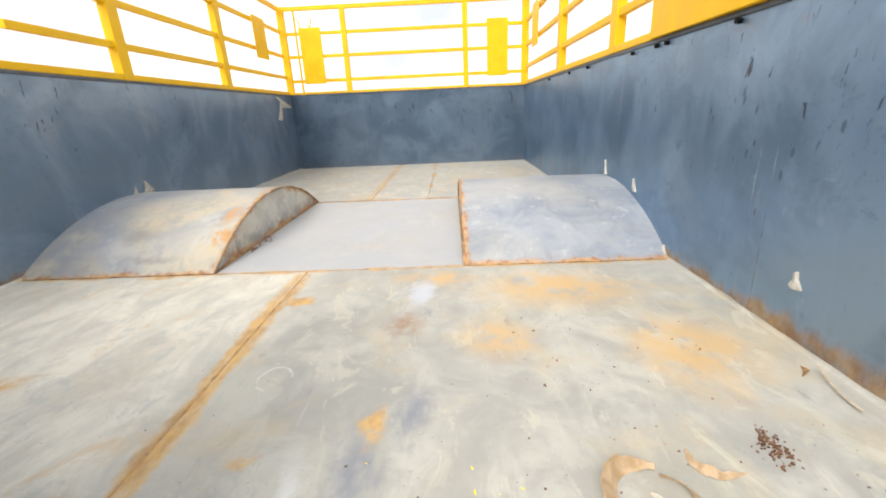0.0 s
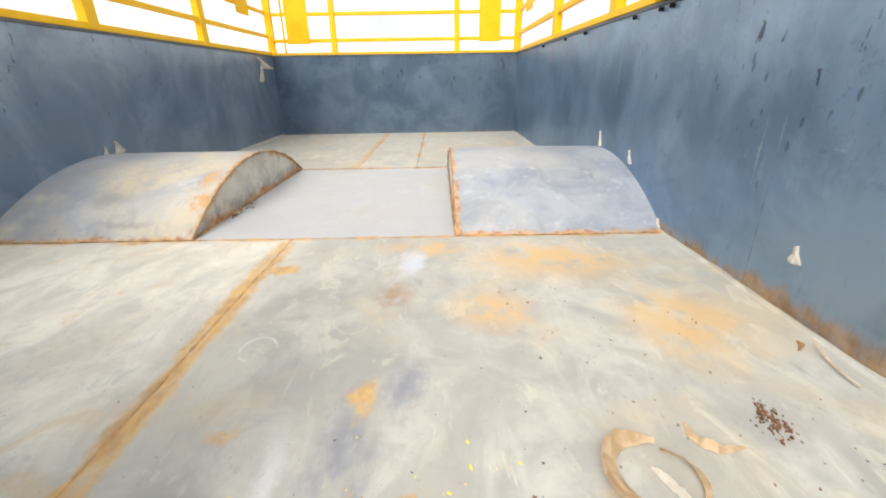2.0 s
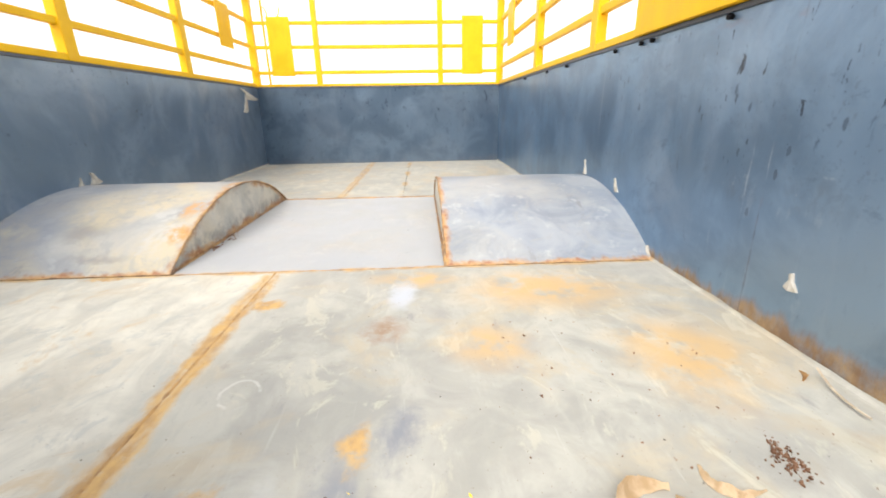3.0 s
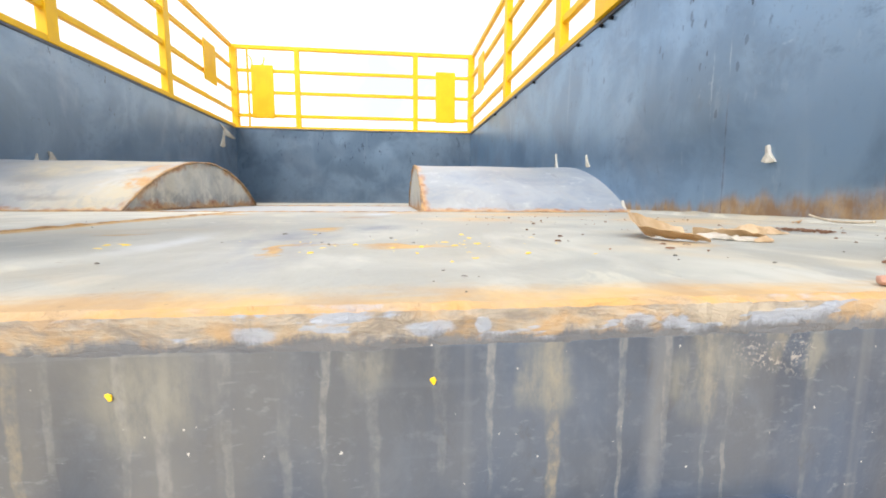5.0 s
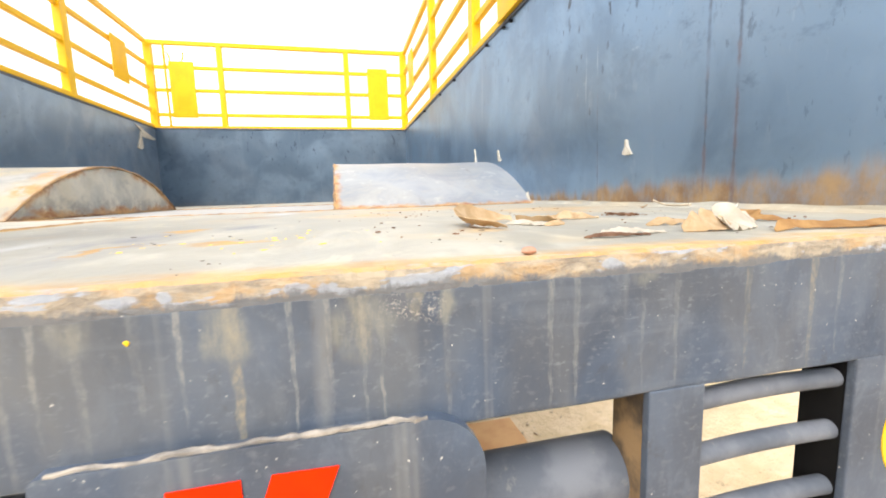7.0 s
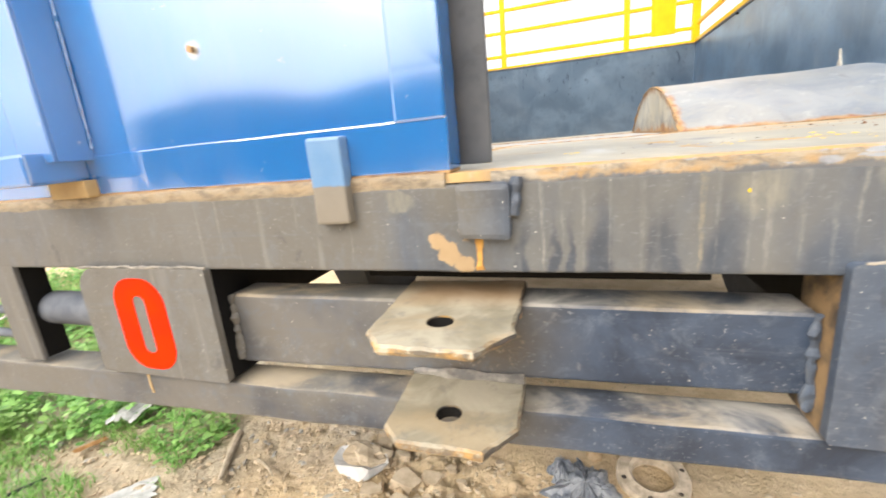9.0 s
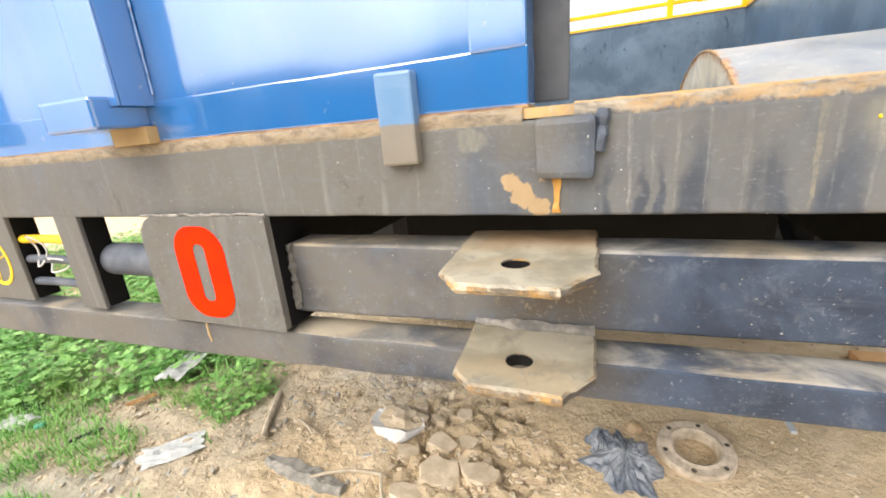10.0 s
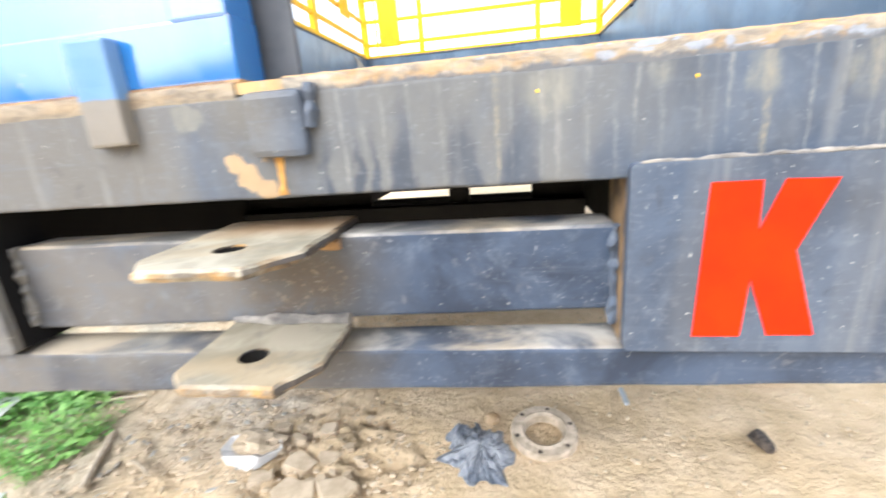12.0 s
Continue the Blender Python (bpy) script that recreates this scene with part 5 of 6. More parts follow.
for j in range(nz):
    for i in range(nx):
        bm.faces.new((front[j][i], front[j][i + 1], front[j + 1][i + 1], front[j + 1][i]))
bmesh.ops.recalc_face_normals(bm, faces=bm.faces)
bmesh.ops.solidify(bm, geom=bm.faces[:], thickness=0.004)
part("panel", bm, M_BLUE, door, smooth=True)
bm = box(DX0, DX1, 0.0035, 0.044, 0.8550, 0.904, 0.0018, 40)
part("bottom_rail", wobble(bm, 0.0012, 14), M_BLUE, door)
part("stile", wobble(box(-0.031, DX1, 0.0015, 0.044, 0.902, DT, 0.003, 14), 0.001, 10), M_BLUE, door)
part("stile", box(DX0, DX0 + 0.055, 0.0015, 0.044, 0.902, DT, 0.003), M_BLUE, door)
part("top_rail", box(DX0, DX1, 0.0, 0.044, DT, DT + 0.045, 0.004), M_BLUE, door)
for x in (-0.447, -0.875):
    st = part("stiffener", box(x - 0.060, x, -0.040, -0.036, 0.898, DT, 0.0015), M_BLUE, door, "boxed channel stiffener")
    part("web", box(x - 0.004, x, -0.0358, 0.006, 0.898, DT, 0.0008), M_BLUE, st)
    part("web", box(x - 0.060, x - 0.056, -0.0358, 0.006, 0.898, DT, 0.0008), M_BLUE, st)
    part("hinge_block", wobble(box(x - 0.112, x - 0.015, -0.062, 0.006, 0.873, 0.910, 0.004), 0.001, 20), M_BLUE, door)
    part("spacer", box(x - 0.075, x - 0.006, -0.012, 0.0055, 0.8525, 0.8745, 0.002), M_OCHRE, door, "tan spacer block")
part("weld_bead", bead((-0.4455, 0.004, 0.912), (-0.4435, 0.005, 1.30), 0.0018, 0.006, 15), M_BLUE, door)
part("latch_tab", wobble(box(-0.123, -0.084, -0.012, 0.0045, 0.809, 0.896, 0.003, 6), 0.001, 30), M_TAB, door, "flat tab, blue above and grey below")
bm = slab([(-0.255 + 0.0036 * math.cos(a), 1.000 + 0.0036 * math.sin(a)) for a in (2 * math.pi * k / 12 for k in range(12))], 0.0005, 0.004)
part("rivet", bm, M_WELD, door, "rusty rivet")
part("inner_sheet", box(DX0 + 0.02, 0.0, 0.0445, 0.050, 0.862, DT, 0.001), M_LAP, door, "grey inner sheet")
part("lap_strip", wobble(box(-0.03, 0.052, 0.0505, 0.0585, 0.857, DT, 0.002, 16), 0.0012, 18), M_LAP, door, "grey lap strip on the free edge")
part("shim", box(DX0, DX1, 0.003, 0.040, 0.8525, 0.8552, 0.0005), M_WELD, door)


# ---- bumper below the beam ----
bumper = thing("rear_bumper", (0.015, 0.03, 0.556), "dusty dark grey welded steel rear bumper with letter plates and guards", "bumper")
bm = wobble(box(-1.15, 1.15, 0.0, 0.052, 0.5585, 0.6030, 0.004, 120), 0.0012, 12)
for v in bm.verts:
    # the tube hangs a little lower on the door's side
    v.co.z += (0.034 if v.co.z < 0.58 else 0.018) * v.co.x
part("lower_tube", bm, M_TUBE, bumper)
bm = wobble(box(-0.300, 0.330, 0.022, 0.075, 0.6260, 0.7140, 0.006, 60, seg=3), 0.0010, 12)
for v in bm.verts:
    if v.co.z < 0.67:
        v.co.z += 0.030 * v.co.x
part("centre_tube", bm, M_TUBE, bumper)


def rounded_plate(x0, x1, z0, z1, big_left):
    """Plate with one large rounded upper corner on its outer side."""
    r = 0.035
    pts = []
    def arc(cx, cz, a0, a1, rr, k=6):
        return [(cx + rr * math.cos(radians(a0 + (a1 - a0) * i / k)), cz + rr * math.sin(radians(a0 + (a1 - a0) * i / k))) for i in range(k + 1)]
    s = 0.005
    pts += arc(x0 + s, z0 + s, 180, 270, s)
    pts += arc(x1 - s, z0 + s, 270, 360, s)
    pts += arc(x1 - (s if big_left else r), z1 - (s if big_left else r), 0, 90, s if big_left else r)
    pts += arc(x0 + (r if big_left else s), z1 - (r if big_left else s), 90, 180, r if big_left else s)
    return pts


def letter_plate(x0, x1, z0, z1, big_left, inner):
    plate = part("letter_plate", slab(rounded_plate(x0, x1, z0, z1, big_left), -0.009, 0.001), M_PLATE, bumper)
    s = 1 if inner == x1 else -1
    a, b = sorted((inner - s * 0.010, inner - s * 0.001))
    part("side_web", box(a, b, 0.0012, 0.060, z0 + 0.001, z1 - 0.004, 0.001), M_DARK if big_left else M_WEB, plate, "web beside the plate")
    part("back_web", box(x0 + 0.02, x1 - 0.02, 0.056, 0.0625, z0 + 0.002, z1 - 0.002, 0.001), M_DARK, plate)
    bm = wobble(bead((inner + s * 0.002, 0.0200, 0.624), (inner + s * 0.003, 0.0215, 0.714), 0.0046, 0.0058, 40 + int(big_left)), 0.0026, 110)
    part("weld_bead", bm, M_PLATE, plate, "rough spattered weld against the tube")
    part("weld_bead", wobble(bead((x0 + 0.008, -0.007, z1 + 0.001), (x1 - (0.0 if big_left else 0.034), -0.007, z1 + 0.001), 0.0019, 0.004, 21), 0.0020, 60), M_GREYWELD, plate, "painted weld bead along the top")
    return plate


plate_o = letter_plate(-0.527, -0.297, 0.602, 0.758, True, -0.297)
plate_k = letter_plate(0.329, 0.552, 0.611, 0.767, False, 0.329)


def letter_o(cx, cz, w, h, stroke):
    def oval(a, b, r, k=8):
        pts = []
        for sx, sz, a0 in ((1, 1, 0), (-1, 1, 90), (-1, -1, 180), (1, -1, 270)):
            for i in range(k + 1):
                t = radians(a0 + 90 * i / k)
                pts.append((cx + sx * (a - r) + r * math.cos(t), cz + sz * (b - r) + r * math.sin(t)))
        return pts
    return slab(oval(w / 2, h / 2, 0.036), -0.0102, -0.0088, [oval(w / 2 - stroke, h / 2 - 0.024, 0.0095)])


part("letter", letter_o(-0.4195, 0.679, 0.090, 0.131, 0.034), M_RED, plate_o, "red painted letter O")
K_PIECES = [[(0.385, 0.750), (0.4195, 0.750), (0.4205, 0.711), (0.4190, 0.675), (0.4165, 0.6255), (0.3815, 0.6255)],
            [(0.4205, 0.711), (0.4345, 0.750), (0.4685, 0.749), (0.4475, 0.6965)],
            [(0.4205, 0.711), (0.4475, 0.6965), (0.4190, 0.675)],
            [(0.4475, 0.6965), (0.4690, 0.6265), (0.4360, 0.6265), (0.4190, 0.675)]]
bm = bmesh.new()
for piece in K_PIECES:
    f = [bm.verts.new((x, -0.0102, z)) for x, z in piece]
    b = [bm.verts.new((x, -0.0088, z)) for x, z in piece]
    bm.faces.new(f)
    for k in range(len(f)):
        bm.faces.new((f[k], b[k], b[(k + 1) % len(f)], f[(k + 1) % len(f)]))
part("letter", bm, M_RED, plate_k, "red painted letter K")


def upright(x0, x1, depth, inner):
    """Flat face with a deep web on its inner edge."""
    u = part("upright", box(x0, x1, 0.0, 0.007, 0.598, 0.757, 0.0015), M_PLATE, bumper)
    a, b = (x0 + 0.001, x0 + 0.008) if inner < 0 else (x1 - 0.008, x1 - 0.001)
    part("web", box(a, b, 0.0072, depth, 0.600, 0.756, 0.001), M_WEB if 0 < x0 < 0.8 else M_DARK, u, "dark web behind the upright")
    return u


upright(0.671, 0.716, 0.040, -1)
upright(0.858, 1.15, 0.040, -1)
upright(-0.742, -0.682, 0.040, 1)
upright(-1.15, -0.888, 0.042, 1)
part("pipe", rod((0.550, 0.045, 0.672), (0.676, 0.045, 0.672), 0.027, 64), M_PIPE, bumper, "grey pipe stub")
part("pipe", rod((-0.690, 0.040, 0.675), (-0.524, 0.040, 0.675), 0.027, 64), M_PIPE, bumper, "grey pipe stub")
for z in (0.735, 0.690, 0.640):
    part("guard_rod", rod((0.715, 0.016, z), (0.866, 0.016, z), 0.0078, 28, 6, 0.002), M_PIPE, bumper)
for z, m in ((0.712, M_YLINE), (0.675, M_PIPE), (0.632, M_PIPE)):
    part("guard_rod", rod((-0.896, 0.016, z), (-0.735, 0.016, z), 0.0075, 28, 6, 0.002), m, bumper)


def wire_loop(x, z0, z1, swing, seed):
    """Thin bent wire wound round two of the guard rods."""
    curve = bpy.data.curves.new("wire", "CURVE")
    curve.dimensions, curve.bevel_depth, curve.bevel_resolution = "3D", 0.0016, 2
    line = curve.splines.new("NURBS")
    rng = random.Random(seed)
    count = 9
    line.points.add(count - 1)
    for k in range(count):
        a = 2 * math.pi * k / (count - 1)
        line.points[k].co = (x + swing * math.sin(a) + rng.uniform(-0.003, 0.003), 0.010 - 0.010 * math.cos(a * 2), (z0 + z1) / 2 + (z1 - z0) / 2 * math.cos(a), 1)
    line.use_endpoint_u = True
    ob = new("wire", curve)
    ob.parent = bumper
    ob.matrix_parent_inverse = Matrix.Translation(-bumper.location)
    curve.materials.append(M_WHITE)
    tagged(ob, "thin white wire wound round the rods")


wire_loop(-0.842, 0.664, 0.722, 0.016, 2)
wire_loop(-0.800, 0.656, 0.684, 0.030, 6)


def ring_sign(cx, cz, r):
    k = 28
    a = [(cx + r * math.cos(2 * math.pi * i / k), cz + r * math.sin(2 * math.pi * i / k)) for i in range(k)]
    b = [(cx + (r - 0.007) * math.cos(2 * math.pi * i / k), cz + (r - 0.007) * math.sin(2 * math.pi * i / k)) for i in range(k)]
    bm = slab(a, -0.0012, 0.0004, [b])
    for t in (20, 140, 260):
        p = Vector((cx, -0.0004, cz))
        rod(p, p + Vector((math.cos(radians(t)), 0, math.sin(radians(t)))) * (r - 0.004), 0.0012, 4, bm=bm)
    part("painted_ring", bm, M_YLINE, bumper, "yellow painted ring with spokes")


part("paint_run", wobble(box(-0.4570, -0.4535, -0.0012, 0.001, 0.566, 0.600, 0.0005, 6), 0.002, 80), M_OCHRE, bumper, "dried tan run of paint")
ring_sign(-0.968, 0.672, 0.047)
ring_sign(0.940, 0.685, 0.047)


def tow_plate(z0, z1, outline):
    """Flame-cut plate with cut corners and a pin hole."""
    bm = bmesh.new()
    cx, cy, r = 0.0148, -0.046, 0.0130
    n = 72
    def edge(a):
        d = Vector((math.cos(a), math.sin(a)))
        best = 1.0
        for i in range(len(outline)):
            p, q = Vector(outline[i]) - Vector((cx, cy)), Vector(outline[(i + 1) % len(outline)]) - Vector((cx, cy))
            e = q - p
            den = d.x * e.y - d.y * e.x
            if abs(den) < 1e-9:
                continue
            t = (p.x * e.y - p.y * e.x) / den
            u = (p.x * d.y - p.y * d.x) / den
            if t > 0 and -1e-6 <= u <= 1 + 1e-6:
                best = min(best, t)
        return Vector((cx, cy)) + d * best
    angles = sorted([2 * math.pi * i / n for i in range(n)] + [math.atan2(y - cy, x - cx) % (2 * math.pi) for x, y in outline])
    angles = [a for i, a in enumerate(angles) if i == 0 or a - angles[i - 1] > 0.01]
    rings = []
    for z, grow in ((z1, -0.001), (z1 - 0.0022, 0.0018), (z0 + 0.004, 0.0022), (z0, -0.001)):
        out = []
        for a in angles:
            p = edge(a)
            d = (p - Vector((cx, cy))).normalized()
            p = p + d * (grow - 0.0018 + 0.0020 * noise.noise(Vector((p.x * 90, p.y * 90, z * 110))) + 0.0008 * noise.noise(Vector((p.x * 260, p.y * 260, z * 200))))
            out.append(bm.verts.new((p.x, p.y, z)))
        rings.append(out)
    hole_t = [bm.verts.new((cx + r * math.cos(a), cy + r * math.sin(a), z1)) for a in angles]
    hole_b = [bm.verts.new((cx + r * math.cos(a), cy + r * math.sin(a), z0)) for a in angles]
    loops = [hole_t] + rings + [hole_b, hole_t]
    k = len(angles)
    for p, q in zip(loops, loops[1:]):
        for i in range(k):
            j = (i + 1) % k
            bm.faces.new((p[i], q[i], q[j], p[j]))
    bmesh.ops.recalc_face_normals(bm, faces=bm.faces)
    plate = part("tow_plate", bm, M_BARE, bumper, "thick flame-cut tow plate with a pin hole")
    # A near-black sleeve is added to put shade inside the hole.
    bm = bmesh.new()
    k = 24
    a = [bm.verts.new((cx + (r - 0.0004) * math.cos(2 * math.pi * i / k), cy + (r - 0.0004) * math.sin(2 * math.pi * i / k), z1 - 0.0015)) for i in range(k)]
    b = [bm.verts.new((v.co.x, v.co.y, z0 - 0.002)) for v in a]
    for i in range(k):
        bm.faces.new((a[i], a[(i + 1) % k], b[(i + 1) % k], b[i]))
    part("pin_hole", bm, M_DARK, plate, "near-black sleeve added as the pin hole's shade")
    return plate


TOP_PLAN = [(-0.056, 0.066), (-0.048, -0.070), (-0.026, -0.099), (0.058, -0.098), (0.084, -0.058), (0.080, 0.074)]
LOW_PLAN = [(-0.048, 0.021), (-0.043, -0.072), (-0.022, -0.092), (0.058, -0.092), (0.083, -0.056), (0.081, 0.021)]
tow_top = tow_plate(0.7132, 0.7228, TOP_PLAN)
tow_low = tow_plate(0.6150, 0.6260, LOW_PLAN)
part("weld_bead", bead((-0.046, 0.019, 0.629), (0.080, 0.019, 0.629), 0.006, 0.010, 31), M_GREYWELD, tow_low, "lumpy weld bead")
part("weld_bead", bead((-0.046, 0.019, 0.706), (0.080, 0.019, 0.706), 0.005, 0.010, 32), M_WELD, tow_top)

# ---- chassis below the bed ----
chassis = thing("chassis_frame", (0, 2.0, 0.62), "black painted steel chassis frame under the bed", "chassis")
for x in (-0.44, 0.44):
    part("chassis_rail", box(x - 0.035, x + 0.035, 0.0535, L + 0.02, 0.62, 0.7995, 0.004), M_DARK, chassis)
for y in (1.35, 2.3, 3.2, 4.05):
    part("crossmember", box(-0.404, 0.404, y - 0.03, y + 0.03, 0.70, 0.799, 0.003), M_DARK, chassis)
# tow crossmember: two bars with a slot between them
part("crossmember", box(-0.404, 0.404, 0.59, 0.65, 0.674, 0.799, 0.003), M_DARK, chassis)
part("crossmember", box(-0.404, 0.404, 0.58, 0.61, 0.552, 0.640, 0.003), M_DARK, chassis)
# Filler plates added so that both ends of the slot stay dark.
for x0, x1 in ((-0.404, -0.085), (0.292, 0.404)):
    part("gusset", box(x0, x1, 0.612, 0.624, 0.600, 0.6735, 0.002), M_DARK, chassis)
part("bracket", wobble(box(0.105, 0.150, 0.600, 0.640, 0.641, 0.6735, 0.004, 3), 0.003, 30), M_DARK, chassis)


def axle_wheels():
    axle = thing("axle", (0, 1.79, 0.44), "black axle with a tyre under each wheel arch", "axle")
    part("axle_beam", rod((-1.05, 1.79, 0.44), (1.05, 1.79, 0.44), 0.036, 14), M_DARK, axle)
    for x in (-0.96, 0.96):
        prof = [(-0.10, 0.25), (-0.115, 0.33), (-0.11, 0.41), (-0.085, 0.438), (0.0, 0.444), (0.085, 0.438), (0.11, 0.41), (0.115, 0.33), (0.10, 0.25)]
        bm = bmesh.new()
        k = 36
        loops = [[bm.verts.new((x + a, 1.79 + r * math.cos(t), 0.44 + r * math.sin(t))) for a, r in prof] for t in (2 * math.pi * i / k for i in range(k))]
        for i in range(k):
            p, q = loops[i], loops[(i + 1) % k]
            for j in range(len(prof) - 1):
                bm.faces.new((p[j], q[j], q[j + 1], p[j + 1]))
        tyre = part("tyre", bm, M_RUBBER, axle, smooth=True)
        part("rim", rod((x - 0.06, 1.79, 0.44), (x + 0.06, 1.79, 0.44), 0.252, 24), M_DARK, tyre)
    for x in (-0.44, 0.44):
        part("spring", box(x - 0.03, x + 0.03, 1.35, 2.25, 0.49, 0.54, 0.006), M_DARK, axle)
        part("hanger", box(x - 0.02, x + 0.02, 1.36, 1.42, 0.53, 0.62, 0.004), M_DARK, axle)
        part("hanger", box(x - 0.02, x + 0.02, 2.18, 2.24, 0.53, 0.62, 0.004), M_DARK, axle)


axle_wheels()


# ---- litter on the bed floor ----
def dry_leaf(line, width, tilt, material, label, seed):
    """A long dry leaf that follows a line on the floor and leans on one edge by tilt degrees."""
    n = 24
    pts = [Vector((x, y, 0)) for x, y in line]
    pts = [pts[0] * 2 - pts[1]] + pts + [pts[-1] * 2 - pts[-2]]
    def at(f):
        g = f * (len(pts) - 3)
        k = min(int(g), len(pts) - 4)
        u = g - k
        a, b, c, d = pts[k:k + 4]
        return 0.5 * (2 * b + (c - a) * u + (2 * a - 5 * b + 4 * c - d) * u * u + (3 * b - a - 3 * c + d) * u ** 3)
    bm = bmesh.new()
    rows = []
    for i in range(n + 1):
        f = i / n
        way = (at(min(1, f + 0.02)) - at(max(0, f - 0.02))).normalized()
        side = Vector((-way.y, way.x, 0))
        w = abs(width) * (math.sin(math.pi * min(1, f * 0.95 + 0.025)) ** 0.7) * (1 + 0.12 * math.sin(f * 9 + seed)) + 0.0005
        lean = radians(tilt) * (0.7 + 0.3 * math.sin(f * 6 + seed))
        row = []
        for q in (0.0, 0.25, 0.5, 0.75, 1.0):
            cup = 0.07 * w * math.sin(math.pi * q)
            d = q * w * math.cos(lean) + cup * math.sin(lean)
            h = max(0.0, q * w * math.sin(lean) - cup * math.cos(lean) * 0.4) + 0.0010 + 0.004 * f * (1 - f)
            crease = 0.18 * abs(width) * noise.noise(Vector((f * 9, q * 3, seed))) + 0.12 * abs(width) * noise.noise(Vector((f * 24, q * 6, seed)))
            row.append(bm.verts.new(at(f) + side * math.copysign(d + crease * 0.6, width) + Vector((0, 0, FZ - 0.0008 + max(0.0008, h + crease)))))
        rows.append(row)
    for a, b in zip(rows, rows[1:]):
        for k in range(4):
            bm.faces.new((a[k], b[k], b[k + 1], a[k + 1]))
    bm.normal_update()
    bmesh.ops.solidify(bm, geom=bm.faces[:], thickness=0.0006)
    return tagged(part("dry_leaf", bm, material, None, smooth=True), label, "leaf", "dry leaves on the bed floor")


CURLED = [([(0.703, 0.308), (0.660, 0.302), (0.640, 0.284), (0.634, 0.258), (0.642, 0.234), (0.656, 0.210)], -0.033, 52, M_LEAF_PALE, "pale tan curled dry leaf on the bed floor"),
          ([(0.678, 0.270), (0.686, 0.245), (0.694, 0.226), (0.708, 0.211)], 0.014, 28, M_LEAF_WHITE, "bleached end of a curled dry leaf"),
          ([(0.702, 0.210), (0.724, 0.212), (0.740, 0.232), (0.744, 0.256), (0.733, 0.282), (0.705, 0.299)], 0.012, 58, M_LEAF_PALE, "narrow tan dry leaf curled into a half ring"),
          ([(0.765, 0.347), (0.758, 0.322), (0.766, 0.300), (0.792, 0.288), (0.832, 0.299)], 0.014, 52, M_LEAF_PALE, "narrow tan curled dry leaf on the bed floor"),
          ([(0.886, 0.198), (0.890, 0.176), (0.884, 0.150), (0.888, 0.118)], 0.027, 40, M_LEAF_WHITE, "broad bleached dry leaf on the bed floor"),
          ([(0.916, 0.184), (0.930, 0.170), (0.928, 0.148), (0.950, 0.122)], 0.018, 35, M_LEAF_BROWN, "long brown dry leaf on the bed floor"),
          ([(0.790, 0.152), (0.828, 0.148), (0.872, 0.138)], 0.014, 28, M_LEAF_PALE, "pale dry leaf lying flat on the bed floor")]
EDGE_LEAVES = [([(0.836, 0.052), (0.870, 0.056), (0.925, 0.044), (1.010, 0.052)], 0.014, 42, M_LEAF_BROWN, "orange brown dry leaf near the floor edge"),
          ([(0.772, 0.084), (0.800, 0.076), (0.830, 0.080), (0.862, 0.092)], 0.034, 50, M_LEAF_PALE, "cream folded dry leaf near the floor edge"),
          ([(0.812, 0.070), (0.838, 0.076), (0.862, 0.090)], 0.034, 50, M_LEAF_WHITE, "bleached curl of dry leaf on the bed floor"),
          ([(1.102, 0.552), (1.094, 0.535), (1.080, 0.520)], 0.008, 35, M_LEAF_BROWN, "brown dry leaf at the foot of the side"),
          ([(0.690, 0.094), (0.722, 0.088), (0.760, 0.090)], 0.016, 14, M_LEAF_WHITE, "thin bleached scrap of leaf on the bed floor"),
          ([(0.672, 0.082), (0.700, 0.076), (0.735, 0.080)], 0.008, 18, M_CRUMB, "thin reddish scrap of leaf on the bed floor")]
for k, (line, wd, ti, m, lab) in enumerate(CURLED + EDGE_LEAVES):
    dry_leaf(line, wd, ti, m, lab, k)
tw = part("straw_stalk", rod((1.122, 0.537, FZ + 0.014), (1.094, 0.41, FZ + 0.008), 0.0022, 6, 6, 0.008), M_STICK)
tagged(tw, "thin pale straw stalk on the foot strip", "stalk")
pb = part("pebble", lump((0.594, 0.022, FZ + 0.0015), (0.0055, 0.004, 0.0026), 3), M_PEBBLE)
tagged(pb, "small reddish pebble on the floor edge", "pebble")


def scatter(name, count, pick, sizes, material, label, category, seed, base, flat=0.4):
    """Many small bits in one mesh."""
    rng = random.Random(seed)
    verts, faces = [], []
    for _ in range(count):
        x, y = pick(rng)
        s = rng.uniform(*sizes)
        k = rng.choice((4, 5, 6))
        lng = rng.uniform(0.8, 2.4)
        t0 = rng.uniform(0, 6.28)
        ring = []
        for i in range(k):
            a = 2 * math.pi * i / k
            r = s * rng.uniform(0.6, 1.2)
            u, v = r * lng * math.cos(a), r * math.sin(a)
            ring.append((x + u * math.cos(t0) - v * math.sin(t0), y + u * math.sin(t0) + v * math.cos(t0)))
        b0 = len(verts)
        verts += [(px, py, base) for px, py in ring]
        h = s * flat * rng.uniform(0.6, 1.5)
        verts += [(x + (px - x) * 0.7, y + (py - y) * 0.7, base + h) for px, py in ring]
        faces.append(tuple(b0 + k + i for i in range(k)))
        for i in range(k):
            j = (i + 1) % k
            faces.append((b0 + i, b0 + j, b0 + k + j, b0 + k + i))
    me = bpy.data.meshes.new(name)
    me.from_pydata(verts, [], faces)
    me.materials.append(material)
    return tagged(new(name, me), label, category, kind="stuff")


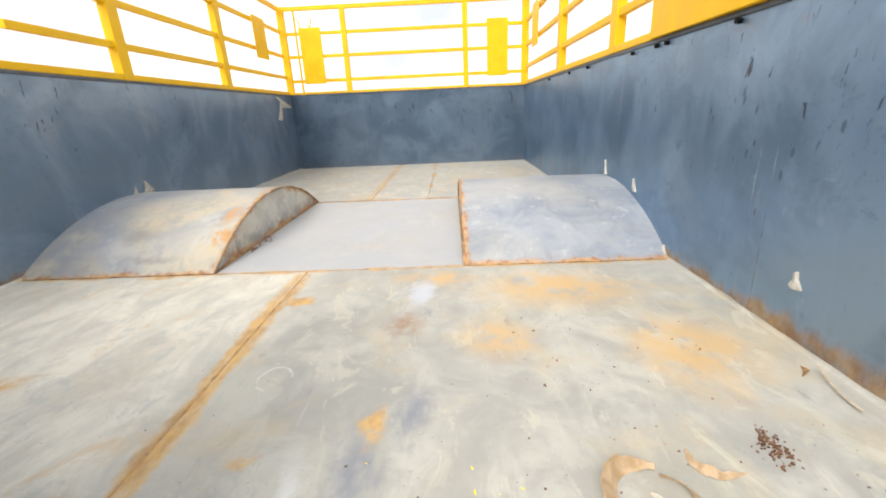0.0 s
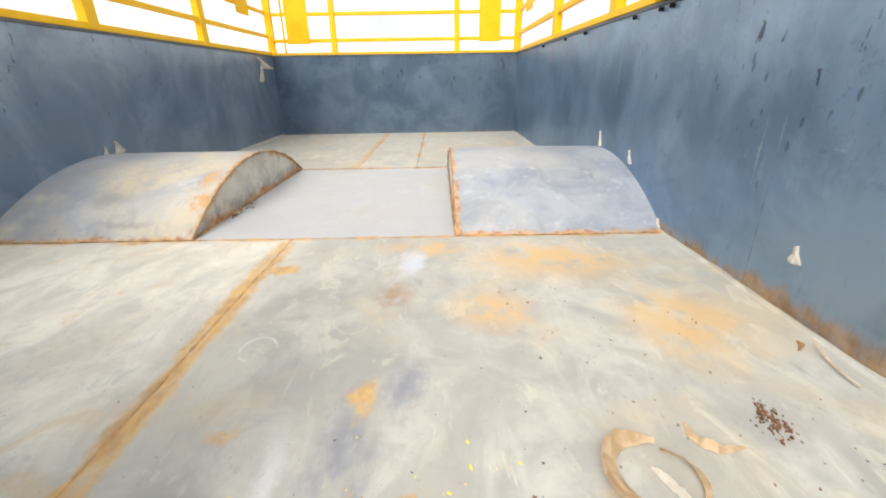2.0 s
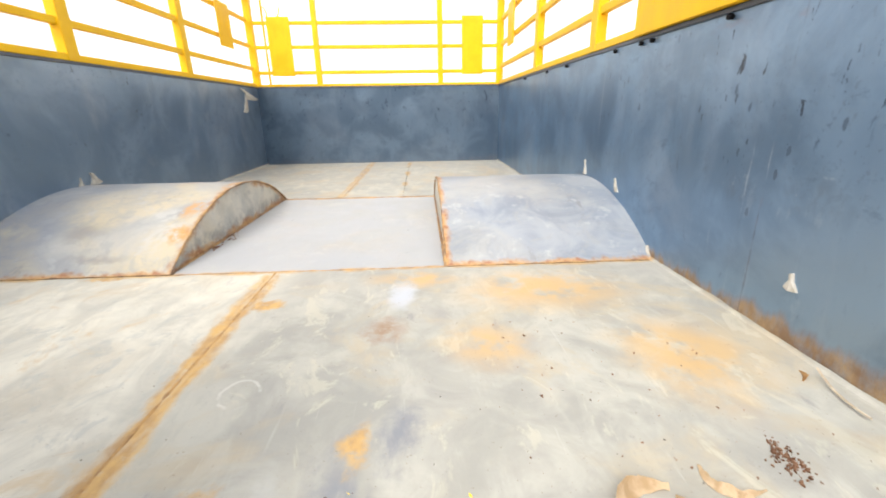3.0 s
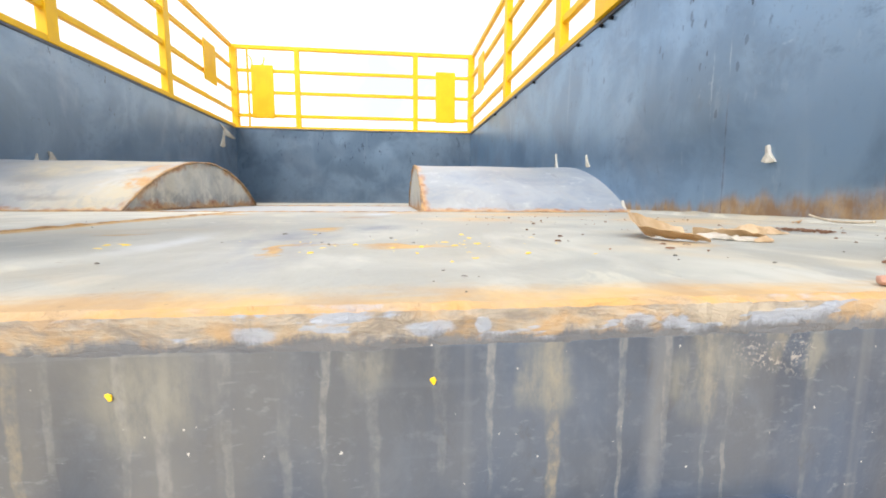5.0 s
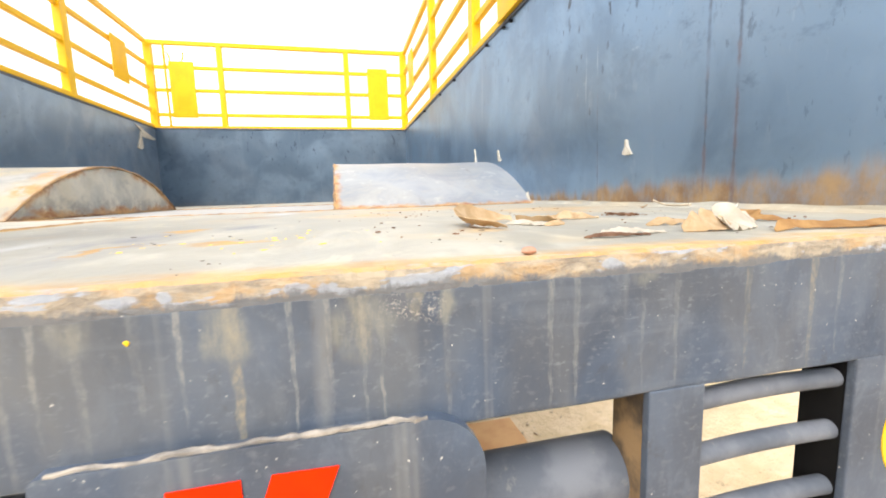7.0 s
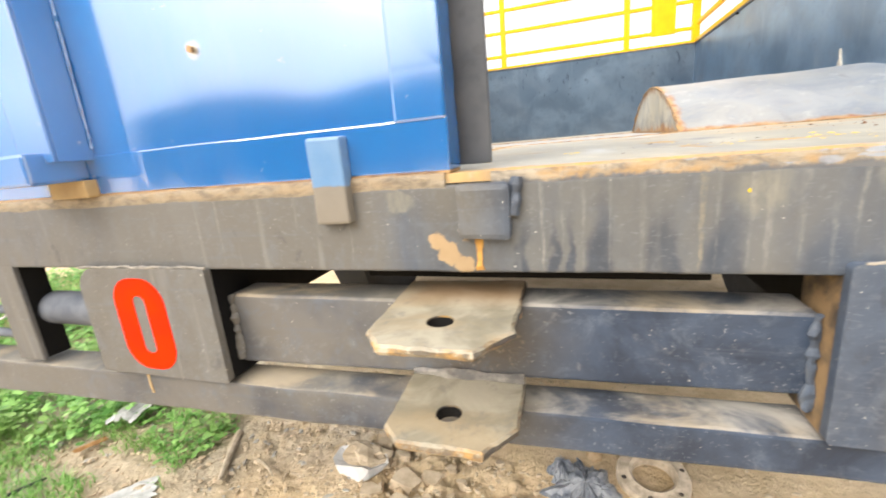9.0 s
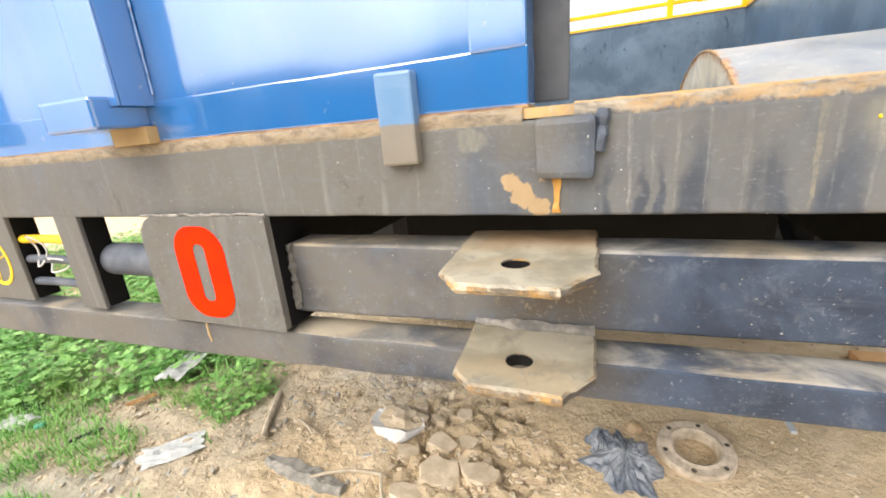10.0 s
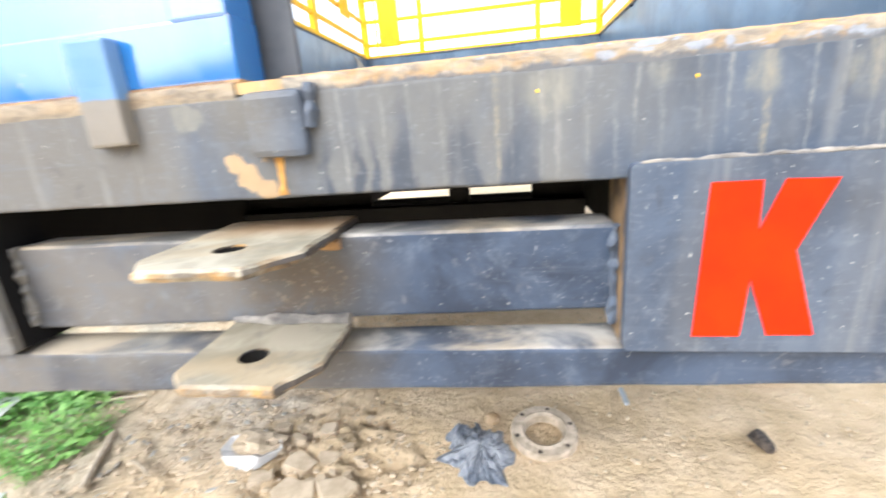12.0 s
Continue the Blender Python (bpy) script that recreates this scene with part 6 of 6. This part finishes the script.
scatter("grit", 70, lambda r: (r.uniform(0.2, 1.08), abs(r.gauss(0.35, 0.35)) + 0.02), (0.0005, 0.0017), M_SPECK, "dark grit and crumbs strewn over the bed floor", "grit", 4, FZ)
scatter("grit", 60, lambda r: (r.uniform(-1.0, 0.4), r.uniform(0.05, 3.9)), (0.0006, 0.0019), M_SPECK, "scattered dark grit on the bed floor", "grit", 5, FZ)
scatter("leaf_crumbs", 150, lambda r: (r.gauss(0.902, 0.011), r.gauss(0.345, 0.018)), (0.0007, 0.0026), M_CRUMB, "reddish brown leaf crumbs in a small heap", "crumbs", 6, FZ, 0.8)
scatter("leaf_crumbs", 120, lambda r: (r.gauss(0.868, 0.013), r.gauss(0.182, 0.010)), (0.0007, 0.0024), M_CRUMB, "reddish brown leaf crumbs in a small heap", "crumbs", 7, FZ, 0.8)
scatter("leaf_crumbs", 70, lambda r: (r.uniform(0.50, 1.02), r.uniform(0.10, 0.80)), (0.0009, 0.0024), M_CRUMB, "dark leaf crumbs strewn over the bed floor", "crumbs", 9, FZ, 0.7)
scatter("leaf_crumbs", 26, lambda r: (r.gauss(-0.415, 0.008), r.uniform(1.42, 1.66)), (0.002, 0.005), M_CRUMB, "brown crumbs along the wheel arch weld", "crumbs", 8, FZ, 0.8)
scatter("paint_specks", 44, lambda r: (r.gauss(0.39, 0.07), r.gauss(0.22, 0.05)), (0.0007, 0.0026), M_YLINE, "small yellow paint specks on the bed floor", "paint specks", 9, FZ - 0.001, 0.25)
scatter("paint_specks", 10, lambda r: (r.gauss(0.09, 0.04), r.gauss(0.19, 0.03)), (0.0010, 0.0030), M_YLINE, "small yellow paint specks on the bed floor", "paint specks", 10, FZ - 0.001, 0.25)


# ---- litter on the ground ----
def lay(name, bm, material, label, category, group="", smooth=False):
    return tagged(part(name, bm, material, None, smooth=smooth), label, category, group)


def torn_tray(cx, cy):
    """A torn white plastic tray, folded into facets, with soil lying in it."""
    tray = thing("plastic_tray", (cx, cy, 0), "torn white plastic tray half filled with soil", "plastic")
    rng = random.Random(12)
    bm = bmesh.new()
    k = 9
    rim, base = [], []
    for i in range(k):
        a = 2 * math.pi * i / k + rng.uniform(-0.2, 0.2)
        front = max(0.0, -math.sin(a))
        rim.append(bm.verts.new((cx + 0.088 * math.cos(a) * rng.uniform(0.8, 1.1), cy + 0.062 * math.sin(a) * rng.uniform(0.8, 1.1), 0.016 + 0.010 * rng.random() + 0.016 * front)))
        base.append(bm.verts.new((cx + 0.070 * math.cos(a), cy - 0.006 + 0.058 * math.sin(a), -0.004)))
    low = [bm.verts.new((cx + 0.030 * math.cos(2 * math.pi * i / k), cy + 0.02 * math.sin(2 * math.pi * i / k), 0.006)) for i in range(k)]
    for i in range(k):
        j = (i + 1) % k
        bm.faces.new((base[i], base[j], rim[j], rim[i]))
        bm.faces.new((rim[i], rim[j], low[j], low[i]))
    bm.faces.new(low)
    bm.normal_update()
    part("tray", wobble(bm, 0.010, 30), M_WHITE, tray)
    part("soil_fill", lump((cx + 0.012, cy + 0.024, 0.012), (0.070, 0.048, 0.020), 5, 0.7, 3), M_CLOD, tray, "dry soil and straw in the tray")


torn_tray(-0.468, 0.505)
lay("plastic_sheet", sheet((-1.395, 0.545, 0.045), (0.10, 0.20), 5, 14, 0.22, 7), M_FILM, "pale torn plastic film lying on the weeds", "plastic")
lay("plastic_sheet", sheet((-1.075, 0.24, -0.004), (0.09, 0.16), 6, -40, 0.14, 7), M_FILM, "pale dusty torn film on the soil", "plastic")
lay("plastic_sheet", sheet((-1.74, 0.17, 0.005), (0.12, 0.08), 7, 10, 0.2), M_PAPER, "white scrap of plastic beside the weeds", "plastic")
lay("bottle_cap", rod((-1.64, 0.19, 0.002), (-1.64, 0.19, 0.014), 0.016, 16), mat_paint("teal_plastic", (0.05, 0.36, 0.30), (0.08, 0.44, 0.37), 0.4), "small teal plastic cap on the soil", "cap")
lay("stick", rod((-0.94, 0.535, 0.012), (-0.835, 0.345, 0.010), 0.011, 8, 8, 0.008, taper=0.8), M_STICK, "short weathered stick lying on the soil", "stick")
lay("twig", rod((-0.60, 0.265, 0.01), (-0.42, 0.315, 0.02), 0.0045, 6, 8, 0.012), M_STICK, "thin bent pale twig on the soil", "twig", "twigs")
lay("twig", rod((-0.42, 0.315, 0.02), (-0.385, 0.255, 0.006), 0.004, 6, 4, 0.004), M_STICK, "thin bent pale twig on the soil", "twig", "twigs")
lay("twig", rod((-1.17, 0.66, 0.012), (-1.00, 0.72, 0.012), 0.005, 6, 4, 0.006), M_STICK, "thin pale twig beside the weeds", "twig", "twigs")
def split_board(p0, p1, width, seed):
    """A flat piece of weathered wood with torn, pointed ends, half buried."""
    rng = random.Random(seed)
    a, b = Vector(p0), Vector(p1)
    way = (b - a).normalized()
    side = Vector((-way.y, way.x, 0))
    bm = bmesh.new()
    rows = []
    n = 12
    for i in range(n + 1):
        f = i / n
        w = width * (0.35 + 0.65 * math.sin(math.pi * min(1.0, 0.12 + 0.8 * f))) * rng.uniform(0.8, 1.15)
        mid = a.lerp(b, f) + side * rng.uniform(-0.004, 0.004)
        top = 0.010 + rng.uniform(-0.004, 0.004)
        rows.append([bm.verts.new(mid + side * q * w + Vector((0, 0, z))) for q, z in ((-0.5, -0.014), (-0.46, top * 0.6), (-0.1, top + rng.uniform(0, 0.004)), (0.2, top - 0.002), (0.48, top * 0.5), (0.5, -0.014))])
    for p, q in zip(rows, rows[1:]):
        for k in range(len(p)):
            j = (k + 1) % len(p)
            bm.faces.new((p[k], q[k], q[j], p[j]))
    bm.faces.new(rows[0])
    bm.faces.new(rows[-1])
    bmesh.ops.recalc_face_normals(bm, faces=bm.faces)
    return bm


lay("wood_scrap", split_board((-0.765, 0.292, 0.0), (-0.500, 0.258, 0.0), 0.060, 3), M_SPLINTER, "grey splintered scrap of wood half buried in soil", "wood")
lay("twig", rod((-0.790, 0.446, 0.006), (-0.700, 0.402, 0.008), 0.0055, 6, 5, 0.006, taper=0.5), M_STICK, "short pale splinter lying on the soil", "twig", "twigs")
lay("twig", rod((-1.445, 0.170, 0.004), (-1.395, 0.240, 0.010), 0.006, 6, 5, 0.006, taper=0.6), M_RUBBER, "short blackened twig on the soil", "twig", "twigs")
lay("rubber_scrap", split_board((-1.93, 0.225, 0.004), (-1.78, 0.262, 0.004), 0.05, 8), M_RUBBER, "torn black scrap lying at the edge of the weeds", "scrap")
lay("bark_chip", split_board((-1.215, 0.625, 0.004), (-1.150, 0.690, 0.004), 0.030, 5), M_PAPER, "pale flat chip lying on the soil", "chip")
lay("dead_leaf", sheet((-1.405, 0.375, 0.012), (0.030, 0.085), 31, -30, 0.30, 6), M_LEAF_BROWN, "brown dead leaf caught against the weeds", "leaf")
lay("metal_strip", box(0.552, 0.566, 0.745, 0.82, 0.0, 0.010, 0.003), mat_paint("pale_grey_paint", (0.38, 0.42, 0.44), (0.48, 0.52, 0.54), 0.5), "short pale grey strip on the soil", "strip")
lay("orange_board", wobble(box(0.85, 1.06, 0.90, 1.20, -0.005, 0.022, 0.004, 8), 0.004, 6), M_BRICKY, "flat orange board lying on the soil", "board")
lay("pebble", lump((0.838, 0.612, 0.008), (0.022, 0.040, 0.014), 9), M_SPECK, "dark oval stone on the soil", "pebble")
def plastic_bag(cx, cy, reach, seed, label):
    """A crushed bag of thin film: folds run out from a knot to ragged lobes."""
    rng = random.Random(seed)
    bm = bmesh.new()
    k, rings = 56, 8
    lobes = [(2 * math.pi * (i + rng.uniform(-0.25, 0.25)) / 6, rng.uniform(0.75, 1.25)) for i in range(6)]
    top = bm.verts.new((cx, cy, 0.036))
    rows = []
    for q in range(1, rings + 1):
        f = q / rings
        row = []
        for i in range(k):
            a = 2 * math.pi * i / k
            far = 0.72 + 0.26 * max(w * math.exp(-((math.atan2(math.sin(a - c), math.cos(a - c)) / 0.26) ** 2)) for c, w in lobes) + 0.26 * noise.noise(Vector((math.cos(a) * 3.3, math.sin(a) * 3.3, seed))) + 0.10 * noise.noise(Vector((math.cos(a) * 11, math.sin(a) * 11, seed)))
            fold = math.sin(a * 7 + 2.2 * math.sin(a * 2 + seed) + 3.5 * f + 2.0 * noise.noise(Vector((math.cos(a) * 2, math.sin(a) * 2, f * 3 + seed)))) * 0.012 * math.sin(math.pi * min(1.0, f * 1.1))
            crease = 0.013 * noise.noise(Vector((math.cos(a) * f * 7, math.sin(a) * f * 7, seed + 3)))
            row.append(bm.verts.new((cx + reach * far * f * math.cos(a), cy + 1.12 * reach * far * f * math.sin(a), 0.004 + 0.034 * (1 - f) ** 1.3 + abs(fold) + abs(crease))))
        rows.append(row)
    for i in range(k):
        bm.faces.new((top, rows[0][i], rows[0][(i + 1) % k]))
    for p, q in zip(rows, rows[1:]):
        for i in range(k):
            j = (i + 1) % k
            bm.faces.new((p[i], q[i], q[j], p[j]))
    bm.normal_update()
    bmesh.ops.solidify(bm, geom=bm.faces[:], thickness=0.0010)
    lay("plastic_bag", bm, M_BAG, label, "bag")


plastic_bag(0.150, 0.528, 0.104, 4, "crushed black plastic bag dusted with soil")
plastic_bag(0.092, 0.585, 0.048, 9, "torn black plastic scrap dusted with soil")


def flange(cx, cy, z):
    """Cast ring with a raised hub lip and dark plugs for bolt holes."""
    ring = thing("flange_ring", (cx, cy, 0), "dusty cast iron flange ring lying on the soil", "flange")
    prof = [(0.049, -0.01), (0.049, 0.014), (0.056, 0.020), (0.064, 0.017), (0.083, 0.016), (0.086, 0.011), (0.086, -0.01)]
    bm = bmesh.new()
    k = 48
    tilt = Matrix.Rotation(radians(7), 3, "X")
    loops = []
    for i in range(k):
        t = 2 * math.pi * i / k
        loops.append([bm.verts.new(Vector((cx, cy, z)) + tilt @ Vector((r * math.cos(t), r * math.sin(t), h + 0.0015 * noise.noise(Vector((r * 60, t * 3, h * 50)))))) for r, h in prof])
    for i in range(k):
        p, q = loops[i], loops[(i + 1) % k]
        for j in range(len(prof)):
            m = (j + 1) % len(prof)
            bm.faces.new((p[j], q[j], q[m], p[m]))
    bmesh.ops.recalc_face_normals(bm, faces=bm.faces)
    part("ring", bm, M_CASTING, ring)
    # Solid dark plugs: the shade of bolt holes is only coloured on.
    for i in range(6):
        t = 2 * math.pi * (i + 0.3) / 6
        c = Vector((cx, cy, z)) + tilt @ Vector((0.073 * math.cos(t), 0.073 * math.sin(t), 0.0172))
        part("bolt_hole", rod(c - Vector((0, 0, 0.004)), c, 0.006, 10), M_SPECK, ring, "dark plug painted as a shaded bolt hole")


flange(0.312, 0.600, 0.014)
def mud_plate(x, y, size, thick, tilt, seed, label="broken angular plate of dried mud"):
    """A flat angular slab broken from a mud crust, resting a little askew."""
    rng = random.Random(seed)
    k = rng.randint(5, 7)
    t0 = rng.uniform(0, 6.28)
    outline = []
    for i in range(k):
        a = t0 + 2 * math.pi * (i + rng.uniform(-0.28, 0.28)) / k
        d = size * rng.uniform(0.72, 1.12)
        outline.append((d * math.cos(a), d * 0.8 * math.sin(a)))
    bm = bmesh.new()
    loops = []
    for z, grow in ((-0.020, 1.06), (thick * 0.5, 1.0), (thick, 0.965)):
        loop = []
        for i in range(k):
            p, q = outline[i], outline[(i + 1) % k]
            for f in (0.0, 0.5):
                loop.append(bm.verts.new(((p[0] + (q[0] - p[0]) * f) * grow + rng.uniform(-1, 1) * size * 0.04, (p[1] + (q[1] - p[1]) * f) * grow + rng.uniform(-1, 1) * size * 0.04, z + rng.uniform(-1, 1) * thick * 0.06)))
        loops.append(loop)
    for p, q in zip(loops, loops[1:]):
        for i in range(len(p)):
            j = (i + 1) % len(p)
            bm.faces.new((p[i], p[j], q[j], q[i]))
    mid = bm.verts.new((0, 0, thick * rng.uniform(0.94, 1.03)))
    for i in range(len(loops[2])):
        bm.faces.new((loops[2][i], loops[2][(i + 1) % len(loops[2])], mid))
    bm.faces.new(loops[0][::-1])
    turn = Matrix.Translation((x, y, -0.001 - thick * 0.45)) @ Matrix.Rotation(radians(tilt), 4, (math.cos(t0), math.sin(t0), 0))
    bmesh.ops.transform(bm, matrix=turn, verts=bm.verts)
    bmesh.ops.recalc_face_normals(bm, faces=bm.faces)
    lay("mud_plate", bm, M_CLOD, label, "mud plate", "mud plates")


for k, (x, y, size) in enumerate(((-0.190, 0.402, 0.058), (-0.290, 0.372, 0.066), (-0.316, 0.474, 0.042), (-0.438, 0.606, 0.028), (-0.246, 0.496, 0.032), (-0.400, 0.425, 0.036),
                                  (-0.362, 0.560, 0.024), (-0.205, 0.535, 0.020), (-0.345, 0.300, 0.048), (-0.290, 0.600, 0.030))):
    mud_plate(x, y, size, 0.010 + 0.010 * ((k * 7) % 5) / 5, 3 + (k * 5) % 11, 60 + k)
rng = random.Random(21)
for k in range(18):
    x, y = rng.gauss(-0.28, 0.12), rng.gauss(0.50, 0.12)
    s = rng.uniform(0.007, 0.017)
    mud_plate(x, y, s, s * rng.uniform(0.3, 0.6), rng.uniform(4, 16), 200 + k, "small angular lump of dried mud")
lay("mud_clod", lump((0.175, 0.655, 0.01), (0.022, 0.02, 0.02), 77), M_LEAF_PALE, "pale orange lump beside the bag", "clod")
scatter("soil_crumbs", 5000, lambda r: (r.uniform(-1.7, 0.1) if r.random() < 0.9 else r.uniform(0.1, 1.3), r.uniform(0.05, 1.5)), (0.0015, 0.007), M_CLOD, "small crumbs of dry soil and straw", "soil crumbs", 30, -0.004, 0.9)
scatter("rubble", 80, lambda r: (r.uniform(-1.9, -0.75), r.uniform(0.05, 0.75)), (0.003, 0.009), M_SPLINTER, "grey chips of wood and dry rubble on the soil", "rubble", 33, -0.004, 0.5)
scatter("rubble", 200, lambda r: (r.uniform(-1.9, -0.45), r.uniform(0.05, 0.75)), (0.003, 0.010), M_PALE, "pale dusty chips and dry rubble on the soil", "rubble", 34, -0.004, 0.5)
scatter("straw_bits", 900, lambda r: (r.uniform(-1.7, -0.2), r.uniform(0.1, 1.2)), (0.0012, 0.0026), M_STICK, "bits of dry straw on the soil", "straw", 31, 0.004, 1.0)


# ---- weeds ----
def weeds():
    rng = random.Random(5)
    verts, faces = [], []
    def stem(a, b, w):
        k = len(verts)
        verts.extend([(a[0], a[1], a[2]), (a[0] + w, a[1], a[2]), (a[0], a[1] + w, a[2]), tuple(b)])
        faces.extend([(k, k + 1, k + 3), (k + 1, k + 2, k + 3), (k + 2, k, k + 3)])
    def round_leaf(c, r, way, tip):
        """A scalloped, slightly cupped leaf with a notch where its stem joins."""
        k = len(verts)
        e1 = Vector((math.cos(way), math.sin(way), tip))
        e2 = Vector((-math.sin(way), math.cos(way), rng.uniform(-0.4, 0.4)))
        cup = rng.uniform(-0.15, 0.30) * r
        verts.append(tuple(c))
        for i, rr in enumerate((0.75, 1.0, 0.86, 1.05, 0.90, 1.05, 0.86, 1.0, 0.75)):
            t = radians(-150 + 300 * i / 8)
            p = Vector(c) + (e1 * math.cos(t) + e2 * math.sin(t)) * r * rr + Vector((0, 0, cup))
            verts.append(tuple(p))
        faces.extend([(k, k + i, k + i + 1) for i in range(1, 9)])
    def blade(c, ln, way):
        k = len(verts)
        d, e = Vector((math.cos(way), math.sin(way), 0)), Vector((-math.sin(way), math.cos(way), 0))
        b = Vector(c)
        m = b + d * ln * 0.35 + Vector((0, 0, ln * 0.8))
        t = b + d * ln * 0.9 + Vector((0, 0, ln * rng.uniform(0.7, 1.1)))
        verts.extend([tuple(b - e * 0.0016), tuple(b + e * 0.0016), tuple(m - e * 0.0014), tuple(m + e * 0.0014), tuple(t)])
        faces.extend([(k, k + 1, k + 3, k + 2), (k + 2, k + 3, k + 4)])
    count = 0
    while count < 3300:
        x, y = -1.02 - 3.9 * rng.random() ** 1.7, rng.uniform(0.05, 2.6)
        bound = -1.10 - max(0.0, 0.62 - y) * 1.55
        edge = bound + 0.14 * noise.noise(Vector((x * 4, y * 4, 0))) - x
        if math.hypot((x + 1.6) / 3.0, (y - 1.0) / 1.7) > 1 + 0.5 * noise.noise(Vector((x * 1.3, y * 1.3, 4))):
            continue
        if y > 0.80 and x > -1.95 + 0.2 * noise.noise(Vector((x * 3, y * 3, 2))):
            continue
        if edge < 0:
            if not (abs(x + 1.09) < 0.12 and abs(y - 0.50) < 0.08 and rng.random() < 0.6):
                continue
        elif noise.noise(Vector((x * 5, y * 5, 8))) < -0.22 + 0.25 * (edge < 0.25):
            if rng.random() < 0.75:
                continue
        count += 1
        tall = rng.uniform(0.03, 0.14) * (0.6 if edge < 0.2 else 1.0 + 0.7 * max(0.0, noise.noise(Vector((x * 3, y * 3, 12)))))
        if rng.random() < 0.35:
            for _ in range(rng.randint(4, 8)):
                blade((x + rng.gauss(0, 0.008), y + rng.gauss(0, 0.008), -0.008), rng.uniform(0.03, 0.11), rng.uniform(0, 6.28))
            if rng.random() < 0.6:
                continue
        small = 0.85 if edge > 0.15 else 0.62
        for _ in range(rng.randint(4, 8)):
            a = rng.uniform(0, 6.28)
            out = rng.uniform(0.01, 0.075)
            top = (x + math.cos(a) * out, y + math.sin(a) * out, tall * rng.uniform(0.35, 1.0))
            stem((x, y, -0.01), top, 0.0022)
            round_leaf(top, small * rng.uniform(0.009, 0.024), a + rng.uniform(-0.6, 0.6), rng.uniform(-0.5, 0.25))
            if rng.random() < 0.5:
                low = (x + math.cos(a + 0.8) * out * 0.7, y + math.sin(a + 0.8) * out * 0.7, tall * rng.uniform(0.15, 0.6))
                round_leaf(low, small * rng.uniform(0.007, 0.016), rng.uniform(0, 6.28), rng.uniform(-0.4, 0.4))
    for _ in range(1500):
        x, y = rng.uniform(-2.1, -0.95), rng.uniform(-0.1, 0.45)
        if noise.noise(Vector((x * 4, y * 4, 6))) + (-1.25 - x) * 0.8 < -0.05 or y > 0.62 + (x + 1.1) * 0.9 + 0.35:
            continue
        for _ in range(rng.randint(3, 6)):
            blade((x + rng.gauss(0, 0.012), y + rng.gauss(0, 0.012), -0.006), rng.uniform(0.014, 0.050), rng.uniform(0, 6.28))
    me = bpy.data.meshes.new("weeds")
    me.from_pydata(verts, [], faces)
    me.materials.append(M_WEED)
    tagged(new("weeds", me), "low bright green leafy weeds and grass growing on the soil", "weeds", kind="stuff")


weeds()
